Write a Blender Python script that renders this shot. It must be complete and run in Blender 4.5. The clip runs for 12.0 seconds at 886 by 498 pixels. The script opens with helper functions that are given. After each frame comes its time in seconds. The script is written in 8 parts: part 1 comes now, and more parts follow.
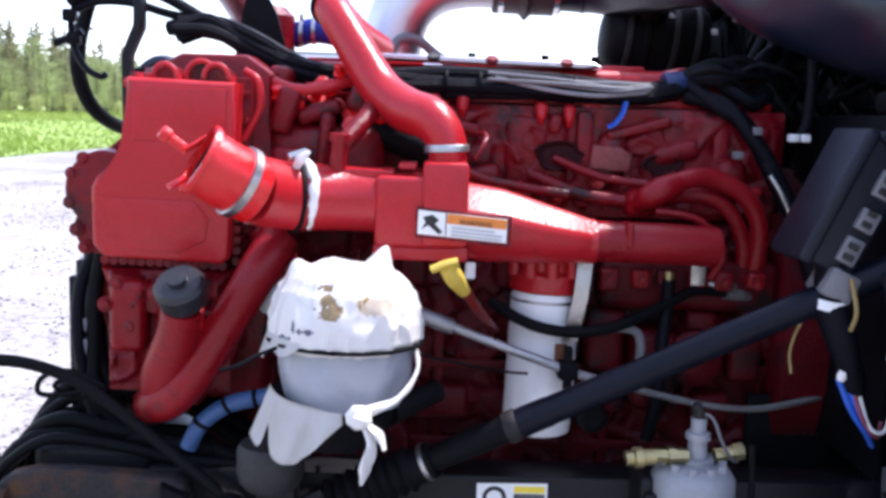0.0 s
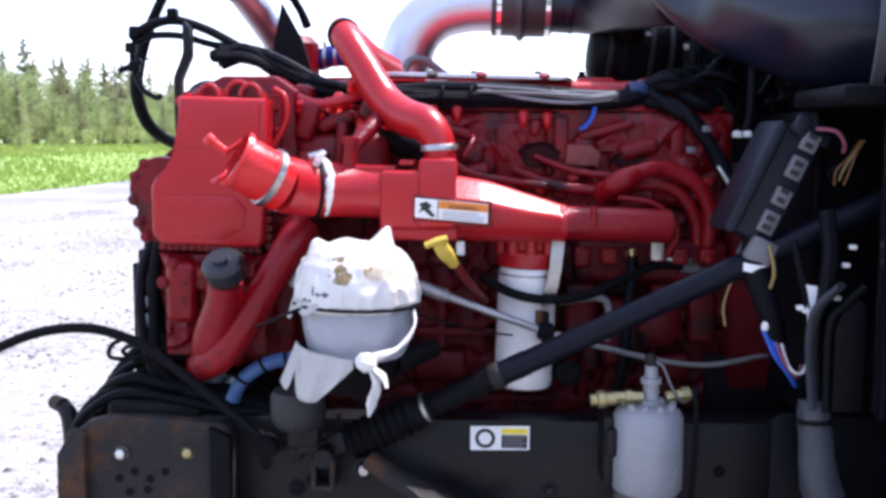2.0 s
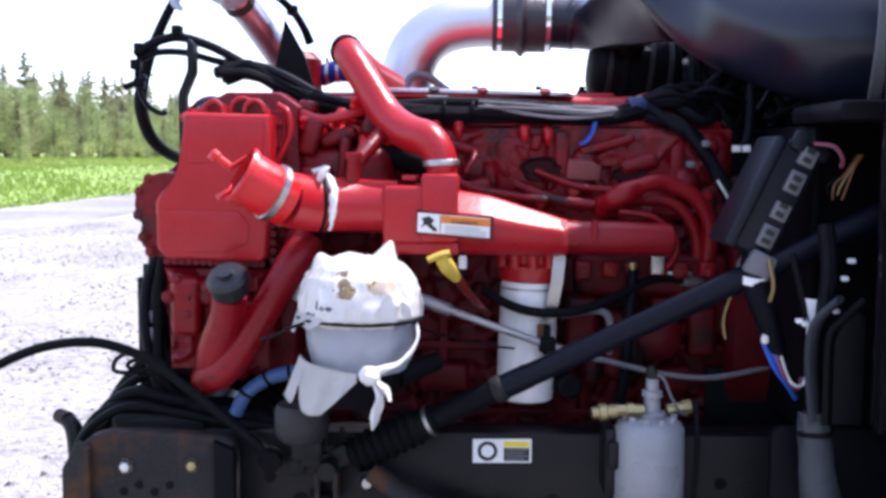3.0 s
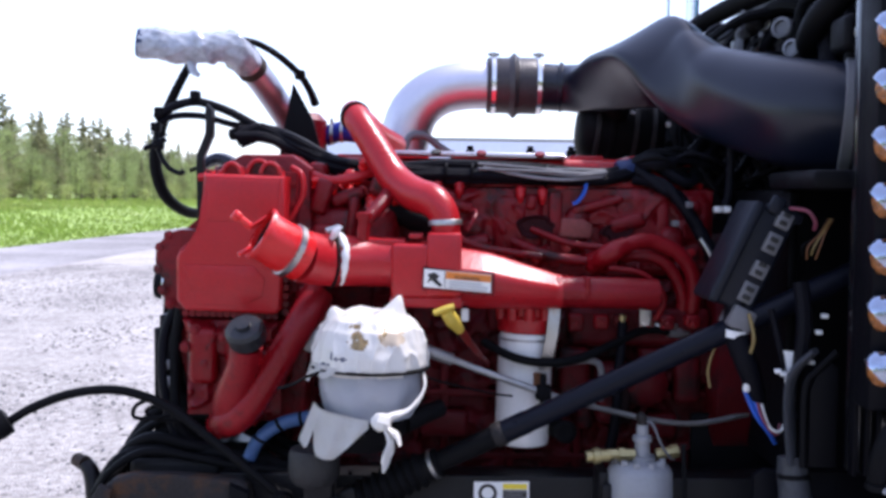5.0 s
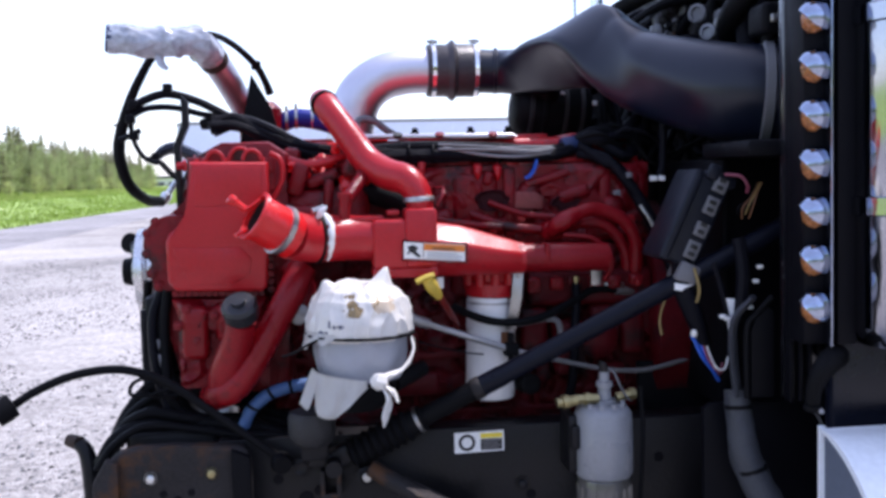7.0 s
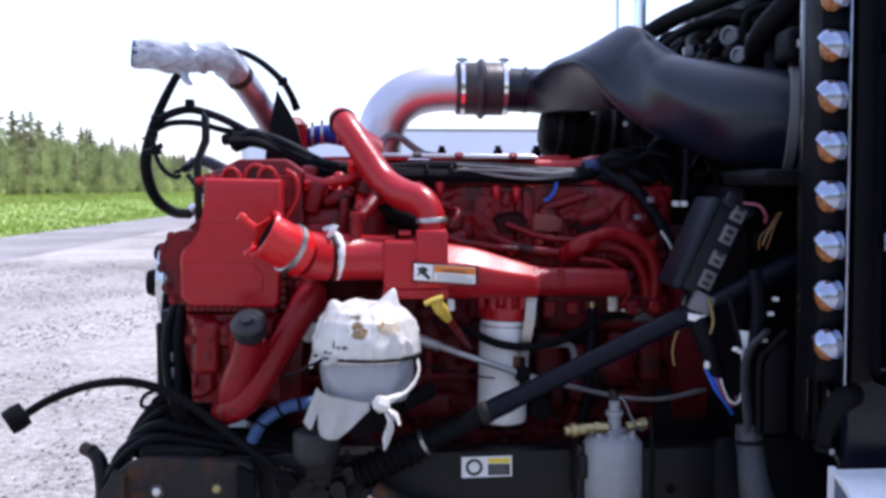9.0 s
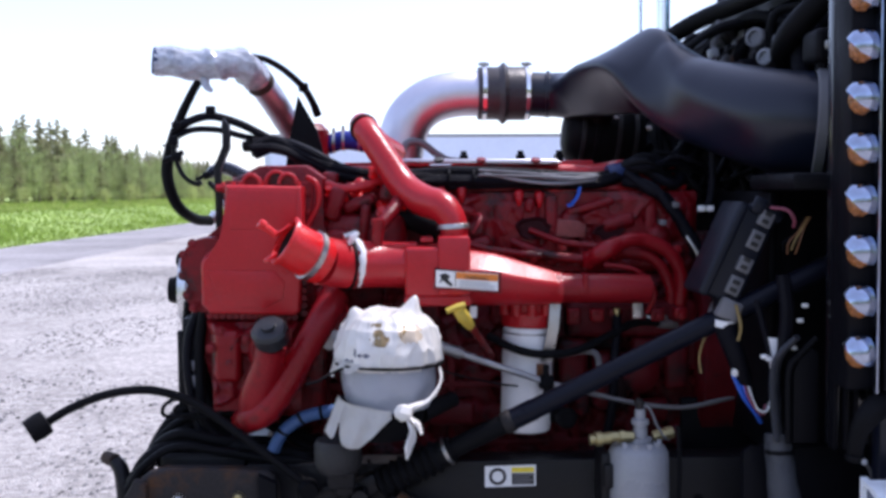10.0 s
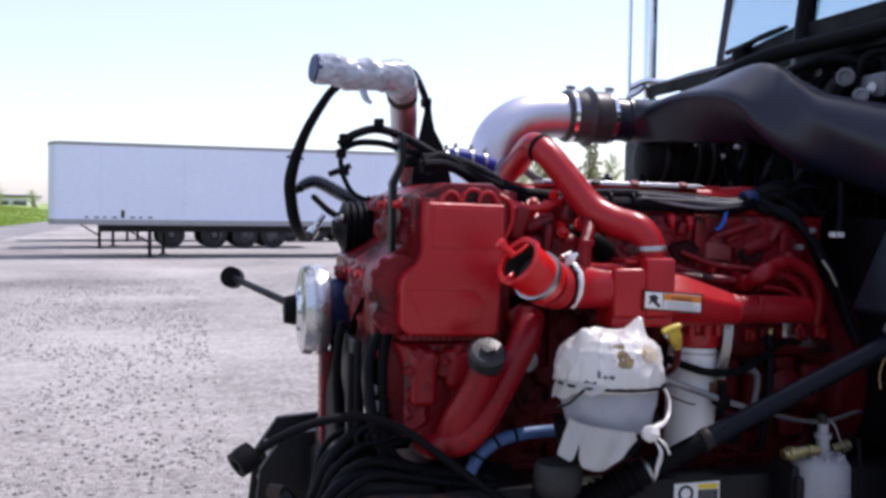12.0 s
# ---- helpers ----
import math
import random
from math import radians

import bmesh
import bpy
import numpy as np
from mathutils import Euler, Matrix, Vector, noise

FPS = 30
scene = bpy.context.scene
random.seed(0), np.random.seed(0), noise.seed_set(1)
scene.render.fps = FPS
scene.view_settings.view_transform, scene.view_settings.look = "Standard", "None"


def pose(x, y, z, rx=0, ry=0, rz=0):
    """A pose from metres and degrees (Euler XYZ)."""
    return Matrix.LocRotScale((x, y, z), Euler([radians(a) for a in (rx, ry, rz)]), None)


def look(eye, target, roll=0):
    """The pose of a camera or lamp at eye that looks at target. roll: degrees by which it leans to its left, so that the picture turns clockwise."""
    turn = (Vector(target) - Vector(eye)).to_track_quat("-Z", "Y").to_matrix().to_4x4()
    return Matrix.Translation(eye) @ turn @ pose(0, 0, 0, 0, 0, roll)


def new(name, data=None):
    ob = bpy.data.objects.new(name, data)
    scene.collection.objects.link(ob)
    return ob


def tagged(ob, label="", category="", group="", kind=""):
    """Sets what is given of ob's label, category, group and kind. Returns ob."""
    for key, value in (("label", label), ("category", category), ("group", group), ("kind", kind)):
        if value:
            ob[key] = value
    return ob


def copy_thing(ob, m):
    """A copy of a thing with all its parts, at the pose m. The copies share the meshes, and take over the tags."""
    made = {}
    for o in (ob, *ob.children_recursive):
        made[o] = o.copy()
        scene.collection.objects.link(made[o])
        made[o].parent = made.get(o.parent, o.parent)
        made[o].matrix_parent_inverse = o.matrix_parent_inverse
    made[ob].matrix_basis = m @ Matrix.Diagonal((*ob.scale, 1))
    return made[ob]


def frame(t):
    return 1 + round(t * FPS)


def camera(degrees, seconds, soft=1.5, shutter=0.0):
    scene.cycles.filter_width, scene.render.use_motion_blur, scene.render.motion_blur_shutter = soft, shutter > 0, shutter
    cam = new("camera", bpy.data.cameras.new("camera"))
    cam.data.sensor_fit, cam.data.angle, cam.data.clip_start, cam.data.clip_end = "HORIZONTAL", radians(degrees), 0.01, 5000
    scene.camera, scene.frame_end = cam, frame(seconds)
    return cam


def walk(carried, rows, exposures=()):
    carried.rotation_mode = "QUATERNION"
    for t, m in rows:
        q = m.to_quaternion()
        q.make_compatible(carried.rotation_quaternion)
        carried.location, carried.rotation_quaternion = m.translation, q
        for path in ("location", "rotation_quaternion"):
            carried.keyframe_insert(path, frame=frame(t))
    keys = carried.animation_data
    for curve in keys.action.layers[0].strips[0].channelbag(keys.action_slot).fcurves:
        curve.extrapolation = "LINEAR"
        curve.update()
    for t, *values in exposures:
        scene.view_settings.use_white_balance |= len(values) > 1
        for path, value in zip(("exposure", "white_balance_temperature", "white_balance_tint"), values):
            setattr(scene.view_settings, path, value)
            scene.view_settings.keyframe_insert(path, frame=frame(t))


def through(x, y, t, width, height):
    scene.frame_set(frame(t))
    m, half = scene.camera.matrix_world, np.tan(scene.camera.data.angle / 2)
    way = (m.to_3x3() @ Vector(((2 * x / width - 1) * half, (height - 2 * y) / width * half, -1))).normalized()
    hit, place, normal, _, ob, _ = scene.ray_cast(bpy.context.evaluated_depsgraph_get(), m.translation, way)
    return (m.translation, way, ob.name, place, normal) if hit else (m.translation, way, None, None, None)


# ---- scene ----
cam = camera(48.0, 12.0, soft=3.2)
PATH = [
    (0, (-0.014, -0.185, 1.595), (0.009, 1.798, 1.334), 1.7),
    (0.5, (0.069, -0.412, 1.571), (0.054, 1.565, 1.269), 1.0),
    (1, (0.101, -0.498, 1.574), (0.029, 1.485, 1.317), 1.4),
    (1.5, (0.092, -0.511, 1.562), (0.022, 1.474, 1.324), 0.7),
    (2, (0.081, -0.521, 1.56), (0.011, 1.467, 1.345), 0.3),
    (2.5, (0.077, -0.529, 1.56), (0.006, 1.459, 1.354), 0.0),
    (3, (0.077, -0.538, 1.565), (0.007, 1.452, 1.375), 0.2),
    (3.5, (0.076, -0.547, 1.571), (0.008, 1.446, 1.419), 0.6),
    (3.7, (0.075, -0.554, 1.577), (0.009, 1.44, 1.446), 0.6),
    (5.3, (-0.013, -0.721, 1.601), (-0.018, 1.277, 1.497), 0.0),
    (5.5, (-0.059, -0.756, 1.6), (-0.018, 1.24, 1.487), -1.6),
    (6, (-0.14, -0.84, 1.589), (-0.004, 1.15, 1.438), -1.6),
    (6.5, (-0.188, -0.867, 1.594), (-0.005, 1.118, 1.425), -1.2),
    (7, (-0.187, -0.861, 1.597), (0.03, 1.122, 1.452), -1.6),
    (9, (-0.076, -0.853, 1.623), (0.02, 1.141, 1.498), -0.3),
    (9.5, (-0.057, -0.848, 1.623), (0.007, 1.148, 1.509), -1.3),
    (10, (-0.073, -0.828, 1.624), (-0.023, 1.168, 1.51), -0.6),
    (10.5, (-0.256, -0.842, 1.618), (-0.221, 1.154, 1.495), 0.2),
    (11, (-0.52, -0.874, 1.628), (-0.329, 1.112, 1.488), 0.7),
    (11.5, (-0.739, -0.752, 1.597), (-0.397, 1.212, 1.439), 0.7),
    (12, (-1.011, -0.676, 1.630), (-0.508, 1.257, 1.550), 0.8),
]
EXPOSURES = [(0, 1.05, 6000, 20), (1, 1.08, 6000, 20), (3.5, 0.86, 6000, 20), (5.5, 0.54, 6000, 20), (6.5, 0.53, 6000, 20), (7, 0.52, 6000, 20), (9, 0.45, 6000, 20), (10.5, 0.33, 6000, 20), (11.5, 0.12, 6200, 20), (12, 0.06, 6300, 20)]
walk(cam, [(t, look(eye, target, roll)) for t, eye, target, roll in PATH], EXPOSURES)

# ---- light ----
SUN_TO = Vector((0.46, 0.24, 1.0)).normalized()
world = bpy.data.worlds.new("world")
scene.world = world
world.use_nodes = True
wn, wl = world.node_tree.nodes, world.node_tree.links
sky = wn.new("ShaderNodeTexSky")
sky.sky_type = "NISHITA"
sky.sun_disc = False
sky.sun_elevation = math.asin(SUN_TO.z)
sky.sun_rotation = math.atan2(SUN_TO.x, SUN_TO.y)
sky.dust_density = 1.0
sky.ozone_density = 1.2
wn["Background"].inputs[1].default_value = 0.15
haze = wn.new("ShaderNodeMix")
haze.data_type, haze.blend_type = "RGBA", "ADD"
haze.inputs["Factor"].default_value = 1.0
haze.inputs["B"].default_value = (2.03, 2.07, 2.42, 1)
wl.new(sky.outputs[0], haze.inputs["A"])
wl.new(haze.outputs["Result"], wn["Background"].inputs[0])
sun_data = bpy.data.lights.new("sun", "SUN")
sun_data.energy, sun_data.angle, sun_data.color = 4.0, radians(0.53), (1.0, 0.95, 0.87)
sun = new("sun", sun_data)
sun.matrix_world = look(SUN_TO * 50, (0, 0, 0))


# ---- materials ----
def material(name, base, rough=0.5, metal=0.0, coat=0.0, vary=0.15, scale=8.0, grain=60.0, bump=0.02, stain=None,
             stain_at=0.6, stain_scale=5.0, rough_vary=0.12, island=0.0, spec=0.5, each=0.0):
    """A procedural surface: colour at two scales, stains with a shape of their own, uneven gloss, fine relief."""
    m = bpy.data.materials.new(name)
    m.use_nodes = True
    n, l = m.node_tree.nodes, m.node_tree.links
    b = n["Principled BSDF"]
    b.inputs["Metallic"].default_value = metal
    b.inputs["Coat Weight"].default_value = coat
    b.inputs["Coat Roughness"].default_value = 0.12
    b.inputs["Specular IOR Level"].default_value = spec
    co = n.new("ShaderNodeTexCoord")
    big = n.new("ShaderNodeTexNoise")
    big.inputs["Scale"].default_value, big.inputs["Detail"].default_value = scale, 6.0
    fine = n.new("ShaderNodeTexNoise")
    fine.inputs["Scale"].default_value, fine.inputs["Detail"].default_value = grain, 4.0
    l.new(co.outputs["Object"], big.inputs["Vector"])
    l.new(co.outputs["Object"], fine.inputs["Vector"])
    add = n.new("ShaderNodeMath")
    add.operation = "ADD"
    l.new(big.outputs["Fac"], add.inputs[0])
    l.new(fine.outputs["Fac"], add.inputs[1])
    tone = n.new("ShaderNodeMapRange")
    tone.inputs["From Min"].default_value, tone.inputs["From Max"].default_value = 0.6, 1.4
    tone.inputs["To Min"].default_value, tone.inputs["To Max"].default_value = 1.0 - vary, 1.0 + vary
    l.new(add.outputs[0], tone.inputs["Value"])
    last = tone.outputs[0]
    for source, amount in (("Random Per Island", island), ("Random", each)):
        if amount:
            info = n.new("ShaderNodeNewGeometry" if source == "Random Per Island" else "ShaderNodeObjectInfo")
            own = n.new("ShaderNodeMapRange")
            own.inputs["To Min"].default_value, own.inputs["To Max"].default_value = 1.0 - amount, 1.0 + amount
            l.new(info.outputs[source], own.inputs["Value"])
            times = n.new("ShaderNodeMath")
            times.operation = "MULTIPLY"
            l.new(last, times.inputs[0])
            l.new(own.outputs[0], times.inputs[1])
            last = times.outputs[0]
    tint = n.new("ShaderNodeVectorMath")
    tint.operation = "SCALE"
    tint.inputs[0].default_value = base
    l.new(last, tint.inputs["Scale"])
    colour = tint.outputs[0]
    if stain:
        blot = n.new("ShaderNodeTexNoise")
        blot.inputs["Scale"].default_value, blot.inputs["Detail"].default_value = stain_scale, 8.0
        blot.inputs["Roughness"].default_value = 0.65
        l.new(co.outputs["Object"], blot.inputs["Vector"])
        edge = n.new("ShaderNodeMapRange")
        edge.inputs["From Min"].default_value, edge.inputs["From Max"].default_value = stain_at, stain_at + 0.12
        l.new(blot.outputs["Fac"], edge.inputs["Value"])
        mix = n.new("ShaderNodeMix")
        mix.data_type = "RGBA"
        l.new(edge.outputs[0], mix.inputs["Factor"])
        l.new(colour, mix.inputs["A"])
        mix.inputs["B"].default_value = (*stain, 1)
        colour = mix.outputs["Result"]
    l.new(colour, b.inputs["Base Color"])
    gloss = n.new("ShaderNodeMapRange")
    gloss.inputs["From Min"].default_value, gloss.inputs["From Max"].default_value = 0.3, 0.7
    gloss.inputs["To Min"].default_value = max(0.02, rough - rough_vary)
    gloss.inputs["To Max"].default_value = min(1.0, rough + rough_vary)
    l.new(big.outputs["Fac"], gloss.inputs["Value"])
    l.new(gloss.outputs[0], b.inputs["Roughness"])
    if bump:
        relief = n.new("ShaderNodeBump")
        relief.inputs["Strength"].default_value, relief.inputs["Distance"].default_value = 0.6, bump * 0.1
        l.new(add.outputs[0], relief.inputs["Height"])
        l.new(relief.outputs[0], b.inputs["Normal"])
    return m


def leaf_material(name, base, island, each):
    """Thin leaves: part of the light shines through them."""
    m = bpy.data.materials.new(name)
    m.use_nodes = True
    n, l = m.node_tree.nodes, m.node_tree.links
    n.remove(n["Principled BSDF"])
    geo, info = n.new("ShaderNodeNewGeometry"), n.new("ShaderNodeObjectInfo")
    co, wide = n.new("ShaderNodeTexCoord"), n.new("ShaderNodeTexNoise")
    wide.inputs["Scale"].default_value = 0.35
    l.new(co.outputs["Object"], wide.inputs["Vector"])
    a, b, c = (n.new("ShaderNodeMapRange") for _ in range(3))
    for node, source, amount in ((a, geo.outputs["Random Per Island"], island), (b, info.outputs["Random"], each), (c, wide.outputs["Fac"], 0.3)):
        node.inputs["To Min"].default_value, node.inputs["To Max"].default_value = 1 - amount, 1 + amount
        l.new(source, node.inputs["Value"])
    p, q = n.new("ShaderNodeMath"), n.new("ShaderNodeMath")
    p.operation = q.operation = "MULTIPLY"
    l.new(a.outputs[0], p.inputs[0])
    l.new(b.outputs[0], p.inputs[1])
    l.new(p.outputs[0], q.inputs[0])
    l.new(c.outputs[0], q.inputs[1])
    tint = n.new("ShaderNodeVectorMath")
    tint.operation = "SCALE"
    tint.inputs[0].default_value = base
    l.new(q.outputs[0], tint.inputs["Scale"])
    dif, tra, mix = n.new("ShaderNodeBsdfDiffuse"), n.new("ShaderNodeBsdfTranslucent"), n.new("ShaderNodeMixShader")
    l.new(tint.outputs[0], dif.inputs["Color"])
    l.new(tint.outputs[0], tra.inputs["Color"])
    mix.inputs[0].default_value = 0.6
    l.new(dif.outputs[0], mix.inputs[1])
    l.new(tra.outputs[0], mix.inputs[2])
    l.new(mix.outputs[0], n["Material Output"].inputs["Surface"])
    return m


RED = material("engine_red_paint", (0.40, 0.009, 0.014), 0.33, rough_vary=0.08, coat=0.0, spec=0.42, vary=0.18, scale=7, grain=160, bump=0.012,
               stain=(0.10, 0.012, 0.012), stain_at=0.63, stain_scale=9)
# the engine red again, darkened in colour where less sky reaches
RED_DIMMED = material("dimmed_red_paint", (0.215, 0.004, 0.008), 0.34, spec=0.28, vary=0.25, scale=9, grain=180, bump=0.02,
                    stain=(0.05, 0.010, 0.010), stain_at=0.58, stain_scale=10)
# real grease stains, over a red also lowered for the shaded side
RED_GREASY_SHADED = material("greasy_shaded_red_casting", (0.165, 0.004, 0.008), 0.30, coat=0.0, spec=0.27, vary=0.35, scale=12, grain=220, bump=0.03,
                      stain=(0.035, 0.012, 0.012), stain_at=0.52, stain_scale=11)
# greasy block red, its base darkened for the deep shade of the bay
RED_BLOCK_SHADE = material("shaded_red_block", (0.082, 0.003, 0.006), 0.42, spec=0.18, vary=0.4, scale=12, grain=200, bump=0.03,
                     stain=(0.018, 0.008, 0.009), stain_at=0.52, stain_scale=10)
WORN_RED = material("worn_red_patch", (0.20, 0.040, 0.038), 0.35, spec=0.35, vary=0.35, scale=16, grain=160, bump=0.02,
                    stain=(0.10, 0.012, 0.012), stain_at=0.56, stain_scale=14)
HOLLOW_SHADE = material("shaded_red_hollow", (0.030, 0.006, 0.008), 0.6, spec=0.12, vary=0.4, scale=20, grain=150, bump=0.04)
RED_BRIGHT = material("fresh_red_paint", (0.62, 0.008, 0.008), 0.24, spec=0.5, coat=0.1, vary=0.1, scale=20, grain=200, bump=0.02)
BLACK = material("black_plastic", (0.005, 0.005, 0.0065), 0.46, spec=0.08, vary=0.2, scale=9, grain=300, bump=0.012)
BLACK_GLOSS = material("black_gloss_moulding", (0.005, 0.0065, 0.015), 0.28, coat=0.0, vary=0.2, scale=6, grain=200, bump=0.0, spec=0.38,
                       stain=(0.022, 0.020, 0.02), stain_at=0.70, stain_scale=7)
RUBBER = material("black_rubber", (0.006, 0.006, 0.007), 0.55, spec=0.07, vary=0.25, scale=10, grain=250, bump=0.02,
                  stain=(0.028, 0.026, 0.025), stain_at=0.70, stain_scale=12)
LOOM = material("ribbed_loom", (0.005, 0.005, 0.008), 0.45, spec=0.09, vary=0.2, scale=12, grain=400, bump=0.03)
FRAME = material("black_frame_paint", (0.0075, 0.0073, 0.0088), 0.40, spec=0.22, vary=0.3, scale=6, grain=120, bump=0.015,
                 stain=(0.030, 0.022, 0.017), stain_at=0.66, stain_scale=6)
RUSTY = material("rusty_black_plate", (0.026, 0.0235, 0.0235), 0.55, spec=0.14, vary=0.35, scale=7, grain=150, bump=0.03,
                 stain=(0.085, 0.040, 0.018), stain_at=0.53, stain_scale=8)
TIP = material("weathered_tip", (0.22, 0.165, 0.12), 0.8, vary=0.3, scale=30, grain=150, bump=0.05)
RUST_FILM = material("rust_film", (0.036, 0.021, 0.014), 0.85, vary=0.5, scale=40, grain=200, bump=0.05)
DARK_CAST = material("dark_casting", (0.014, 0.0135, 0.014), 0.6, vary=0.25, scale=20, grain=160, bump=0.04)
RUST = material("rust", (0.19, 0.075, 0.03), 0.85, vary=0.4, scale=20, grain=150, bump=0.06)
STEEL = material("zinc_steel", (0.42, 0.415, 0.40), 0.36, metal=1.0, vary=0.15, scale=14, grain=200, bump=0.01)
DUCT = material("satin_black_moulding", (0.006, 0.009, 0.021), 0.34, vary=0.2, scale=6, grain=200, bump=0.0, rough_vary=0.05, spec=0.44,
                stain=(0.022, 0.020, 0.02), stain_at=0.70, stain_scale=7)
BAR_BLACK = material("dull_black_bar", (0.004, 0.004, 0.006), 0.5, spec=0.10, vary=0.2, scale=9, grain=200, bump=0.005)
# chrome and stainless coloured darker and bluer to stand for dim reflections
VISOR = material("dimmed_chrome", (0.36, 0.41, 0.52), 0.10, metal=1.0, vary=0.12, scale=30, grain=120, bump=0.0, rough_vary=0.05)
DIM_CHROME = material("dimmed_stainless", (0.42, 0.43, 0.48), 0.09, metal=1.0, vary=0.08, scale=5, grain=100, bump=0.0, rough_vary=0.04)
CHROME = material("chrome", (0.85, 0.86, 0.88), 0.05, metal=1.0, vary=0.03, scale=4, grain=100, bump=0.0, rough_vary=0.03)
ALLOY = material("polished_alloy_tube", (0.66, 0.65, 0.71), 0.42, metal=1.0, vary=0.04, scale=4, grain=60, bump=0.0, rough_vary=0.04)
SHAFT = material("dark_blue_black_tube", (0.005, 0.006, 0.012), 0.36, spec=0.15, vary=0.2, scale=10, grain=200, bump=0.01)
CAST = material("cast_alloy", (0.42, 0.42, 0.42), 0.5, metal=1.0, vary=0.2, scale=12, grain=180, bump=0.04)
WHITE_CAN = material("white_filter_enamel", (0.78, 0.78, 0.77), 0.3, coat=0.3, vary=0.05, scale=6, grain=120, bump=0.004,
                     stain=(0.45, 0.42, 0.38), stain_at=0.7, stain_scale=8)
NYLON = material("milky_nylon", (0.26, 0.265, 0.28), 0.32, vary=0.08, scale=7, grain=120, bump=0.01)
BOWL = material("smoked_bowl", (0.10, 0.095, 0.085), 0.18, coat=0.5, vary=0.15, scale=10, grain=100, bump=0.004)
BAG_STAIN = material("oil_on_film", (0.26, 0.18, 0.08), 0.3, vary=0.4, scale=40, grain=160, bump=0.03)
BAG_INK = material("printed_film", (0.10, 0.11, 0.16), 0.4, vary=0.4, scale=60, grain=160, bump=0.03)
DUSTY_CAP = material("dusty_black_cap", (0.013, 0.014, 0.017), 0.45, vary=0.2, scale=14, grain=160, bump=0.02, stain=(0.20, 0.19, 0.18), stain_at=0.66, stain_scale=14)
DARK_HOLE = material("dark_cavity", (0.012, 0.009, 0.009), 0.8, vary=0.3, scale=20, grain=120, bump=0.05)
WRAP = material("clear_stretch_wrap", (0.40, 0.43, 0.49), 0.2, coat=0.6, vary=0.45, scale=22, grain=70, bump=0.03)
BOOT = material("dusty_silicone_boot", (0.045, 0.040, 0.043), 0.42, spec=0.45, vary=0.25, scale=14, grain=120, bump=0.02, stain=(0.13, 0.12, 0.12), stain_at=0.64, stain_scale=12)
YELLOW = material("yellow_plastic", (0.58, 0.42, 0.06), 0.4, vary=0.12, scale=20, grain=160, bump=0.01,
                  stain=(0.30, 0.20, 0.03), stain_at=0.64, stain_scale=40)
ORANGE_TUBE = material("orange_red_tube", (0.15, 0.010, 0.008), 0.4, vary=0.15, scale=20, grain=160, bump=0.01)
BRASS = material("brass_fitting", (0.40, 0.34, 0.17), 0.45, metal=1.0, vary=0.2, scale=30, grain=200, bump=0.01)
BLUE = material("blue_silicone_hose", (0.016, 0.028, 0.24), 0.45, spec=0.25, vary=0.15, scale=15, grain=160, bump=0.01)
NAVY = material("navy_paint", (0.008, 0.022, 0.085), 0.4, vary=0.25, scale=15, grain=160, bump=0.02)
BRIGHT_CAST = material("bright_machined_alloy", (0.72, 0.73, 0.74), 0.30, metal=1.0, vary=0.12, scale=18, grain=120, bump=0.02)
BLUE_HOSE = material("dusty_blue_hose", (0.06, 0.13, 0.30), 0.55, vary=0.2, scale=15, grain=160, bump=0.02)
BLUE_WIRE = material("blue_wire", (0.02, 0.10, 0.50), 0.4, bump=0.0)
PINK_WIRE = material("pink_wire", (0.22, 0.045, 0.075), 0.4, bump=0.0)
YELLOW_WIRE = material("yellow_wire", (0.24, 0.17, 0.06), 0.4, bump=0.0)
BROWN_WIRE = material("orange_wire", (0.16, 0.065, 0.025), 0.4, bump=0.0)
WHITE_PAPER = material("white_decal", (0.80, 0.80, 0.78), 0.5, vary=0.04, bump=0.0)
INK = material("black_ink", (0.015, 0.015, 0.015), 0.5, bump=0.0)
ORANGE_INK = material("orange_ink", (0.72, 0.22, 0.03), 0.5, vary=0.06, bump=0.0)
YELLOW_INK = material("yellow_ink", (0.80, 0.62, 0.04), 0.5, vary=0.06, bump=0.0)
GREY_PLASTIC = material("grey_connector", (0.15, 0.15, 0.16), 0.5, vary=0.12, scale=20, grain=200, bump=0.01)
FUSE_LID = material("dark_grey_box", (0.010, 0.012, 0.019), 0.42, spec=0.20, vary=0.12, scale=10, grain=220, bump=0.012)
GREY_HOSE = material("dusty_grey_hose", (0.036, 0.039, 0.047), 0.6, vary=0.2, scale=12, grain=120, bump=0.03)
AMBER = material("amber_lens", (0.42, 0.15, 0.035), 0.14, coat=0.6, vary=0.75, scale=95, grain=200, bump=0.25)
CAB_PAINT = material("black_cab_paint", (0.008, 0.008, 0.010), 0.16, coat=0.25, vary=0.1, scale=3, grain=60, bump=0.0)
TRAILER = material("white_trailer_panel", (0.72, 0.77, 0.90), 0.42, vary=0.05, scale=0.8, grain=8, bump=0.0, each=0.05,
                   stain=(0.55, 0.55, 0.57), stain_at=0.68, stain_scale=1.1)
TRAILER_RAIL = material("dull_trailer_rail", (0.33, 0.33, 0.34), 0.5, metal=0.6, vary=0.15, scale=2, grain=30, bump=0.0)
DUSTY_RIM = material("dusty_wheel_rim", (0.10, 0.095, 0.09), 0.7, vary=0.2, scale=6, grain=60, bump=0.0)
TYRE = material("tyre", (0.022, 0.022, 0.023), 0.8, vary=0.25, scale=6, grain=50, bump=0.03)
BARK = material("bark", (0.11, 0.085, 0.065), 0.9, vary=0.3, scale=2, grain=20, bump=0.2)
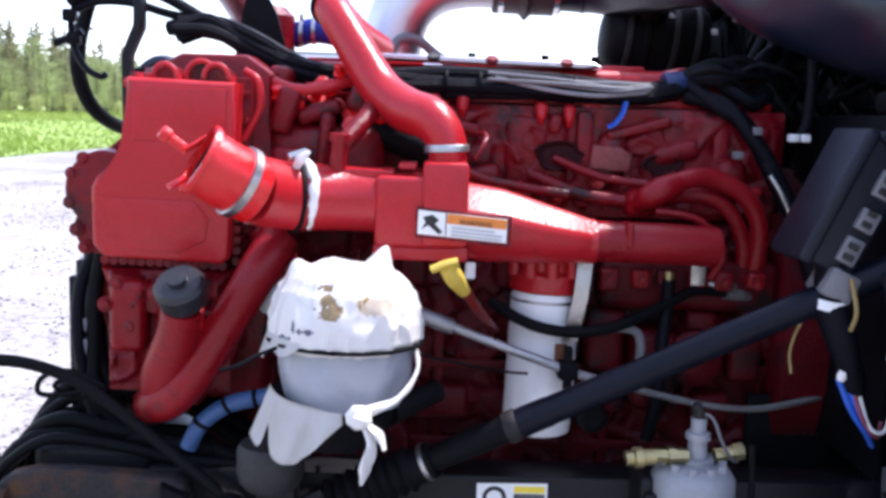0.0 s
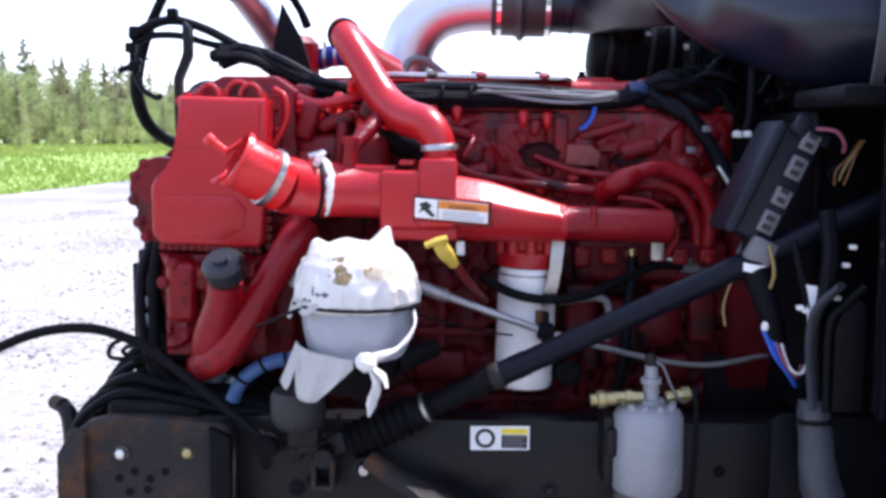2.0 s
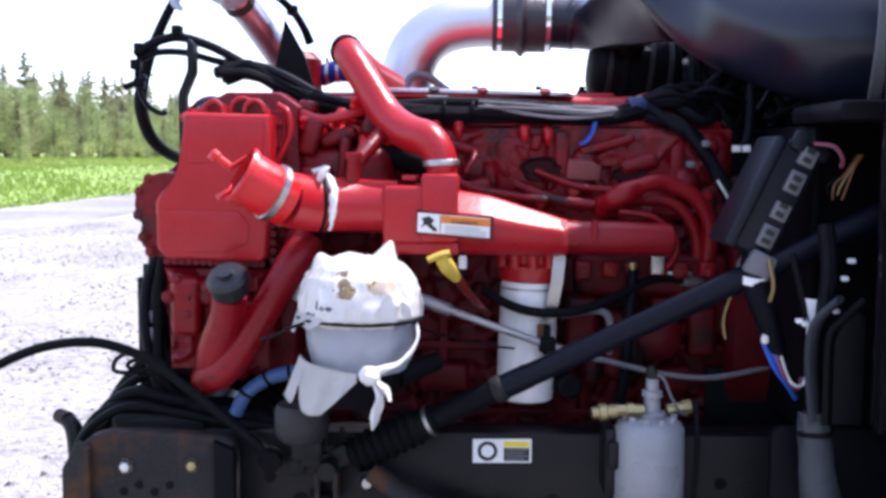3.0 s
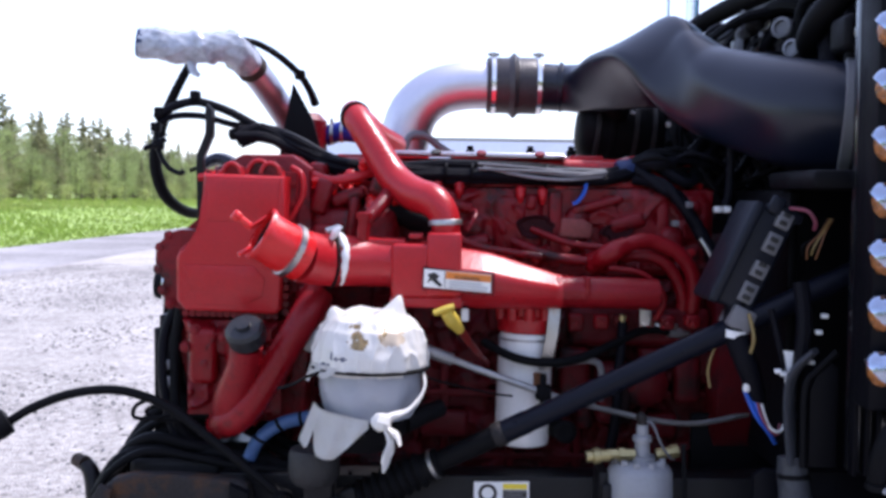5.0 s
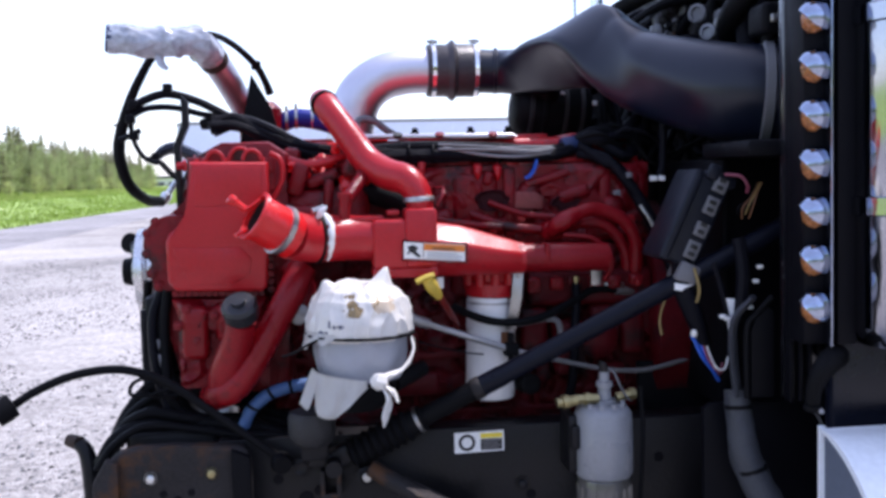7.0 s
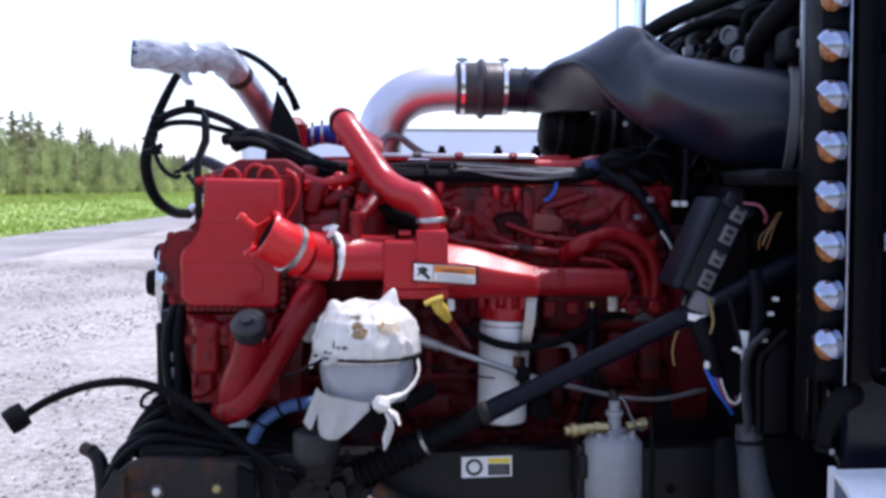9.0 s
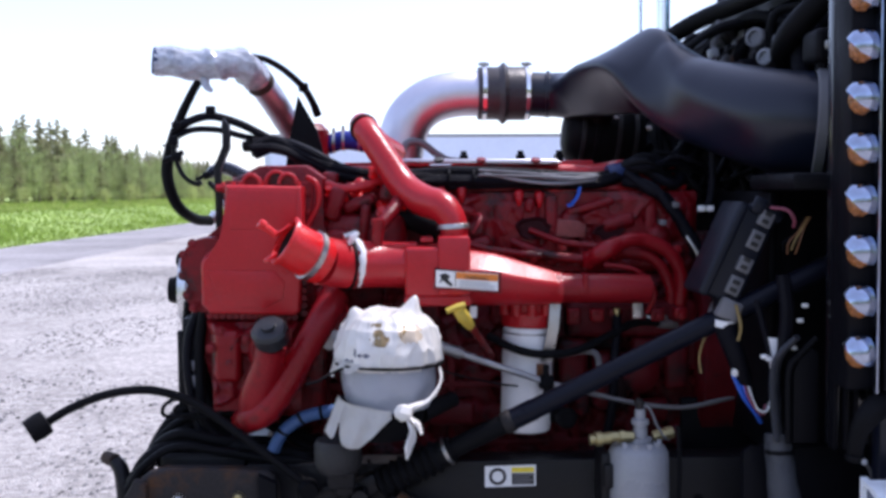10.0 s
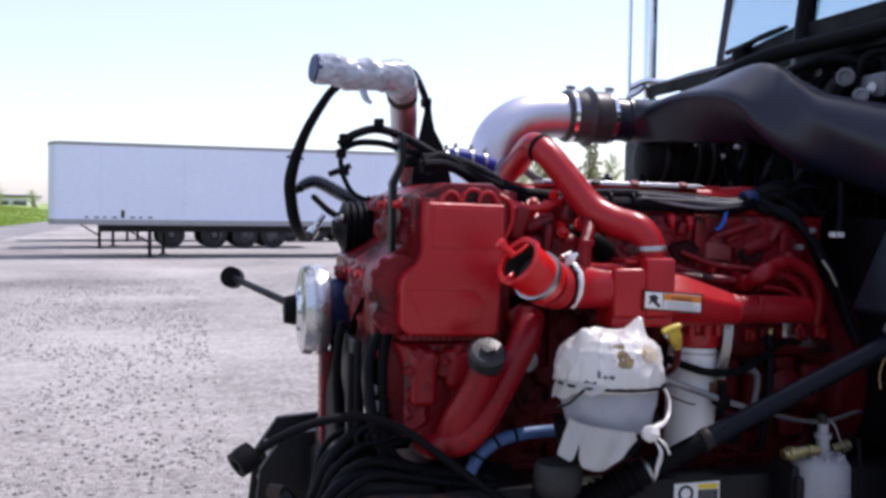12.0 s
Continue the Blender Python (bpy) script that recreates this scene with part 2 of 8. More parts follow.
LEAF = leaf_material("conifer_green", (0.32, 0.325, 0.175), 0.3, 0.18)
LEAF_PALE = leaf_material("pale_shrub_green", (0.50, 0.56, 0.22), 0.35, 0.2)
LEAF_LIGHT = leaf_material("broadleaf_green", (0.35, 0.42, 0.18), 0.35, 0.2)
GRASS = material("verge_grass", (0.245, 0.345, 0.072), 0.75, vary=0.3, scale=0.25, grain=3, bump=0.1,
                 stain=(0.36, 0.42, 0.15), stain_at=0.6, stain_scale=0.35)
PALE_BLADE = leaf_material("dry_grass_blades", (0.38, 0.43, 0.14), 0.2, 0.0)
BLADE = leaf_material("grass_blades", (0.268, 0.360, 0.080), 0.2, 0.0)
STONE = material("loose_stone", (0.18, 0.174, 0.172), 0.9, vary=0.3, scale=10, grain=120, bump=0.08, island=0.75)


def gravel_material(name, light, dark, size, bump):
    """Packed crushed stone: cells of stone colour with dark gaps, and broad dusty patches."""
    m = bpy.data.materials.new(name)
    m.use_nodes = True
    n, l = m.node_tree.nodes, m.node_tree.links
    b = n["Principled BSDF"]
    b.inputs["Roughness"].default_value = 0.92
    b.inputs["Specular IOR Level"].default_value = 0.25
    co = n.new("ShaderNodeTexCoord")
    cells = n.new("ShaderNodeTexVoronoi")
    cells.inputs["Scale"].default_value = size
    small = n.new("ShaderNodeTexVoronoi")
    small.inputs["Scale"].default_value = size * 2.7
    broad = n.new("ShaderNodeTexNoise")
    broad.inputs["Scale"].default_value, broad.inputs["Detail"].default_value = 0.22, 5.0
    mid = n.new("ShaderNodeTexNoise")
    mid.inputs["Scale"].default_value, mid.inputs["Detail"].default_value = 3.2, 10.0
    for t in (cells, small, broad, mid):
        l.new(co.outputs["Object"], t.inputs["Vector"])
    ramp = n.new("ShaderNodeValToRGB")
    ramp.color_ramp.elements[0].position, ramp.color_ramp.elements[0].color = 0.05, (*dark, 1)
    ramp.color_ramp.elements[1].position, ramp.color_ramp.elements[1].color = 0.45, (*light, 1)
    split = n.new("ShaderNodeSeparateColor")
    l.new(cells.outputs["Color"], split.inputs[0])
    both = n.new("ShaderNodeMath")
    both.operation = "MULTIPLY_ADD"
    l.new(split.outputs[0], both.inputs[0])
    both.inputs[1].default_value = 0.5
    l.new(small.outputs["Distance"], both.inputs[2])
    l.new(both.outputs[0], ramp.inputs["Fac"])
    patch = n.new("ShaderNodeTexNoise")
    patch.inputs["Scale"].default_value, patch.inputs["Detail"].default_value = 17.0, 6.0
    l.new(co.outputs["Object"], patch.inputs["Vector"])
    pre = n.new("ShaderNodeMath")
    pre.operation = "MULTIPLY_ADD"
    l.new(patch.outputs["Fac"], pre.inputs[0])
    pre.inputs[1].default_value = 0.9
    l.new(broad.outputs["Fac"], pre.inputs[2])
    level = n.new("ShaderNodeMath")
    level.operation = "MULTIPLY_ADD"
    l.new(mid.outputs["Fac"], level.inputs[0])
    level.inputs[1].default_value = 0.45
    l.new(pre.outputs[0], level.inputs[2])
    tone = n.new("ShaderNodeMapRange")
    tone.inputs["From Min"].default_value, tone.inputs["From Max"].default_value = 0.88, 1.46
    tone.inputs["To Min"].default_value, tone.inputs["To Max"].default_value = 0.5, 1.38
    l.new(level.outputs[0], tone.inputs["Value"])
    tint = n.new("ShaderNodeVectorMath")
    tint.operation = "SCALE"
    l.new(ramp.outputs["Color"], tint.inputs[0])
    l.new(tone.outputs[0], tint.inputs["Scale"])
    l.new(tint.outputs[0], b.inputs["Base Color"])
    relief = n.new("ShaderNodeBump")
    relief.inputs["Strength"].default_value, relief.inputs["Distance"].default_value = 0.8, bump
    l.new(both.outputs[0], relief.inputs["Height"])
    l.new(relief.outputs[0], b.inputs["Normal"])
    return m


GRAVEL = gravel_material("crushed_stone", (0.435, 0.408, 0.388), (0.12, 0.113, 0.108), 24.0, 0.025)
ROAD = gravel_material("worn_chip_road", (0.28, 0.268, 0.272), (0.16, 0.153, 0.156), 60.0, 0.004)


def film_material(name, base, through, rough, stain=None, stain_scale=10.0):
    """Thin plastic film: soft gloss on the front, and light that shines through from behind."""
    m = material(name, base, rough, vary=0.06, scale=9, grain=50, bump=0.03, stain=stain, stain_at=0.66, stain_scale=stain_scale)
    n, l = m.node_tree.nodes, m.node_tree.links
    tra, mix = n.new("ShaderNodeBsdfTranslucent"), n.new("ShaderNodeMixShader")
    tra.inputs["Color"].default_value = (*(0.95 * c for c in base), 1)
    mix.inputs[0].default_value = through
    l.new(n["Principled BSDF"].outputs[0], mix.inputs[1])
    l.new(tra.outputs[0], mix.inputs[2])
    l.new(mix.outputs[0], n["Material Output"].inputs["Surface"])
    return m


BAG = film_material("white_plastic_film", (0.82, 0.80, 0.76), 0.27, 0.34, (0.64, 0.55, 0.40))
BAG_GREY = film_material("thin_grey_film", (0.38, 0.40, 0.45), 0.15, 0.24)
BAG_TAN = film_material("tan_smear_on_film", (0.60, 0.50, 0.38), 0.2, 0.34)


def glass_material(name, tint, rough=0.02):
    """A thin tinted pane: light goes straight through, and the sky mirrors in it at a slant."""
    m = bpy.data.materials.new(name)
    m.use_nodes = True
    n, l = m.node_tree.nodes, m.node_tree.links
    n.remove(n["Principled BSDF"])
    see, gloss, mix, fres = n.new("ShaderNodeBsdfTransparent"), n.new("ShaderNodeBsdfGlossy"), n.new("ShaderNodeMixShader"), n.new("ShaderNodeFresnel")
    see.inputs["Color"].default_value = (*tint, 1)
    gloss.inputs["Roughness"].default_value = rough
    fres.inputs["IOR"].default_value = 1.5
    l.new(fres.outputs[0], mix.inputs[0])
    l.new(see.outputs[0], mix.inputs[1])
    l.new(gloss.outputs[0], mix.inputs[2])
    l.new(mix.outputs[0], n["Material Output"].inputs["Surface"])
    return m


# tank alloy twice: shaded end in grey, mirrored sky as a pale non-metal base
END_SHADE = material("shaded_alloy_end", (0.13, 0.15, 0.19), 0.32, spec=0.4, vary=0.12, scale=5, grain=60, bump=0.0)
SKY_PALE = material("sky_pale_alloy_shell", (0.90, 0.93, 0.96), 0.25, coat=0.5, vary=0.08, scale=5, grain=80, bump=0.0)
GLASS = glass_material("tinted_glass", (0.42, 0.78, 0.92))


# ---- mesh helpers ----
ORIGIN = {}


def finish(bm, name, mat, angle=38.0):
    bmesh.ops.recalc_face_normals(bm, faces=bm.faces)
    limit = radians(angle)
    for f in bm.faces:
        f.smooth = True
    for e in bm.edges:
        if len(e.link_faces) == 2 and e.calc_face_angle(0.0) > limit:
            e.smooth = False
    me = bpy.data.meshes.new(name)
    bm.to_mesh(me)
    bm.free()
    me.materials.append(mat)
    return me


def thing(name, base, label, category, group="", kind=""):
    """An empty at the base of a thing, which holds its parts."""
    ob = new(name)
    ob.empty_display_size = 0.05
    ob.location = base
    ORIGIN[ob] = Vector(base)
    return tagged(ob, label, category, group, kind)


def part(name, bm, mat, parent, label="", angle=38.0):
    """Links a bmesh, in world metres, as one mesh under a thing or a part."""
    origin = ORIGIN[parent]
    bmesh.ops.translate(bm, vec=-origin, verts=bm.verts)
    ob = new(name, finish(bm, name, mat, angle))
    ob.parent = parent
    ORIGIN[ob] = origin
    return tagged(ob, label)


def solo(name, bm, mat, label, category, group="", kind="", angle=38.0):
    """A thing of one mesh, its origin at its base."""
    low = min(v.co.z for v in bm.verts)
    mid = sum((v.co for v in bm.verts), Vector()) / len(bm.verts)
    base = Vector((mid.x, mid.y, low))
    bmesh.ops.translate(bm, vec=-base, verts=bm.verts)
    ob = new(name, finish(bm, name, mat, angle))
    ob.location = base
    ORIGIN[ob] = base
    return tagged(ob, label, category, group, kind)


def box(bm, x0, x1, y0, y1, z0, z1, bevel=0.0, segments=2, turn=None, pivot=None):
    made = bmesh.ops.create_cube(bm, size=1.0)["verts"]
    for v in made:
        v.co = Vector(((x0 + x1) / 2 + v.co.x * (x1 - x0), (y0 + y1) / 2 + v.co.y * (y1 - y0), (z0 + z1) / 2 + v.co.z * (z1 - z0)))
    if bevel:
        edges = list({e for v in made for e in v.link_edges})
        out = bmesh.ops.bevel(bm, geom=edges, offset=bevel, segments=segments, profile=0.5, affect="EDGES")
        made = list({v for f in out["faces"] for v in f.verts} | {v for v in made if v.is_valid})
    if turn is not None:
        c = Vector(pivot) if pivot else Vector(((x0 + x1) / 2, (y0 + y1) / 2, (z0 + z1) / 2))
        bmesh.ops.rotate(bm, cent=c, matrix=turn.to_matrix() if isinstance(turn, Euler) else turn, verts=made)
    return made


def prism(bm, outline, y0, y1, bevel=0.0, segments=2):
    """An outline of (x, z) drawn out from y0 (near) to y1."""
    near = [bm.verts.new((x, y0, z)) for x, z in outline]
    far = [bm.verts.new((x, y1, z)) for x, z in outline]
    faces = [bm.faces.new(near), bm.faces.new(list(reversed(far)))]
    n = len(outline)
    for k in range(n):
        faces.append(bm.faces.new((near[k], far[k], far[(k + 1) % n], near[(k + 1) % n])))
    if bevel:
        edges = list({e for f in faces[:1] for e in f.edges})
        bmesh.ops.bevel(bm, geom=edges, offset=bevel, segments=segments, profile=0.5, affect="EDGES")
    return near + far


def smooth_path(points, steps=5):
    pts = [Vector(p) for p in points]
    if len(pts) < 3:
        return pts
    ext = [pts[0] * 2 - pts[1]] + pts + [pts[-1] * 2 - pts[-2]]
    out = []
    for i in range(1, len(ext) - 2):
        p0, p1, p2, p3 = ext[i - 1:i + 3]
        for s in range(steps):
            t = s / steps
            out.append(0.5 * ((2 * p1) + (p2 - p0) * t + (2 * p0 - 5 * p1 + 4 * p2 - p3) * t * t + (3 * p1 - p0 - 3 * p2 + p3) * t ** 3))
    return out + [pts[-1]]


def spread(values, count):
    if isinstance(values, (int, float)):
        return [values] * count
    return list(np.interp(np.linspace(0, 1, count), np.linspace(0, 1, len(values)), values))


def tube(bm, points, r, seg=14, steps=5, caps=True, flat=1.0, wobble=0.0):
    """A round (or flattened) tube along a smooth line; r may be a list along the way."""
    path = smooth_path(points, steps)
    radii = spread(r, len(path))
    ahead = [(path[min(k + 1, len(path) - 1)] - path[max(k - 1, 0)]).normalized() for k in range(len(path))]
    side = ahead[0].cross(Vector((0, 0, 1)))
    if side.length < 0.05:
        side = ahead[0].cross(Vector((0, 1, 0)))
    side.normalize()
    rings = []
    for k, (p, d) in enumerate(zip(path, ahead)):
        side = (side - d * side.dot(d)).normalized()
        up = side.cross(d)
        ring = []
        for j in range(seg):
            a = 2 * math.pi * j / seg
            rr = radii[k] * (1 + (wobble * noise.noise(p * 40 + Vector((3 * math.cos(a), 3 * math.sin(a), 0))) if wobble else 0))
            ring.append(bm.verts.new(p + side * math.cos(a) * rr + up * math.sin(a) * rr * flat))
        rings.append(ring)
    for a, b in zip(rings, rings[1:]):
        for j in range(seg):
            bm.faces.new((a[j], a[(j + 1) % seg], b[(j + 1) % seg], b[j]))
    if caps:
        bm.faces.new(list(reversed(rings[0])))
        bm.faces.new(rings[-1])
    return rings


def lathe(bm, profile, at, axis=(0, 0, 1), seg=24, wobble=0.0, seed=0.0, caps=True):
    """A turned form: profile of (radius, distance along the axis)."""
    d = Vector(axis).normalized()
    side = d.cross(Vector((0.0, 0.0, 1.0)))
    if side.length < 0.1:
        side = Vector((1, 0, 0))
    side = (side - d * side.dot(d)).normalized()
    up = d.cross(side)
    at = Vector(at)
    rings = []
    for r, h in profile:
        ring = []
        for j in range(seg):
            a = 2 * math.pi * j / seg
            rr = max(r, 0.0004)
            if wobble:
                rr *= 1 + wobble * noise.noise(Vector((math.cos(a) * 2.2 + seed, math.sin(a) * 2.2, h * 18)))
            ring.append(bm.verts.new(at + d * h + (side * math.cos(a) + up * math.sin(a)) * rr))
        rings.append(ring)
    for a, b in zip(rings, rings[1:]):
        for j in range(seg):
            bm.faces.new((a[j], a[(j + 1) % seg], b[(j + 1) % seg], b[j]))
    if caps and profile[0][0] > 0.0005:
        bm.faces.new(list(reversed(rings[0])))
    if caps and profile[-1][0] > 0.0005:
        bm.faces.new(rings[-1])
    return [v for ring in rings for v in ring]


def bolt(bm, at, axis=(0, -1, 0), r=0.008, h=0.007):
    """A hexagon head on a washer."""
    lathe(bm, [(r * 1.45, 0), (r * 1.45, h * 0.25)], at, axis, 14)
    lathe(bm, [(r, h * 0.25), (r, h * 0.9), (r * 0.8, h)], at, axis, 6)


def casting(bm, x0, x1, z0, z1, y, depth, step=0.0065, seed=0.0):
    """A lumpy cast face towards the camera side: bosses, webs and hollows that run into each other."""
    nx, nz = int((x1 - x0) / step), int((z1 - z0) / step)
    grid = []
    for i in range(nx + 1):
        row = []
        for k in range(nz + 1):
            x, z = x0 + (x1 - x0) * i / nx, z0 + (z1 - z0) * k / nz
            p = Vector((x * 13 + seed, z * 16, seed * 0.7))
            a = noise.noise(p) + 0.5 * noise.noise(p * 2.1)
            pad = max(0.0, min(1.0, (a - 0.02) * 4.5))
            web = max(0.0, 1.0 - abs(noise.noise(p * 0.8 + Vector((9, 3, 1)))) * 9)
            h = depth * (0.62 * pad * pad * (3 - 2 * pad) + 0.38 * web) + 0.0022 * noise.noise(p * 6)
            edge = min(1.0, i / 3, (nx - i) / 3, k / 3, (nz - k) / 3)
            row.append(bm.verts.new((x, y - h * edge, z)))
        grid.append(row)
    for a, b in zip(grid, grid[1:]):
        for k in range(nz):
            bm.faces.new((a[k], b[k], b[k + 1], a[k + 1]))


def slab(bm, plan, z0, z1):
    """A plan of (x, y) drawn up from z0 to z1."""
    low = [bm.verts.new((x, y, z0)) for x, y in plan]
    top = [bm.verts.new((x, y, z1)) for x, y in plan]
    bm.faces.new(low)
    bm.faces.new(list(reversed(top)))
    n = len(plan)
    for k in range(n):
        bm.faces.new((low[k], top[k], top[(k + 1) % n], low[(k + 1) % n]))


def B():
    return bmesh.new()


# ---- ground, road, verge ----
def ground():
    bm = B()
    box(bm, -8.9, 1500, -1500, 1500, -0.6, 0.0)
    solo("ground", bm, GRAVEL, "pale crushed-stone parking lot", "ground", kind="structure")
    bm = B()
    xs = [-8.86, -9.15, -13.0, -13.25]
    zs = [0.0, 0.012, 0.012, 0.004]
    ys = [-60 + 8 * k for k in range(90)]
    rows = [[bm.verts.new((x + 0.06 * noise.noise(Vector((y * 0.3, x, 0))), y, z)) for x, z in zip(xs, zs)] for y in ys]
    for a, b in zip(rows, rows[1:]):
        for k in range(3):
            bm.faces.new((a[k], a[k + 1], b[k + 1], b[k]))
    solo("road", bm, ROAD, "worn grey road edge beside the grass verge", "road", kind="structure")
    bm = B()
    xs = [-13.1, -13.6, -15.0, -17.0, -20.0, -24.0, -29.0, -60.0, -400.0, -1500.0]
    zs = [-0.02, 0.03, 0.10, 0.30, 0.70, 1.0, 1.25, 1.4, 1.5, 1.5]
    ys = [-400, -60] + [-40 + 4 * k for k in range(70)] + [300, 600, 1500]
    rows = []
    for y in ys:
        rows.append([bm.verts.new((x + (0.25 * noise.noise(Vector((y * 0.4, 0, 0))) if x > -14 else 0), y,
                                   z + (0.12 * noise.noise(Vector((x * 0.5, y * 0.3, 1))) if -40 < x < -14 else 0))) for x, z in zip(xs, zs)])
    for a, b in zip(rows, rows[1:]):
        for k in range(len(xs) - 1):
            bm.faces.new((a[k], a[k + 1], b[k + 1], b[k]))
    solo("verge", bm, GRASS, "bright green grassy bank beyond the road", "grass", kind="structure")


def grass_blades(name, seed, count, far, near, mat, words):
    rng = random.Random(seed)
    verts, faces = [], []
    for k in range(count):
        y = 22 + 130 * rng.random() ** 1.6
        x = near - (near - far) * rng.random() ** 1.3
        z = float(np.interp(-x, [13.1, 13.6, 15, 17, 20, 24, 29], [-0.02, 0.03, 0.10, 0.30, 0.70, 1.0, 1.25]))
        h = (0.07 + 0.15 * rng.random()) * (1.0 if x < -14 else 0.6)
        w = 0.02 + 0.05 * rng.random()
        a = rng.random() * math.pi
        lean = (rng.random() - 0.5) * 0.25
        n = len(verts)
        verts += [(x - w * math.cos(a), y - w * math.sin(a), z - 0.03), (x + w * math.cos(a), y + w * math.sin(a), z - 0.03), (x + lean, y + lean * 0.5, z + h)]
        faces.append((n, n + 1, n + 2))
    me = bpy.data.meshes.new(name)
    me.from_pydata(verts, [], faces)
    me.materials.append(mat)
    tagged(new(name, me), words, "grass", kind="stuff")


def loose_stones():
    rng = random.Random(9)
    verts, faces = [], []
    base = [(1, 0, 0), (0.3, 0.95, 0), (-0.8, 0.6, 0), (-0.8, -0.6, 0), (0.3, -0.95, 0), (0.1, 0, 0.75)]
    for k in range(62000):
        y = -4.0 + 26 * rng.random() ** 1.2
        x = -0.7 - 8.0 * rng.random() + 5.0 * max(0.0, -y / 4) * rng.random()
        s = 0.006 + 0.019 * rng.random() ** 3
        if noise.noise(Vector((x * 0.9, y * 0.6, 0))) < -0.12 + 0.5 * (rng.random() - 0.5):
            continue
        a = rng.random() * 6.3
        n = len(verts)
        for px, py, pz in base:
            j = 0.75 + 0.5 * rng.random()
            verts.append((x + s * j * (px * math.cos(a) - py * math.sin(a)), y + s * j * (px * math.sin(a) + py * math.cos(a)), s * pz * j - 0.001))
        faces += [(n + i, n + (i + 1) % 5, n + 5) for i in range(5)]
    me = bpy.data.meshes.new("gravel")
    me.from_pydata(verts, [], faces)
    me.materials.append(STONE)
    tagged(new("gravel", me), "loose grey stones on the packed lot", "gravel", kind="stuff")


# ---- trees ----
def make_tree(seed, height, conifer, name, words, leaf):
    """A tapered trunk with limbs, and a crown of many small leaf clumps."""
    rng = random.Random(seed)
    tree = thing(name, (0, 0, 0), words, "tree", "wood edge")
    bm = B()
    tube(bm, [(0, 0, -0.3), (0.04, 0.03, height * 0.4), (-0.03, 0.02, height * 0.97)], [height * 0.016, height * 0.010, 0.010], seg=6, steps=3)
    limbs = []
    count = 40 if conifer else 24
    for k in range(count):
        f = 0.10 + 0.88 * (k + rng.random()) / count
        a = k * 2.4 + rng.random()
        if conifer:
            reach = height * 0.185 * (1.02 - f) ** 0.9 * (0.6 + 0.7 * rng.random()) + 0.04
            tip = Vector((reach * math.cos(a), reach * math.sin(a), height * f - reach * 0.16))
        else:
            reach = height * 0.26 * math.sin(math.pi * min(1, 0.15 + f * 0.85)) ** 0.7 * (0.6 + 0.6 * rng.random())
            tip = Vector((reach * math.cos(a), reach * math.sin(a), height * f + reach * 0.5))
        root = Vector((0, 0, height * f * (1.0 if conifer else 0.92)))
        limbs.append((root, tip, reach))
        tube(bm, [root, (root + tip) / 2 + Vector((0, 0, 0.05)), tip], [0.025, 0.008], seg=4, steps=2)
    part("trunk", bm, BARK, tree)
    verts, faces = [], []
    for root, tip, reach in limbs:
        for c in range(int(30 + 130 * min(1.0, reach / (height * 0.16)))):
            t = 0.1 + 0.98 * rng.random()
            p = root.lerp(tip, t) + Vector([(rng.random() - 0.5) * (0.08 + 0.42 * reach) for _ in range(3)])
            s = (0.045 + 0.085 * rng.random()) * height / 7
            n1 = Vector([rng.random() - 0.5 for _ in range(3)]).normalized() * s
            n2 = Vector([rng.random() - 0.5 for _ in range(3)]).normalized() * s * 0.8
            n = len(verts)
            verts += [p + n1, p + n2, p - n1 * 0.6 - n2 * 0.3]
            faces.append((n, n + 1, n + 2))
    me = bpy.data.meshes.new("crown")
    me.from_pydata([tuple(v) for v in verts], [], faces)
    me.materials.append(leaf)
    crown = new("crown", me)
    crown.parent = tree
    return tree


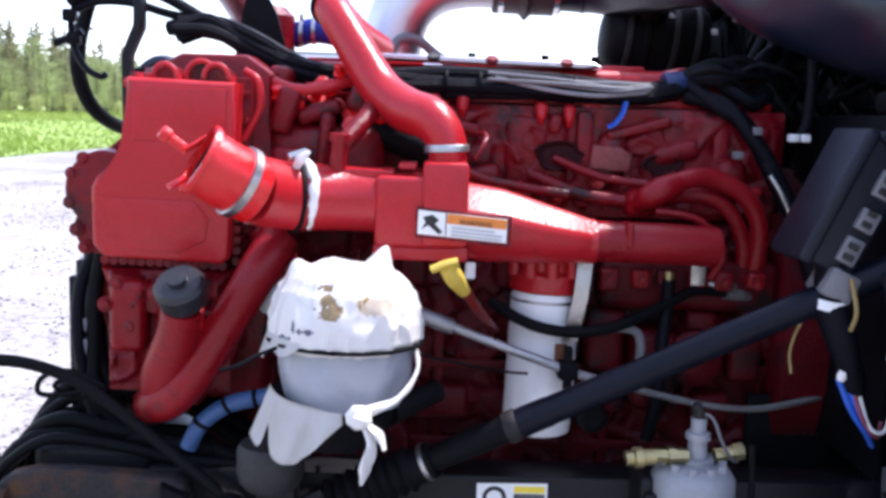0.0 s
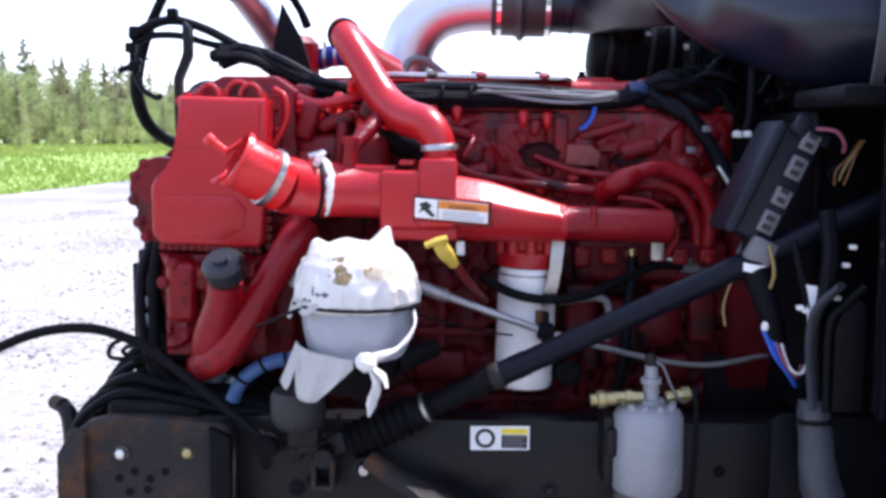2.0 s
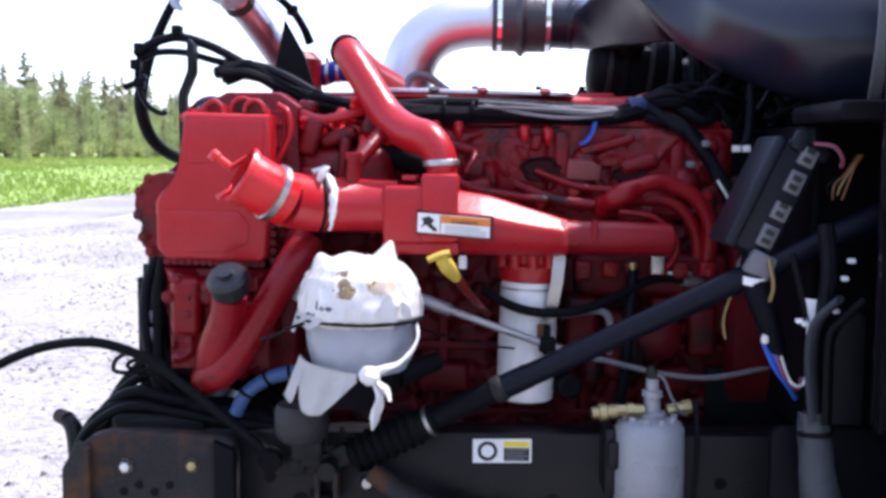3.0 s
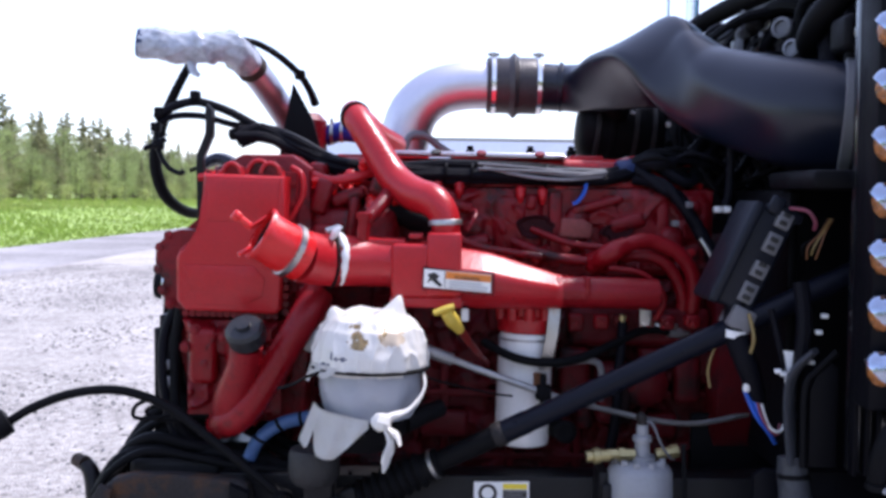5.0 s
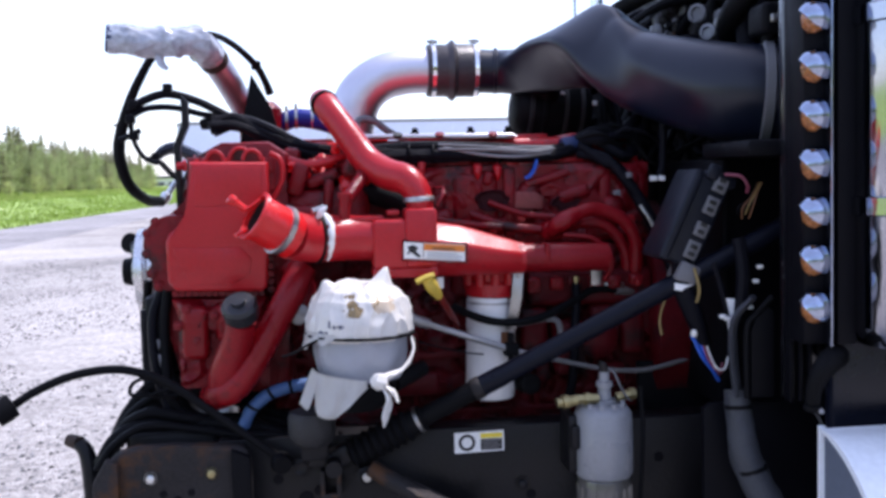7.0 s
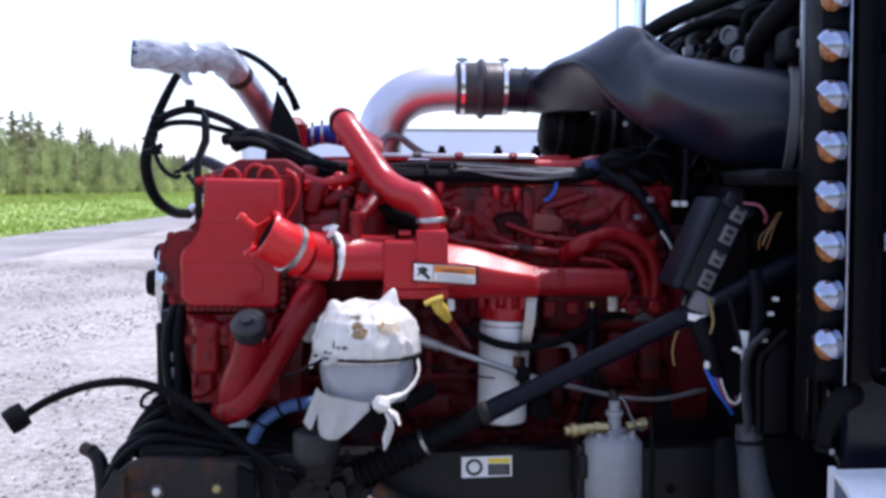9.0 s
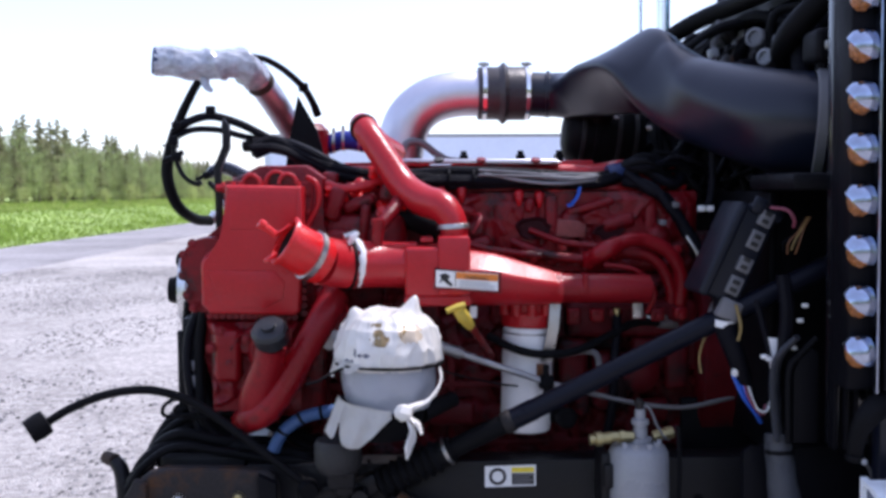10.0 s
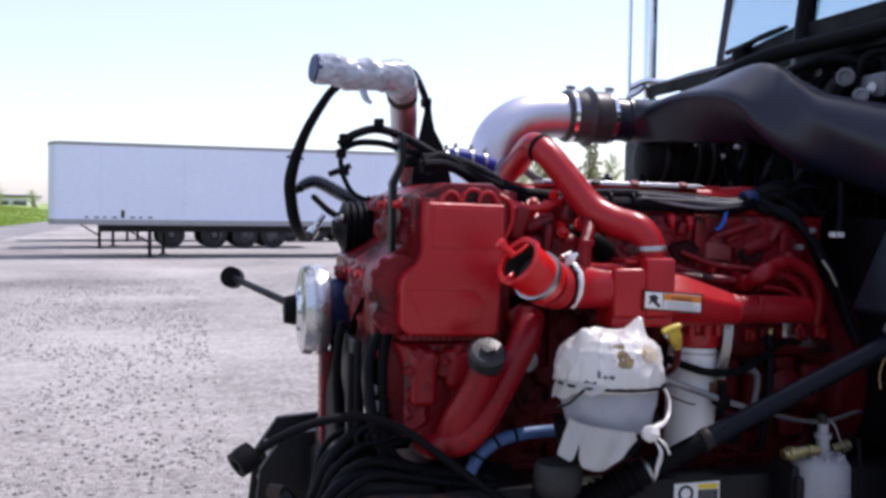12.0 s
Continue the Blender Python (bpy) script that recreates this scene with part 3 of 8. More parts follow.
def wood():
    rng = random.Random(21)
    spruce, broad = "dark green spruce in the wood edge", "light green young broadleaf tree in the wood edge"
    kinds = [make_tree(1, 7.0, True, "spruce_tree", spruce, LEAF), make_tree(2, 6.2, True, "spruce_tree", spruce, LEAF), make_tree(3, 7.6, True, "spruce_tree", spruce, LEAF),
             make_tree(4, 5.6, False, "birch_tree", broad, LEAF_LIGHT), make_tree(5, 4.4, False, "birch_tree", broad, LEAF_LIGHT)]
    shrub = make_tree(6, 2.6, False, "willow_shrub", "pale yellow-green shrub at the foot of the wood", LEAF_PALE)
    shrub.matrix_basis = pose(-25.6, 47.0, 0.95)
    used = set()
    for row, (x0, gap, y0, y1) in enumerate(((-27.5, 1.35, 42, 156), (-29.6, 1.15, 40, 168), (-31.8, 1.25, 40, 180), (-34.5, 1.5, 42, 185))):
        y = y0
        while y < y1:
            k = rng.choice((3, 4, 3, 1, 4)) if row == 0 else rng.choice((0, 3, 2, 3, 2, 3))
            s = (0.52 + 0.30 * rng.random()) * (0.85 if row == 0 else 1.05) * float(np.interp(y, [40, 90, 130, 185], [1.22, 1.15, 1.0, 0.82]))
            m = Matrix.LocRotScale((x0 + 1.6 * (rng.random() - 0.5), y, 1.15), Euler((0, 0, rng.random() * 6.28)), None)
            if k in used:
                ob = copy_thing(kinds[k], m)
            else:
                ob = kinds[k]
                ob.matrix_basis = m
                used.add(k)
            ob.scale = (s * 1.3, s * 1.3, s)
            y += gap * (0.6 + 0.9 * rng.random())
    # unseen trees added behind the camera to hold back low sky light
    for k in range(46):
        m = Matrix.LocRotScale((-26 + 1.25 * k + rng.random(), -15 - 3.5 * (k % 3) - 2 * rng.random(), 0), Euler((0, 0, rng.random() * 6.28)), None)
        ob = copy_thing(kinds[(0, 2, 3, 1)[k % 4]], m)
        s = 1.0 + 0.35 * rng.random()
        ob.scale = (s, s, s)
    # shrubs at the foot of the wood
    for k in range(46):
        m = Matrix.LocRotScale((-25.3 + 2.2 * (rng.random() - 0.5), 44 + 2.3 * k + 2 * rng.random(), 0.9), Euler((0, 0, rng.random() * 6.28)), None)
        ob = copy_thing(shrub if k % 3 else kinds[4], m)
        s = (0.35 + 0.35 * rng.random()) * (1.0 if k % 3 else 0.5)
        ob.scale = (s * 1.5, s * 1.5, s)


# ---- trailers ----
def box_trailer(L, axles, leg):
    """A van trailer on landing legs: its nose is at x = 0, its near side at y = 0, and it reaches back along x."""
    W, z0, z1 = 2.6, 1.01, 3.51
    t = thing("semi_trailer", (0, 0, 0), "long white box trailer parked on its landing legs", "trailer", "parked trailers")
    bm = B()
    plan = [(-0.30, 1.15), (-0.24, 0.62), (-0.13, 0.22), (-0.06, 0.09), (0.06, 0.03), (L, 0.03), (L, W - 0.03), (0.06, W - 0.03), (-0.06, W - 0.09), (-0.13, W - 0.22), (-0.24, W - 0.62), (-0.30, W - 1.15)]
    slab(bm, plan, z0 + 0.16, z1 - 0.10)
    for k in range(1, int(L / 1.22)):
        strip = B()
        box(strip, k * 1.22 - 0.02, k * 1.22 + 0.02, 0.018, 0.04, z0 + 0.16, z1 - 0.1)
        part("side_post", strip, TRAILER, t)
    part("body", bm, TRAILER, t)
    bm = B()
    slab(bm, [(x - 0.01 if x < 0.4 else x + 0.01 * (x > 1), y + (-0.012 if y < W / 2 else 0.012)) for x, y in plan], z1 - 0.10, z1)
    part("top_rail", bm, TRAILER_RAIL, t, "dull aluminium top rail")
    bm = B()
    slab(bm, [(x - 0.01 if x < 0.4 else x + 0.01 * (x > 1), y + (-0.012 if y < W / 2 else 0.012)) for x, y in plan], z0, z0 + 0.16)
    part("bottom_rail", bm, TRAILER_RAIL, t, "dull aluminium bottom rail")
    for y, x in ((0.45, leg), (W - 0.45, leg + 0.55)):
        bm = B()
        box(bm, x - 0.055, x + 0.055, y - 0.06, y + 0.06, 0.03, z0)
        box(bm, x - 0.14, x + 0.14, y - 0.12, y + 0.12, 0.0, 0.035)
        part("landing_leg", bm, FRAME, t)
    bm = B()
    tube(bm, [(leg, 0.5, 0.45), (leg - 0.9, 0.8, z0)], 0.03, seg=6)
    part("brace", bm, FRAME, t)
    for y in (0.5, W - 0.6):
        bm = B()
        box(bm, 1.2, L - 0.2, y, y + 0.1, z0 - 0.22, z0)
        part("beam", bm, FRAME, t)
    for k in range(8):
        bm = B()
        box(bm, 0.75 + k * 0.26, 0.85 + k * 0.26 + 0.05 * (k % 2), 0.014, 0.035, z0 + 0.21, z0 + 0.25 + 0.20 * (k == 4))
        part("lettering_bar", bm, INK, t)
    for ax in axles:
        for y in (0.02, W - 0.32):
            bm = B()
            lathe(bm, [(0.30, 0), (0.49, 0.03), (0.51, 0.15), (0.49, 0.27), (0.30, 0.30)], (ax, y, 0.51), (0, 1, 0), 24)
            tyre = part("wheel", bm, TYRE, t)
            bm = B()
            lathe(bm, [(0.10, -0.02), (0.12, 0.05), (0.26, 0.02), (0.29, 0.0)], (ax, y, 0.51), (0, 1, 0), 18)
            part("rim", bm, DUSTY_RIM, tyre)
    bm = B()
    box(bm, axles[0] - 0.5, axles[-1] + 0.5, 0.7, W - 0.7, 0.6, z0 - 0.2, 0.03)
    part("bogie", bm, FRAME, t)
    return t


def trailers():
    first = box_trailer(14.6, (10.0, 11.3, 12.6), 2.66)
    first.matrix_basis = pose(-4.66, 31.0, 0, 0, 0, 6)
    second = box_trailer(9.6, (3.8, 5.4, 6.6, 7.7), 1.2)
    second.matrix_basis = pose(-5.25, 38.2, 0, 0, 0, 6)
    copy_thing(first, pose(-6.1, 45.5, 0, 0, 0, 6))
    # trees past the yard
    rng = random.Random(8)
    pattern = [ob for ob in bpy.data.objects if ob.name in ("spruce_tree", "birch_tree")]
    for k in range(22):
        ob = copy_thing(pattern[k % 2], Matrix.LocRotScale((24 + 1.3 * k + rng.random(), 84 + 9 * rng.random(), 0), Euler((0, 0, rng.random() * 6.28)), None))
        s = 1.05 + 0.3 * rng.random()
        ob.scale = (s, s, s)
    # a low building and a yard tree past the trailers
    b = thing("warehouse", (-31, 190, 0), "low pale grey warehouse beyond the lot", "building")
    bm = B()
    box(bm, -36.6, -27.4, 185, 200, 0, 2.7)
    part("wall", bm, WHITE_PAPER, b)
    bm = B()
    box(bm, -37, -27, 184.6, 200.4, 2.7, 3.1, 0.05)
    part("roof", bm, GREY_PLASTIC, b)
    for k in range(3):
        bm = B()
        box(bm, -35.5 + 2.9 * k, -33.4 + 2.9 * k, 184.9, 185.1, 0, 2.0)
        part("door", bm, GREY_PLASTIC, b)
    for k, (x, y, size) in enumerate(((-25.7, 178, 0.72), (-24.6, 172, 0.40), (-23.6, 165, 0.36))):
        ob = copy_thing(pattern[1 if k else 0], Matrix.LocRotScale((x, y, 0), Euler((0, 0, k * 2.0)), None))
        ob.scale = (size * 1.3, size * 1.3, size)


ground()
grass_blades("grass", 4, 42000, -28.6, -13.1, BLADE, "tall fresh green grass along the bank")
grass_blades("meadow_grass", 5, 14000, -26.5, -21.0, PALE_BLADE, "pale seeding grass at the foot of the wood")
loose_stones()
wood()
trailers()


# ---- the truck: frame ----
def frame_rails():
    rail = thing("frame_rail", (0.8, 1.40, 0.76), "black painted steel truck frame rail with a decal", "frame rail", kind="")
    bm = B()
    box(bm, -0.46, 5.5, 1.36, 1.368, 0.752, 1.019, 0.002)
    part("web", bm, FRAME, rail)
    bm = B()
    box(bm, -0.46, 5.5, 1.36, 1.44, 1.014, 1.024, 0.004)
    part("top_flange", bm, FRAME, rail)
    bm = B()
    box(bm, -0.46, 5.5, 1.36, 1.44, 0.748, 0.758, 0.004)
    part("bottom_flange", bm, FRAME, rail)
    # decal: a ring sign and a text panel
    bm = B()
    prism(bm, [(0.070, 0.965), (0.184, 0.967), (0.184, 1.014), (0.070, 1.012)], 1.3575, 1.3595)
    decal = part("decal", bm, WHITE_PAPER, rail, "small white warning decal with a ring sign")
    bm = B()
    lathe(bm, [(0.0125, 0), (0.0125, 0.0008), (0.0195, 0.0008), (0.0195, 0), (0.0125, 0)], (0.0985, 1.3572, 0.989), (0, -1, 0), 28, caps=False)
    part("ring_sign", bm, INK, decal)
    bm = B()
    box(bm, 0.130, 0.180, 1.3565, 1.3572, 0.970, 0.996)
    part("text_panel", bm, INK, decal)
    bm = B()
    box(bm, 0.130, 0.180, 1.3565, 1.3572, 0.998, 1.009)
    part("yellow_header", bm, YELLOW_INK, decal)
    bm = B()
    for k in range(4):
        box(bm, 0.134, 0.170 + 0.008 * (k % 2), 1.3558, 1.3564, 0.973 + 0.006 * k, 0.9755 + 0.006 * k)
    part("text_bar", bm, GREY_PLASTIC, decal)
    # holes and bolts along the web
    for x, z in ((-0.24, 0.90), (-0.19, 0.955), (0.245, 0.86), (0.55, 0.93), (-0.33, 0.93), (0.66, 0.82)):
        bm = B()
        lathe(bm, [(0.012, 0), (0.012, 0.0012), (0.006, 0.0012)], (x, 1.3597, z), (0, -1, 0), 14)
        part("bolt_hole", bm, BAR_BLACK, rail)
    for x, z in ((-0.135, 0.962), (0.225, 0.885)):
        bm = B()
        bolt(bm, (x, 1.359, z), r=0.012, h=0.014)
        part("bolt", bm, FRAME, rail)
    far = copy_thing(rail, pose(0.8, 2.22, 0.76))
    far["label"] = "far black steel truck frame rail"
    # front bracket plate with rust
    plate = thing("front_bracket", (-0.57, 1.33, 0.74), "black steel bracket plate with rust stains and zinc bolts", "bracket")
    bm = B()
    prism(bm, [(-0.70, 0.70), (-0.385, 0.70), (-0.385, 0.985), (-0.392, 1.010), (-0.41, 1.022), (-0.56, 1.030), (-0.63, 1.030), (-0.668, 1.020), (-0.693, 0.998), (-0.706, 0.965), (-0.722, 0.87)], 1.315, 1.35, 0.010, 3)
    part("plate", bm, RUSTY, plate)
    # a groove in shadow, drawn as a proud black rib
    bm = B()
    prism(bm, [(-0.425, 0.70), (-0.385, 0.70), (-0.385, 1.00), (-0.425, 1.018)], 1.296, 1.316, 0.005)
    part("edge_rib", bm, BLACK, plate)
    bm = B()
    prism(bm, [(-0.725, 0.70), (-0.665, 0.70), (-0.665, 1.0), (-0.69, 1.012), (-0.72, 0.96)], 1.296, 1.316, 0.006)
    part("edge_rib", bm, RUSTY, plate)
    for x, z in ((-0.600, 0.962), (-0.470, 0.966)):
        bm = B()
        bolt(bm, (x, 1.315, z), r=0.0095, h=0.012)
        part("bolt", bm, BRIGHT_CAST if x < -0.5 else BRASS, plate)
        bm = B()
        lathe(bm, [(0.011, 0), (0.0155, 0.001), (0.0155, 0.003), (0.011, 0.004)], (x, 1.3155, z), (0, -1, 0), 20)
        part("washer", bm, FRAME, plate)
    for x, z in ((-0.605, 0.912), (-0.575, 0.926), (-0.545, 0.912), (-0.515, 0.926), (-0.55, 0.89), (-0.585, 0.885)):
        bm = B()
        lathe(bm, [(0.0085, 0), (0.0085, 0.001), (0.003, 0.001)], (x, 1.3148, z), (0, -1, 0), 12)
        part("bolt_hole", bm, BAR_BLACK, plate)
    # crossmember between the rails at the front
    cross = thing("crossmember", (-0.6, 1.8, 0.75), "black steel front crossmember", "crossmember")
    bm = B()
    box(bm, -0.66, -0.50, 1.37, 2.22, 0.78, 0.95, 0.02)
    part("beam", bm, FRAME, cross)
    bm = B()
    box(bm, -0.668, -0.46, 1.405, 1.43, 0.93, 1.045, 0.02, 3)
    part("end_plate", bm, FRAME, cross)
    for y in (2.17, 2.40):
        bm = B()
        prism(bm, [(-0.82, 0.70), (-0.60, 0.70), (-0.60, 0.99), (-0.73, 0.98), (-0.80, 0.88)], y, y + 0.03, 0.004)
        part("gusset", bm, FRAME, cross)
    for x, z in ((-0.69, 0.845), (-0.775, 0.80)):
        bm = B()
        bolt(bm, (x, 2.40, z), r=0.012, h=0.012)
        part("bolt", bm, BRIGHT_CAST, cross)
    bm = B()
    tube(bm, [(-0.768, 2.36, 0.925), (-0.752, 2.33, 0.84), (-0.738, 2.30, 0.74)], [0.008, 0.013, 0.014], seg=8, flat=0.6)
    part("strut", bm, STEEL, cross, "bare steel strut")
    # bent post at the front
    post = thing("tow_post", (-0.79, 1.50, 0.75), "bent black steel post with a rusty tip", "post")
    bm = B()
    tube(bm, [(-0.765, 1.50, 0.75), (-0.768, 1.50, 0.90), (-0.780, 1.51, 0.972), (-0.798, 1.52, 0.996)], [0.022, 0.022, 0.019, 0.017], seg=10)
    part("post", bm, FRAME, post)
    bm = B()
    tube(bm, [(-0.798, 1.52, 0.996), (-0.826, 1.54, 1.000)], [0.0175, 0.0155], seg=10)
    part("tip", bm, RUST_FILM, post)


frame_rails()


# ---- the engine ----
def engine():
    e = thing("truck_engine", (0.05, 1.78, 0.86), "large red six-cylinder diesel truck engine, greasy", "engine")
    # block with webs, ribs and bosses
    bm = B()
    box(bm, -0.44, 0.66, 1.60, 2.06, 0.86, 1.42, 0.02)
    block = part("block", bm, RED_BLOCK_SHADE, e)
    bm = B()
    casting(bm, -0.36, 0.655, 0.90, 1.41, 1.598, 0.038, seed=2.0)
    part("cast_side", bm, RED_BLOCK_SHADE, block, "lumpy greasy cast side", 60)
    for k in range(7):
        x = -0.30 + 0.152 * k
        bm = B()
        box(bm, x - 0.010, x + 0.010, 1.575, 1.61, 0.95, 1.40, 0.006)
        part("rib", bm, RED_BLOCK_SHADE, block)
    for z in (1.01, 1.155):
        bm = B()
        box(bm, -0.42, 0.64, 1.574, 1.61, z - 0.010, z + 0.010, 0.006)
        part("rib", bm, RED_BLOCK_SHADE, block)
    for x in (-0.32, 0.50):
        bm = B()
        box(bm, x - 0.05, x + 0.05, 1.39, 1.63, 0.90, 1.0, 0.012)
        part("mount_bracket", bm, FRAME, e)
        bm = B()
        box(bm, x - 0.05, x + 0.05, 2.03, 2.27, 0.90, 1.0, 0.012)
        part("mount_bracket", bm, FRAME, e)
    bm = B()
    box(bm, -0.44, 0.62, 1.64, 2.02, 0.60, 0.86, 0.05, 3)
    part("oil_pan", bm, RED_GREASY_SHADED, e)
    # cylinder head with side pads and ports
    bm = B()
    box(bm, -0.32, 0.62, 1.62, 2.06, 1.42, 1.625, 0.012)
    head = part("cylinder_head", bm, RED_GREASY_SHADED, e)
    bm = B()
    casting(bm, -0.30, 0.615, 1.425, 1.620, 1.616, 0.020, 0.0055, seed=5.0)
    part("cast_side", bm, RED_GREASY_SHADED, head, "lumpy greasy cast side", 60)
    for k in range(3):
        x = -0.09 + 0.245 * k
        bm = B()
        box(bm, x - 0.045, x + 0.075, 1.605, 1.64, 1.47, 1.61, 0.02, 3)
        part("port_pad", bm, RED_GREASY_SHADED, head)
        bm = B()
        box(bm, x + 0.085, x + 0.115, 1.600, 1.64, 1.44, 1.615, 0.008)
        part("head_rib", bm, RED_GREASY_SHADED, head)
    for k in range(3):
        for dx in (0.0, 0.05):
            x = -0.206 + 0.1905 * k + dx
            z = 1.629 - 0.07 * x
            bm = B()
            tube(bm, [(x, 1.625, z + 0.006), (x, 1.608, z + 0.002), (x, 1.600, z - 0.012), (x, 1.604, z - 0.028)], [0.009, 0.0115, 0.010, 0.005], seg=12)
            lathe(bm, [(0.0115, 0), (0.0125, 0.003), (0.0110, 0.009), (0.006, 0.013), (0.0, 0.014)], (x, 1.606, z - 0.001), (0.1, -0.75, 0.65), 16)
            part("injector_boss", bm, RED, e)
    # hollows of the casting, their shade put in as a dark colour
    for x, z, w, h in ((0.213, 1.534, 0.044, 0.027), (0.394, 1.524, 0.038, 0.019)):
        bm = B()
        vs = lathe(bm, [(1.0, 0.0), (0.9, 0.006), (0.78, 0.004), (0.55, -0.010), (0.0, -0.014)], (0, 0, 0), (0, -1, 0), 22, wobble=0.3, seed=x * 30)
        for v in vs:
            v.co = Vector((x + v.co.x * w, 1.600 + v.co.y, z + v.co.z * h))
        part("port_recess", bm, HOLLOW_SHADE, head)
    bm = B()
    prism(bm, [(0.262, 1.512), (0.335, 1.508), (0.338, 1.540), (0.318, 1.552), (0.268, 1.556)], 1.588, 1.606, 0.004, 3)
    part("worn_plate", bm, WORN_RED, head, "worn pale patch of red paint")
    for k, (x, z, dx, dz) in enumerate(((0.06, 1.49, 0.05, 0.02), (0.20, 1.475, 0.04, 0.015), (0.30, 1.53, 0.03, 0.05), (0.42, 1.545, 0.045, 0.02), (0.52, 1.50, 0.03, 0.04), (0.02, 1.585, 0.05, 0.012), (0.35, 1.585, 0.06, 0.010), (0.57, 1.58, 0.02, 0.02), (0.20, 1.59, 0.012, 0.018))):
        bm = B()
        box(bm, x - dx, x + dx, 1.585 + 0.003 * (k % 4), 1.63, z - dz, z + dz, min(dx, dz) * 0.8, 3, Euler((0, 0.25 * ((k % 3) - 1), 0)))
        part("casting_boss", bm, RED_GREASY_SHADED, head)
    for k in range(9):
        bm = B()
        bolt(bm, (0.0 + 0.07 * k, 1.586, 1.465 + 0.012 * ((k * 5) % 3)), r=0.008, h=0.012)
        part("bolt", bm, RED, head)
    # valve cover
    bm = B()
    box(bm, -0.31, 0.585, 1.66, 2.10, 1.625, 1.692, 0.022, 3)
    box(bm, -0.325, 0.60, 1.645, 2.115, 1.622, 1.638, 0.005)
    cover = part("valve_cover", bm, RED, e)
    for k in range(6):
        bm = B()
        box(bm, -0.26 + 0.14 * k, -0.18 + 0.14 * k, 1.72, 2.04, 1.69, 1.702, 0.005)
        part("raised_pad", bm, RED, cover)
    for k in range(7):
        bm = B()
        bolt(bm, (-0.30 + 0.147 * k, 1.655, 1.637), (0, 0, 1), 0.009, 0.012)
        part("bolt", bm, RED_GREASY_SHADED, cover)
    # sun glint along the cover's near edge, drawn as an alloy strip
    bm = B()
    prism(bm, [(-0.16, 1.697), (0.25, 1.692), (0.285, 1.694), (0.27, 1.702), (-0.16, 1.708)], 1.632, 1.70, 0.003, 3)
    part("cover_trim", bm, ALLOY, e, "bright strip for the sun glint on the cover's edge")
    for x in (-0.02, 0.085, 0.22):
        bm = B()
        lathe(bm, [(0.010, 0), (0.012, 0.003), (0.011, 0.008), (0.0, 0.009)], (x, 1.632, 1.699 - 0.014 * x), (0, -0.5, 1), 16)
        part("trim_stud", bm, RED_GREASY_SHADED if x > 0 else DARK_CAST, e)
    # rear flange and flywheel housing
    bm = B()
    lathe(bm, [(0.30, 0), (0.315, 0.01), (0.315, 0.10), (0.27, 0.14), (0.25, 0.22)], (0.60, 1.82, 1.20), (1, 0, 0), 36)
    part("flywheel_housing", bm, RED_BLOCK_SHADE, e)
    # gear housing behind the cover
    bm = B()
    prism(bm, [(-0.545, 1.10), (-0.30, 1.10), (-0.285, 1.40), (-0.285, 1.66), (-0.33, 1.690), (-0.44, 1.690), (-0.50, 1.66), (-0.52, 1.55), (-0.60, 1.50), (-0.605, 1.36)], 1.50, 2.08, 0.010)
    part("gear_housing", bm, RED_GREASY_SHADED, e)
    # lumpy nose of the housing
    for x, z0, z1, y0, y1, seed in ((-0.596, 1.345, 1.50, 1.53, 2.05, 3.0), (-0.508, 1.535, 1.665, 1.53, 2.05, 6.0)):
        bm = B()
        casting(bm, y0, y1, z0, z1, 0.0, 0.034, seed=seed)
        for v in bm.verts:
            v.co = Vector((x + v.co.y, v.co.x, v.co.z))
        part("cast_nose", bm, RED_GREASY_SHADED, e, "", 60)
    for k in range(7):
        bm = B()
        bolt(bm, (-0.60 if k < 4 else -0.53, 1.56 + 0.085 * (k % 4), 1.475 if k < 4 else 1.64), (-1, 0, 0), 0.010, 0.022)
        part("bolt", bm, RED, e)
    # gear cover
    outline = [(-0.502, 1.646), (-0.330, 1.641), (-0.332, 1.560), (-0.340, 1.36), (-0.352, 1.350), (-0.542, 1.357), (-0.560, 1.378), (-0.561, 1.468), (-0.553, 1.486), (-0.510, 1.520), (-0.503, 1.540)]
    bm = B()
    prism(bm, outline, 1.405, 1.515, 0.009, 3)
    gear = part("gear_cover", bm, RED, e, "smooth flat red gear cover")
    bm = B()
    prism(bm, [(-0.490, 1.634), (-0.343, 1.630), (-0.345, 1.545), (-0.492, 1.546)], 1.4025, 1.407, 0.002)
    part("raised_panel", bm, RED, gear)
    bm = B()
    prism(bm, [(-0.545, 1.455), (-0.395, 1.452), (-0.372, 1.425), (-0.378, 1.388), (-0.42, 1.368), (-0.510, 1.372)], 1.4022, 1.407, 0.002)
    part("raised_panel", bm, RED, gear)
    # flange behind it, with a row of bolts
    bm = B()
    grow = [(x + (0.014 if x > -0.45 else -0.014), z + (0.010 if z > 1.5 else -0.012)) for x, z in outline]
    prism(bm, grow, 1.478, 1.512, 0.004)
    flange = part("cover_flange", bm, RED_GREASY_SHADED, e)
    for x, z in [(-0.545 + 0.021 * k, 1.350 - 0.0005 * k) for k in range(10)] + [(-0.326, 1.40 + 0.045 * k) for k in range(6)] + [(-0.569, 1.38 + 0.03 * k) for k in range(4)]:
        bm = B()
        bolt(bm, (x, 1.478, z), r=0.0065, h=0.010)
        part("bolt", bm, RED_GREASY_SHADED, flange)
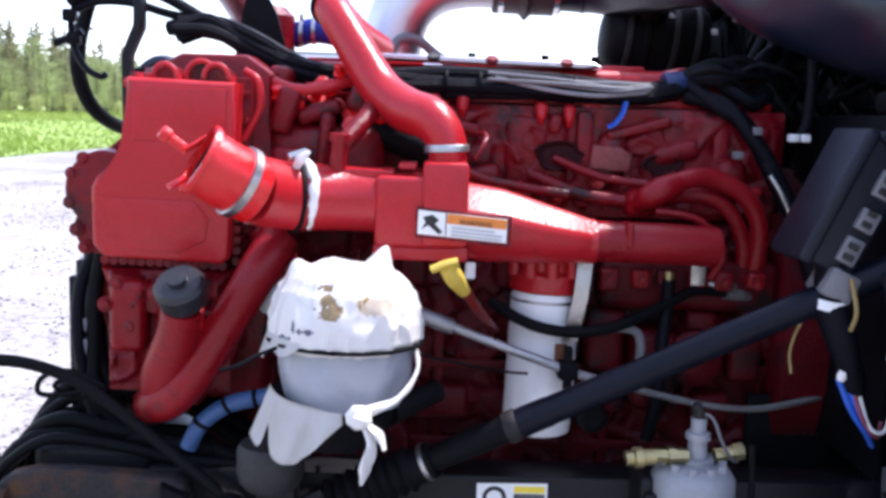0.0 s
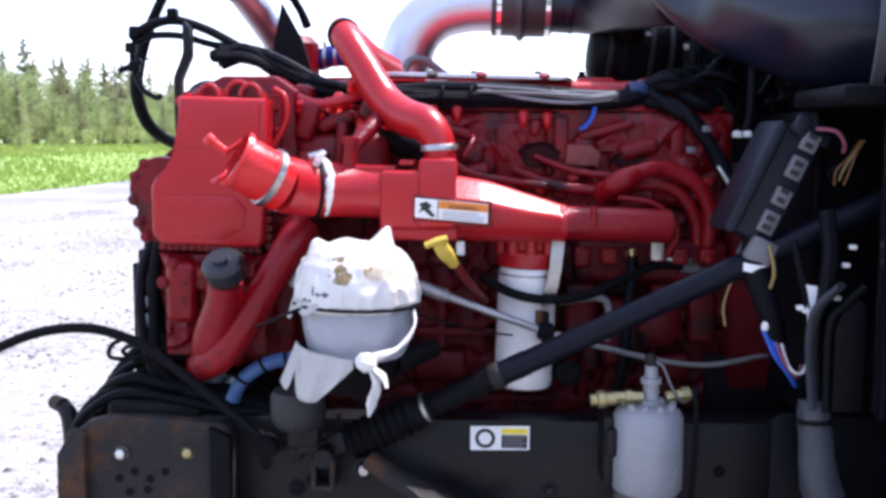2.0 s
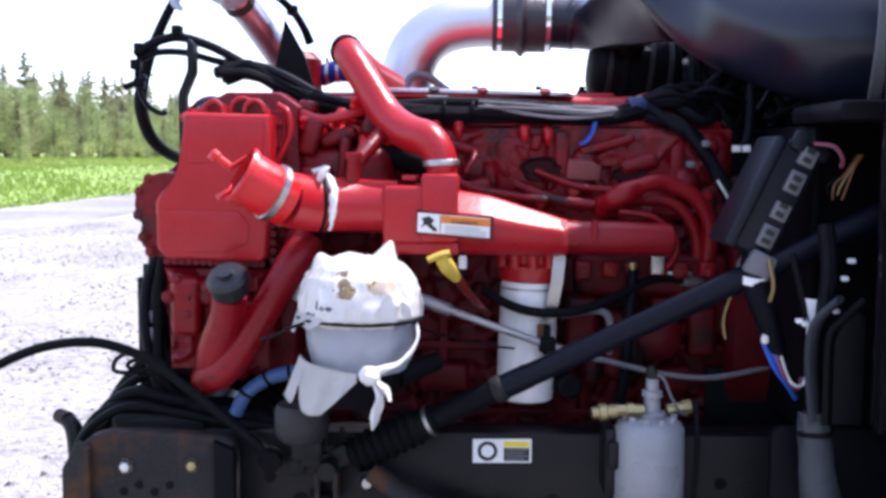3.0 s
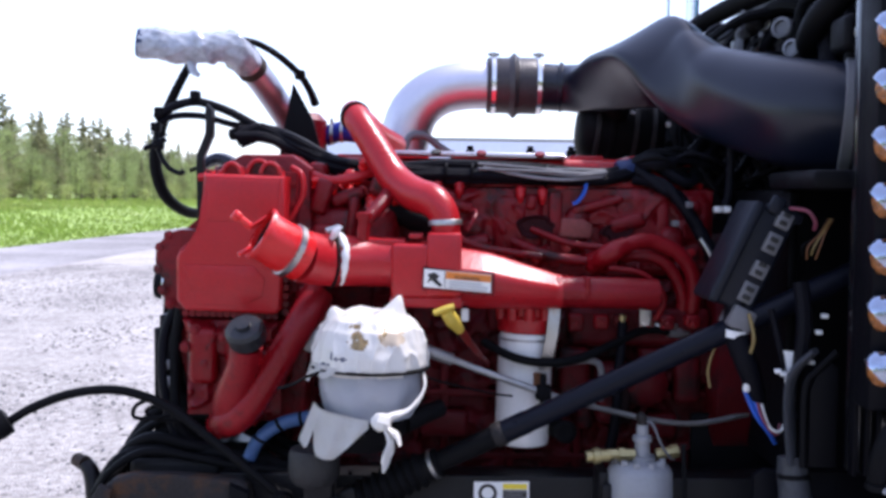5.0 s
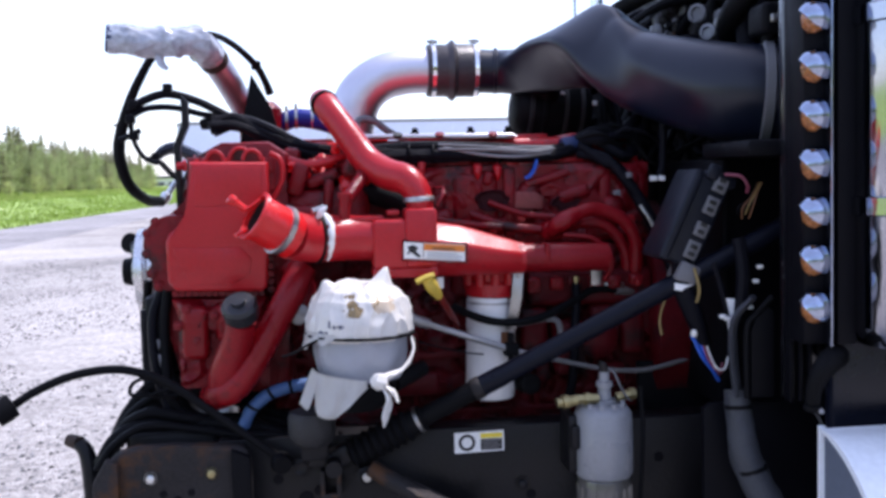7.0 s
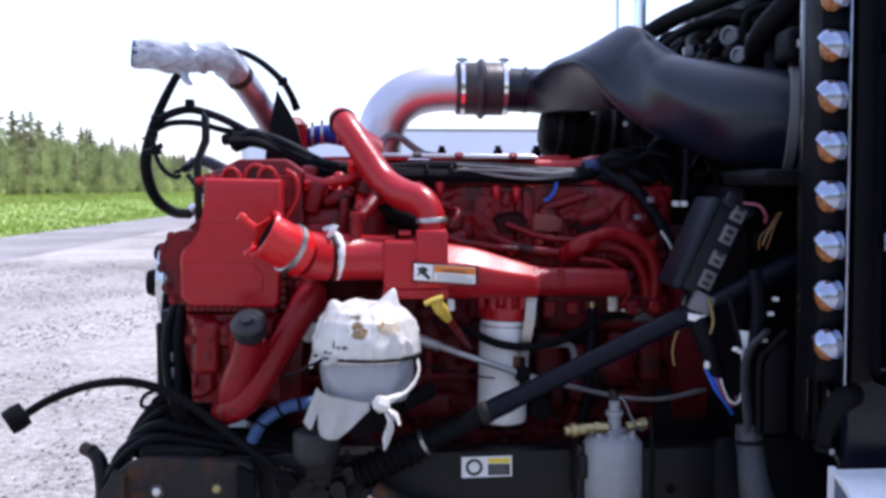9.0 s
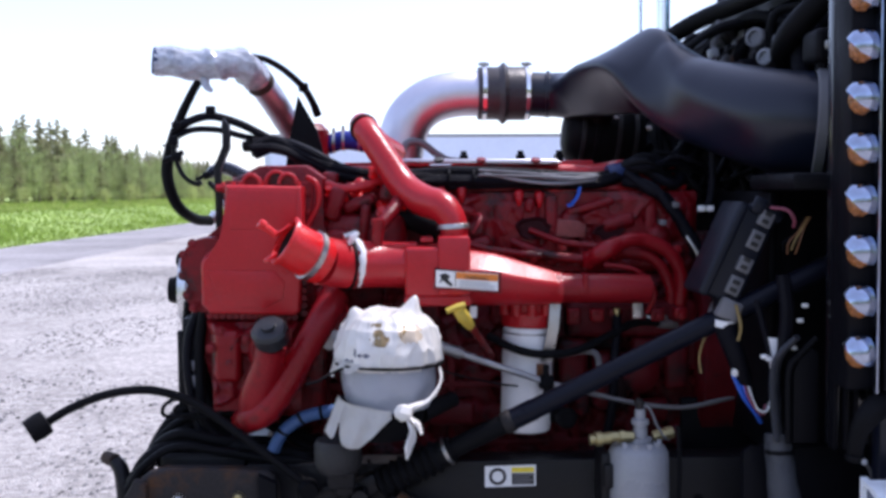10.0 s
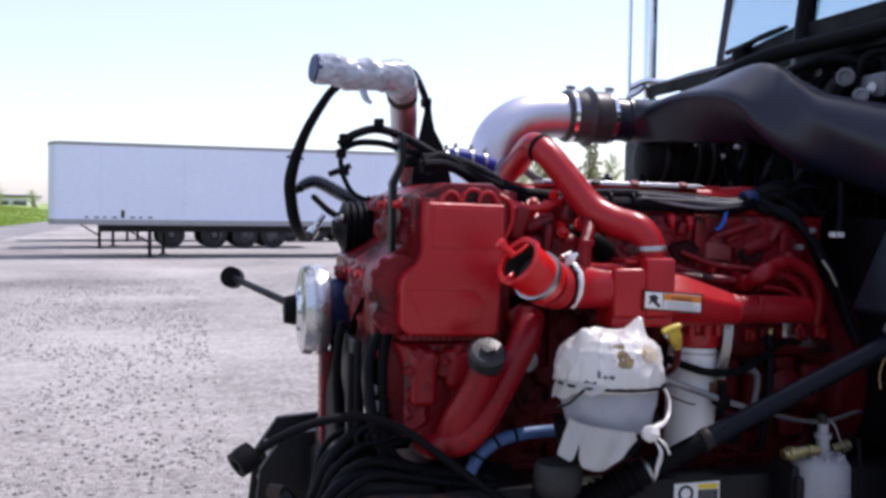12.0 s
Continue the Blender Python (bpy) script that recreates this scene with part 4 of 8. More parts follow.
    # arched lugs along the cover's top edge
    for x, r, y in ((-0.4465, 0.019, 1.425), (-0.392, 0.025, 1.440), (-0.364, 0.020, 1.422)):
        bm = B()
        tube(bm, [(x + r * math.cos(a), y, 1.646 + 1.15 * r * math.sin(a)) for a in (math.pi * q / 10 for q in range(11))], 0.0042, seg=8, steps=2)
        lug = part("lug", bm, RED, gear)
        bm = B()
        lathe(bm, [(r - 0.002, 0), (r - 0.001, 0.004), (r - 0.001, 0.06)], (x, y + 0.012, 1.648), (0, 1, 0), 24)
        part("recess", bm, RED_GREASY_SHADED, lug)
    for k in range(14):
        bm = B()
        lathe(bm, [(0.0072, 0), (0.0078, 0.003), (0.0078, 0.05)], (-0.548 + 0.0148 * k, 1.430, 1.3490 - 0.0004 * k), (0, 1, 0), 12)
        part("bolt_lug", bm, RED_GREASY_SHADED, gear)
    for k in range(6):
        bm = B()
        lathe(bm, [(0.0072, 0), (0.0078, 0.003), (0.0078, 0.05)], (-0.3335, 1.43, 1.352 + 0.0175 * k), (0, 1, 0), 12)
        part("bolt_lug", bm, RED_GREASY_SHADED, gear)
    for x in (-0.488, -0.470, -0.424, -0.340):
        bm = B()
        box(bm, x - 0.003, x + 0.003, 1.415, 1.445, 1.638, 1.652, 0.001)
        part("tab", bm, RED, gear)
    bm = B()
    tube(bm, [(-0.325, 1.45, 1.55), (-0.300, 1.45, 1.60), (-0.302, 1.45, 1.645), (-0.325, 1.46, 1.662)], 0.006, seg=10)
    part("cover_rib", bm, RED, gear)
    # round boss at the cover's outer side
    bm = B()
    lathe(bm, [(0.064, 0), (0.066, 0.012), (0.066, 0.10)], (-0.553, 1.45, 1.462), (0, 1, 0), 28)
    lathe(bm, [(0.044, 0), (0.046, 0.012), (0.046, 0.10)], (-0.563, 1.46, 1.398), (0, 1, 0), 24)
    part("cam_boss", bm, RED_GREASY_SHADED, e)
    for x, z in ((-0.607, 1.487), (-0.611, 1.44), (-0.588, 1.512), (-0.602, 1.395), (-0.588, 1.366)):
        bm = B()
        bolt(bm, (x, 1.455, z), r=0.008, h=0.010)
        part("bolt", bm, RED_GREASY_SHADED, e)
    # lower casing below the cover
    bm = B()
    prism(bm, [(-0.56, 1.335), (-0.34, 1.335), (-0.33, 1.20), (-0.40, 1.10), (-0.47, 1.12), (-0.52, 1.22)], 1.44, 1.56, 0.012, 3)
    box(bm, -0.535, -0.475, 1.40, 1.46, 1.20, 1.32, 0.015, 3)
    box(bm, -0.46, -0.40, 1.40, 1.46, 1.235, 1.325, 0.02, 3)
    lower = part("lower_casing", bm, RED_DIMMED, e)
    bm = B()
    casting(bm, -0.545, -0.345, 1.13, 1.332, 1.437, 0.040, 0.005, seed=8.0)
    part("cast_side", bm, RED_GREASY_SHADED, lower, "lumpy greasy cast side", 60)
    for x, z in ((-0.52, 1.315), (-0.46, 1.30), (-0.50, 1.245), (-0.43, 1.325), (-0.54, 1.28)):
        bm = B()
        bolt(bm, (x, 1.408, z), r=0.009, h=0.012)
        part("bolt", bm, RED_GREASY_SHADED, e)
    # oil filler: red neck and dark cap
    bm = B()
    tube(bm, [(-0.395, 1.325, 1.295), (-0.405, 1.345, 1.250), (-0.435, 1.375, 1.175), (-0.445, 1.41, 1.12)], [0.033, 0.034, 0.038, 0.04], seg=20)
    neck = part("filler_neck", bm, RED_DIMMED, e)
    bm = B()
    lathe(bm, [(0.030, -0.022), (0.039, -0.018), (0.040, 0.012), (0.034, 0.020), (0.016, 0.022), (0.015, 0.030), (0.0, 0.031)], (-0.394, 1.315, 1.322), (-0.10, -0.62, 0.75), 26)
    part("filler_cap", bm, DUSTY_CAP, neck, "dusty dark grey filler cap")
    # large lower water pipe
    bm = B()
    tube(bm, [(-0.262, 1.42, 1.395), (-0.288, 1.385, 1.345), (-0.335, 1.365, 1.262), (-0.382, 1.36, 1.185), (-0.418, 1.362, 1.142), (-0.452, 1.385, 1.122), (-0.475, 1.44, 1.108), (-0.48, 1.52, 1.10)], [0.034, 0.033, 0.031, 0.031, 0.031, 0.031, 0.031, 0.031], seg=20)
    part("water_pipe", bm, RED_DIMMED, e, "bent red water pipe")
    bm = B()
    tube(bm, [(-0.29, 1.46, 1.40), (-0.265, 1.44, 1.36), (-0.255, 1.44, 1.28)], [0.03, 0.03, 0.026], seg=14)
    part("water_pipe", bm, RED_GREASY_SHADED, e)
    bm = B()
    lathe(bm, [(0.022, 0), (0.024, 0.01), (0.024, 0.03), (0.018, 0.034)], (-0.272, 1.43, 1.295), (0, -1, 0), 18)
    part("sensor_plug", bm, CAST, e, "dull alloy plug")
    # crossover pipe along the side
    bm = B()
    tube(bm, [(-0.352, 1.250, 1.528), (-0.316, 1.265, 1.504), (-0.278, 1.291, 1.481)], [0.049, 0.050, 0.052], seg=28, caps=False)
    mouth = part("pipe_mouth", bm, RED_BRIGHT, e, "open bright red pipe mouth")
    bm = B()
    lathe(bm, [(0.0438, 0), (0.0525, 0), (0.0525, 0.010), (0.0438, 0.010), (0.0438, 0)], (-0.352, 1.250, 1.528), (0.80, 0.33, -0.50), 28, caps=False)
    part("rim", bm, RED_BRIGHT, mouth)
    bm = B()
    rings = tube(bm, [(-0.349, 1.2515, 1.526), (-0.316, 1.265, 1.504), (-0.292, 1.281, 1.489)], [0.0445, 0.0455, 0.046], seg=28, caps=False)
    bm.faces.new(rings[-1])
    part("sooty_bore", bm, DARK_HOLE, mouth, "dark bore")
    bm = B()
    box(bm, -0.312, -0.308, 1.262, 1.292, 1.462, 1.505, 0.001, 1, Euler((0, 0.75, 0.4)))
    part("inner_baffle", bm, CAST, mouth, "dull metal plate inside the mouth")
    bm = B()
    lathe(bm, [(0.0500, -0.004), (0.0545, -0.003), (0.0555, 0.004), (0.0500, 0.006)], (-0.3500, 1.251, 1.5265), (0.80, 0.33, -0.50), 28, wobble=0.05, caps=False)
    lathe(bm, [(0.008, 0), (0.011, 0.002), (0.011, 0.014), (0.008, 0.016), (0.008, 0.045)], (-0.400, 1.228, 1.566), (0.75, 0.25, -0.60), 10)
    tube(bm, [(-0.366, 1.235, 1.540), (-0.352, 1.232, 1.548), (-0.336, 1.236, 1.560)], [0.009, 0.008, 0.006], seg=8, flat=0.5)
    lathe(bm, [(0.005, 0), (0.005, 0.03)], (-0.388, 1.222, 1.487), (0.5, 0.4, 0.3), 8)
    part("clip", bm, RED_BRIGHT, mouth, "red-painted open hose clip")
    bm = B()
    tube(bm, [(-0.280, 1.289, 1.482), (-0.235, 1.335, 1.470), (-0.16, 1.372, 1.466), (-0.08, 1.378, 1.462)], [0.052, 0.052, 0.051, 0.050], seg=28)
    part("crossover_pipe", bm, RED, e, "thick red crossover pipe")
    bm = B()
    lathe(bm, [(0.0525, 0), (0.0555, 0.001), (0.0555, 0.013), (0.0525, 0.014)], (-0.304, 1.273, 1.4965), (0.74, 0.48, -0.46), 30)
    part("band_clamp", bm, STEEL, e, "bare steel band clamp")
    bm = B()
    lathe(bm, [(0.0525, 0), (0.0565, 0.001), (0.0565, 0.006), (0.0525, 0.007)], (-0.228, 1.340, 1.470), (0.92, 0.40, -0.05), 30)
    part("sealing_ring", bm, RUBBER, e)
    # a band smeared with sealant over its upper half only
    bm = B()
    lathe(bm, [(0.0520, 0), (0.0550, 0.001), (0.0550, 0.007), (0.0520, 0.008)], (-0.218, 1.345, 1.470), (0.92, 0.40, -0.05), 30)
    ring = part("band_clamp", bm, RED_DIMMED, e, "red-painted clamp smeared with white sealant")
    d = Vector((0.92, 0.40, -0.05)).normalized()
    side = d.cross(Vector((0, 0, 1))).normalized()
    up = side.cross(d)
    bm = B()
    rows = []
    for q in range(27):
        a = radians(-58 + 170 * q / 26)
        wide = 0.004 + 0.007 * max(0.0, math.sin(radians(170 * q / 26))) * (0.7 + 0.6 * noise.noise(Vector((q * 0.5, 0, 0))))
        mid = Vector((-0.212, 1.3475, 1.470)) + d * 0.004 * noise.noise(Vector((q * 0.33, 5, 0)))
        out = side * math.cos(a) + up * math.sin(a)
        rows.append([bm.verts.new(mid + out * r + d * w) for r, w in ((0.050, -wide), (0.0555, -wide * 0.8), (0.0590, 0.0), (0.0555, wide * 0.8), (0.050, wide))])
    for a, b in zip(rows, rows[1:]):
        for q in range(4):
            bm.faces.new((a[q], a[q + 1], b[q + 1], b[q]))
    part("sealant", bm, WHITE_CAN, ring, "smear of white sealant", 70)
    bm = B()
    tube(bm, [(-0.222, 1.315, 1.512), (-0.212, 1.305, 1.528), (-0.200, 1.302, 1.540)], [0.005, 0.008, 0.003], seg=8, wobble=0.4)
    part("sealant", bm, WHITE_CAN, ring)
    bm = B()
    lathe(bm, [(0.006, 0), (0.006, 0.03)], (-0.232, 1.31, 1.53), (0.6, 0.3, 0.2), 8)
    part("clamp_bolt", bm, STEEL, e)
    # mixer housing, riser, tapering tail
    bm = B()
    box(bm, -0.103, 0.030, 1.322, 1.43, 1.395, 1.506, 0.010, 3)
    box(bm, -0.030, 0.040, 1.315, 1.42, 1.40, 1.528, 0.007, 2)
    box(bm, -0.105, 0.042, 1.330, 1.42, 1.375, 1.40, 0.006)
    part("mixer_housing", bm, RED, e)
    bm = B()
    box(bm, -0.155, -0.075, 1.345, 1.42, 1.500, 1.514, 0.004)
    box(bm, -0.068, -0.040, 1.345, 1.42, 1.515, 1.525, 0.003)
    part("mounting_pad", bm, RED, e)
    bm = B()
    rings = tube(bm, [(0.015, 1.392, 1.434), (0.09, 1.396, 1.427), (0.17, 1.408, 1.414), (0.235, 1.42, 1.404), (0.25, 1.4215, 1.4035)], [0.064, 0.059, 0.047, 0.0365, 0.036], seg=36, flat=1.0)
    up = Vector((0.26, -0.56, 0.76)).normalized()
    for ring in rings:
        # a flattened top along the wide end
        mid = sum((v.co for v in ring), Vector()) / len(ring)
        r = (ring[0].co - mid).length
        keep = 0.82 + 0.06 * max(0.0, min(1.0, (mid.x - 0.16) / 0.10))
        for v in ring:
            over = (v.co - mid).dot(up) - r * keep
            if over > 0:
                v.co -= up * over
    part("intake_tail", bm, RED, e, "red pipe tapering to the rear")
    # same paint as the tail; its shade is put into the colour
    bm = B()
    tube(bm, [(0.235, 1.42, 1.404), (0.30, 1.427, 1.402), (0.36, 1.432, 1.401), (0.455, 1.446, 1.396)], 0.0335, seg=30)
    part("rear_pipe", bm, RED_DIMMED, e, "red rear pipe, darkened for shade")
    bm = B()
    box(bm, 0.298, 0.310, 1.392, 1.44, 1.395, 1.437, 0.004, 3)
    part("pipe_lug", bm, RED_DIMMED, e)
    # warning label on a flat pad of the pipe
    bm = B()
    prism(bm, [(-0.040, 1.414), (0.106, 1.4025), (0.107, 1.4495), (-0.038, 1.461)], 1.3125, 1.345, 0.004)
    pad = part("label_pad", bm, RED_GREASY_SHADED, e)
    bm = B()
    prism(bm, [(-0.036, 1.4205), (0.0985, 1.4095), (0.0995, 1.4455), (-0.035, 1.4565)], 1.310, 1.3125)
    sticker = part("warning_label", bm, WHITE_PAPER, pad, "white and orange warning label")
    bm = B()
    prism(bm, [(0.008, 1.4375), (0.0983, 1.4303), (0.0990, 1.4445), (0.009, 1.4520)], 1.3088, 1.3098)
    part("orange_header", bm, ORANGE_INK, sticker)
    bm = B()
    for k in range(3):
        box(bm, 0.015, 0.092 - 0.012 * (k == 2), 1.3085, 1.3095, 1.4180 + 0.0055 * k, 1.4198 + 0.0055 * k, turn=Euler((0, radians(4.7), 0)), pivot=(0.03, 1.309, 1.42))
    part("text_bar", bm, BAG_GREY, sticker)
    bm = B()
    prism(bm, [(-0.030, 1.428), (-0.020, 1.434), (-0.004, 1.4205), (0.002, 1.424), (-0.010, 1.436), (-0.004, 1.442), (-0.014, 1.450), (-0.028, 1.446), (-0.024, 1.438)], 1.3088, 1.3098)
    part("pictogram", bm, INK, sticker)
    bm = B()
    box(bm, 0.006, 0.0072, 1.3088, 1.3098, 1.4185, 1.4525)
    part("divider", bm, INK, sticker)
    body = curve_text("WARNING", 0.0105)
    if body is not None:
        body.parent = sticker
        body.matrix_basis = Matrix.Translation(Vector((0.026, 1.3080, 1.4370)) - ORIGIN[sticker]) @ Euler((radians(90), radians(4.7), 0)).to_matrix().to_4x4()
    # curved bypass pipe over the side
    bm = B()
    tube(bm, [(0.008, 1.372, 1.520), (0.004, 1.374, 1.560), (-0.020, 1.390, 1.592), (-0.062, 1.425, 1.607), (-0.105, 1.462, 1.640), (-0.150, 1.497, 1.707), (-0.186, 1.530, 1.762), (-0.203, 1.575, 1.785), (-0.195, 1.66, 1.775), (-0.170, 1.80, 1.752), (-0.135, 1.96, 1.735)],
         [0.029, 0.031, 0.035, 0.036, 0.034, 0.032, 0.031, 0.031, 0.031, 0.03, 0.03], seg=24)
    by = part("bypass_pipe", bm, RED, e, "smooth curved red pipe over the engine's side")
    bm = B()
    lathe(bm, [(0.032, 0), (0.0345, 0.002), (0.0345, 0.010), (0.032, 0.012)], (-0.196, 1.545, 1.775), (-0.35, 0.70, 0.35), 26)
    part("dark_ring", bm, RUBBER, by)
    bm = B()
    lathe(bm, [(0.0335, 0), (0.0350, 0.001), (0.0350, 0.010), (0.0335, 0.012)], (0.006, 1.373, 1.542), (-0.05, 0.02, 1), 24, wobble=0.04)
    part("flange_clip", bm, STEEL, by)
    # second red elbow at the rear and small pipes
    for pts, r in (([(0.397, 1.50, 1.497), (0.43, 1.51, 1.507), (0.466, 1.52, 1.505), (0.520, 1.525, 1.480), (0.553, 1.53, 1.430), (0.556, 1.54, 1.364), (0.55, 1.55, 1.30)], 0.017),
                   ([(0.385, 1.53, 1.468), (0.421, 1.54, 1.473), (0.471, 1.54, 1.470), (0.511, 1.54, 1.439), (0.535, 1.545, 1.379), (0.529, 1.55, 1.317)], 0.014),
                   ([(0.36, 1.48, 1.450), (0.39, 1.48, 1.447), (0.434, 1.48, 1.437), (0.471, 1.48, 1.405), (0.481, 1.485, 1.373), (0.466, 1.50, 1.335)], 0.0065)):
        bm = B()
        tube(bm, pts, r, seg=16)
        part("fuel_pipe", bm, RED_DIMMED, e)
    bm = B()
    box(bm, 0.318, 0.37, 1.50, 1.58, 1.435, 1.480, 0.015, 3)
    tube(bm, [(0.335, 1.51, 1.455), (0.350, 1.492, 1.472), (0.372, 1.488, 1.486), (0.400, 1.50, 1.498)], [0.016, 0.022, 0.023, 0.019], seg=18)
    part("fuel_fitting", bm, RED_DIMMED, e)
    bm = B()
    tube(bm, [(-0.02, 1.60, 1.56), (0.05, 1.55, 1.50), (0.14, 1.545, 1.48), (0.22, 1.53, 1.47)], 0.009, seg=10)
    tube(bm, [(0.16, 1.60, 1.50), (0.24, 1.56, 1.47), (0.32, 1.54, 1.46)], 0.012, seg=10)
    tube(bm, [(0.20, 1.60, 1.53), (0.28, 1.57, 1.50), (0.36, 1.55, 1.49), (0.40, 1.54, 1.48)], 0.008, seg=10)
    part("injection_line", bm, RED_GREASY_SHADED, e)
    bm = B()
    tube(bm, [(0.052, 1.42, 1.53), (0.066, 1.43, 1.555), (0.07, 1.46, 1.57), (0.06, 1.52, 1.57)], 0.004, seg=8)
    part("sense_line", bm, RED_GREASY_SHADED, e)
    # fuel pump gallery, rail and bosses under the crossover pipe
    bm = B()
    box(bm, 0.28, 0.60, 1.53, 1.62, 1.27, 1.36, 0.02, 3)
    pump = part("fuel_pump", bm, RED_BLOCK_SHADE, e)
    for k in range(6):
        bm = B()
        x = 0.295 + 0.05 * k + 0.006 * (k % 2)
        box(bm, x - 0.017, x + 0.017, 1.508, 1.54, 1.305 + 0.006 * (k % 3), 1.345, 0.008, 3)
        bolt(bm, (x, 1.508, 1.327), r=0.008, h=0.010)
        part("pump_cap", bm, RED_DIMMED if k % 2 else RED_GREASY_SHADED, pump)
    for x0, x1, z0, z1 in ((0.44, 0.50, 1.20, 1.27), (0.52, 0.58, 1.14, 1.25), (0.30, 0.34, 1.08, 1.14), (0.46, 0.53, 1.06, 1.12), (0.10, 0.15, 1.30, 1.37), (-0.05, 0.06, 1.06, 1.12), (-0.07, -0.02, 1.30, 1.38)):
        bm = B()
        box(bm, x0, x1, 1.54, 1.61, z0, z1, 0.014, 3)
        part("casting_boss", bm, RED_BLOCK_SHADE, e)
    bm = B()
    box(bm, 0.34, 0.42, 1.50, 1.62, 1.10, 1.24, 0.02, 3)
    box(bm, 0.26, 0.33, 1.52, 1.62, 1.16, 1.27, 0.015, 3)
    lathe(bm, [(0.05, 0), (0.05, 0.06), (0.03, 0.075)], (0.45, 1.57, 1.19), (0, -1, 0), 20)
    part("lift_pump", bm, RED_BLOCK_SHADE, e)
    bm = B()
    tube(bm, [(0.25, 1.50, 1.235), (0.32, 1.47, 1.25), (0.345, 1.47, 1.23), (0.345, 1.48, 1.16)], 0.008, seg=10)
    part("fuel_line", bm, GREY_PLASTIC, e)
    # bosses and ducts at the front of the head
    bm = B()
    box(bm, -0.30, -0.10, 1.50, 1.64, 1.43, 1.58, 0.03, 3)
    part("thermostat_housing", bm, RED_GREASY_SHADED, e)
    for x0, x1, y0, z0, z1, a in ((-0.285, -0.245, 1.485, 1.56, 1.64, 0.3), (-0.25, -0.17, 1.50, 1.585, 1.615, -0.35), (-0.21, -0.185, 1.48, 1.50, 1.60, 0.1), (-0.285, -0.22, 1.47, 1.50, 1.54, 0.0), (-0.16, -0.12, 1.49, 1.60, 1.65, 0.4), (-0.30, -0.26, 1.52, 1.64, 1.675, 0.1)):
        bm = B()
        box(bm, x0, x1, y0, 1.60, z0, z1, 0.012, 3, Euler((0, a, 0)))
        part("casting_boss", bm, RED_GREASY_SHADED, e)
    bm = B()
    tube(bm, [(-0.305, 1.52, 1.655), (-0.25, 1.50, 1.635), (-0.20, 1.50, 1.64), (-0.15, 1.52, 1.655)], 0.010, seg=10)
    part("rail_pipe", bm, RED, e)
    bm = B()
    tube(bm, [(-0.165, 1.36, 1.505), (-0.158, 1.37, 1.545), (-0.125, 1.42, 1.59), (-0.11, 1.47, 1.62)], [0.013, 0.014, 0.016, 0.016], seg=14)
    part("vent_stub", bm, RED_GREASY_SHADED, e)
    bm = B()
    lathe(bm, [(0.012, 0), (0.012, 0.05), (0.016, 0.05), (0.016, 0.062)], (-0.162, 1.352, 1.505), (0.05, -0.05, 1), 14)
    part("vent_nipple", bm, RED_DIMMED, e)
    for x, y, z in ((-0.27, 1.60, 1.655), (-0.235, 1.58, 1.635), (-0.30, 1.56, 1.60), (-0.21, 1.56, 1.645)):
        bm = B()
        bolt(bm, (x, y, z), (0, -0.7, 0.7), 0.011, 0.014)
        part("bolt", bm, RED, e)
    rng = random.Random(14)
    for k in range(16):
        bm = B()
        x, z = -0.30 + 0.22 * rng.random(), 1.56 + 0.11 * rng.random()
        r = 0.006 + 0.008 * rng.random()
        bolt(bm, (x, 1.50 + 0.05 * rng.random(), z), (0.6 * (rng.random() - 0.5), -0.7, 0.4 + 0.5 * rng.random()), r, 0.014 + 0.012 * rng.random())
        part("bolt", bm, RED_BRIGHT, e)
    # cables tucked under: dark plug in the head
    bm = B()
    tube(bm, [(-0.13, 1.55, 1.575), (-0.07, 1.54, 1.555), (-0.02, 1.56, 1.53)], 0.028, seg=14)
    part("rubber_elbow", bm, RUBBER, e)
    # oil filter with head and bracket
    bm = B()
    lathe(bm, [(0.052, 0), (0.058, 0.004), (0.0595, 0.014), (0.0595, 0.235), (0.056, 0.246)], (0.176, 1.495, 1.062), (0.03, 0.0, 1), 36)
    oilf = part("oil_filter", bm, WHITE_CAN, e, "white spin-on oil filter")
    bm = B()
    lathe(bm, [(0.0598, 0), (0.0602, 0.001), (0.0602, 0.004), (0.0598, 0.005)], (0.183, 1.495, 1.292), (0.03, 0.0, 1), 36)
    part("seam", bm, STEEL, oilf)
    bm = B()
    box(bm, 0.196, 0.216, 1.4335, 1.437, 1.195, 1.228, 0.001)
    part("sticker", bm, RUST, oilf, "small tan sticker")
    bm = B()
    lathe(bm, [(0.062, 0), (0.064, 0.006), (0.064, 0.030), (0.055, 0.036), (0.055, 0.06)], (0.184, 1.495, 1.310), (0.03, 0.0, 1), 36)
    box(bm, 0.12, 0.26, 1.48, 1.62, 1.345, 1.385, 0.012)
    for k in range(5):
        a = math.pi + math.pi * (k + 0.5) / 5
        lathe(bm, [(0.013, 0), (0.013, 0.028)], (0.186 + 0.060 * math.cos(a), 1.495 + 0.060 * math.sin(a), 1.338), (0, 0, 1), 10)
    part("filter_head", bm, RED, e)
    bm = B()
    prism(bm, [(0.226, 1.372), (0.252, 1.372), (0.246, 1.312), (0.232, 1.235), (0.206, 1.235), (0.222, 1.312)], 1.424, 1.430, 0.001)
    bracket = part("filter_strap", bm, STEEL, e, "bare steel strap beside the filter")
    bm = B()
    bolt(bm, (0.239, 1.424, 1.362), r=0.006, h=0.006)
    part("bolt", bm, STEEL, bracket)
    # dipstick
    bm = B()
    tube(bm, [(0.038, 1.300, 1.338), (0.058, 1.335, 1.305), (0.082, 1.40, 1.268), (0.10, 1.50, 1.235)], [0.009, 0.008, 0.007, 0.007], seg=12)
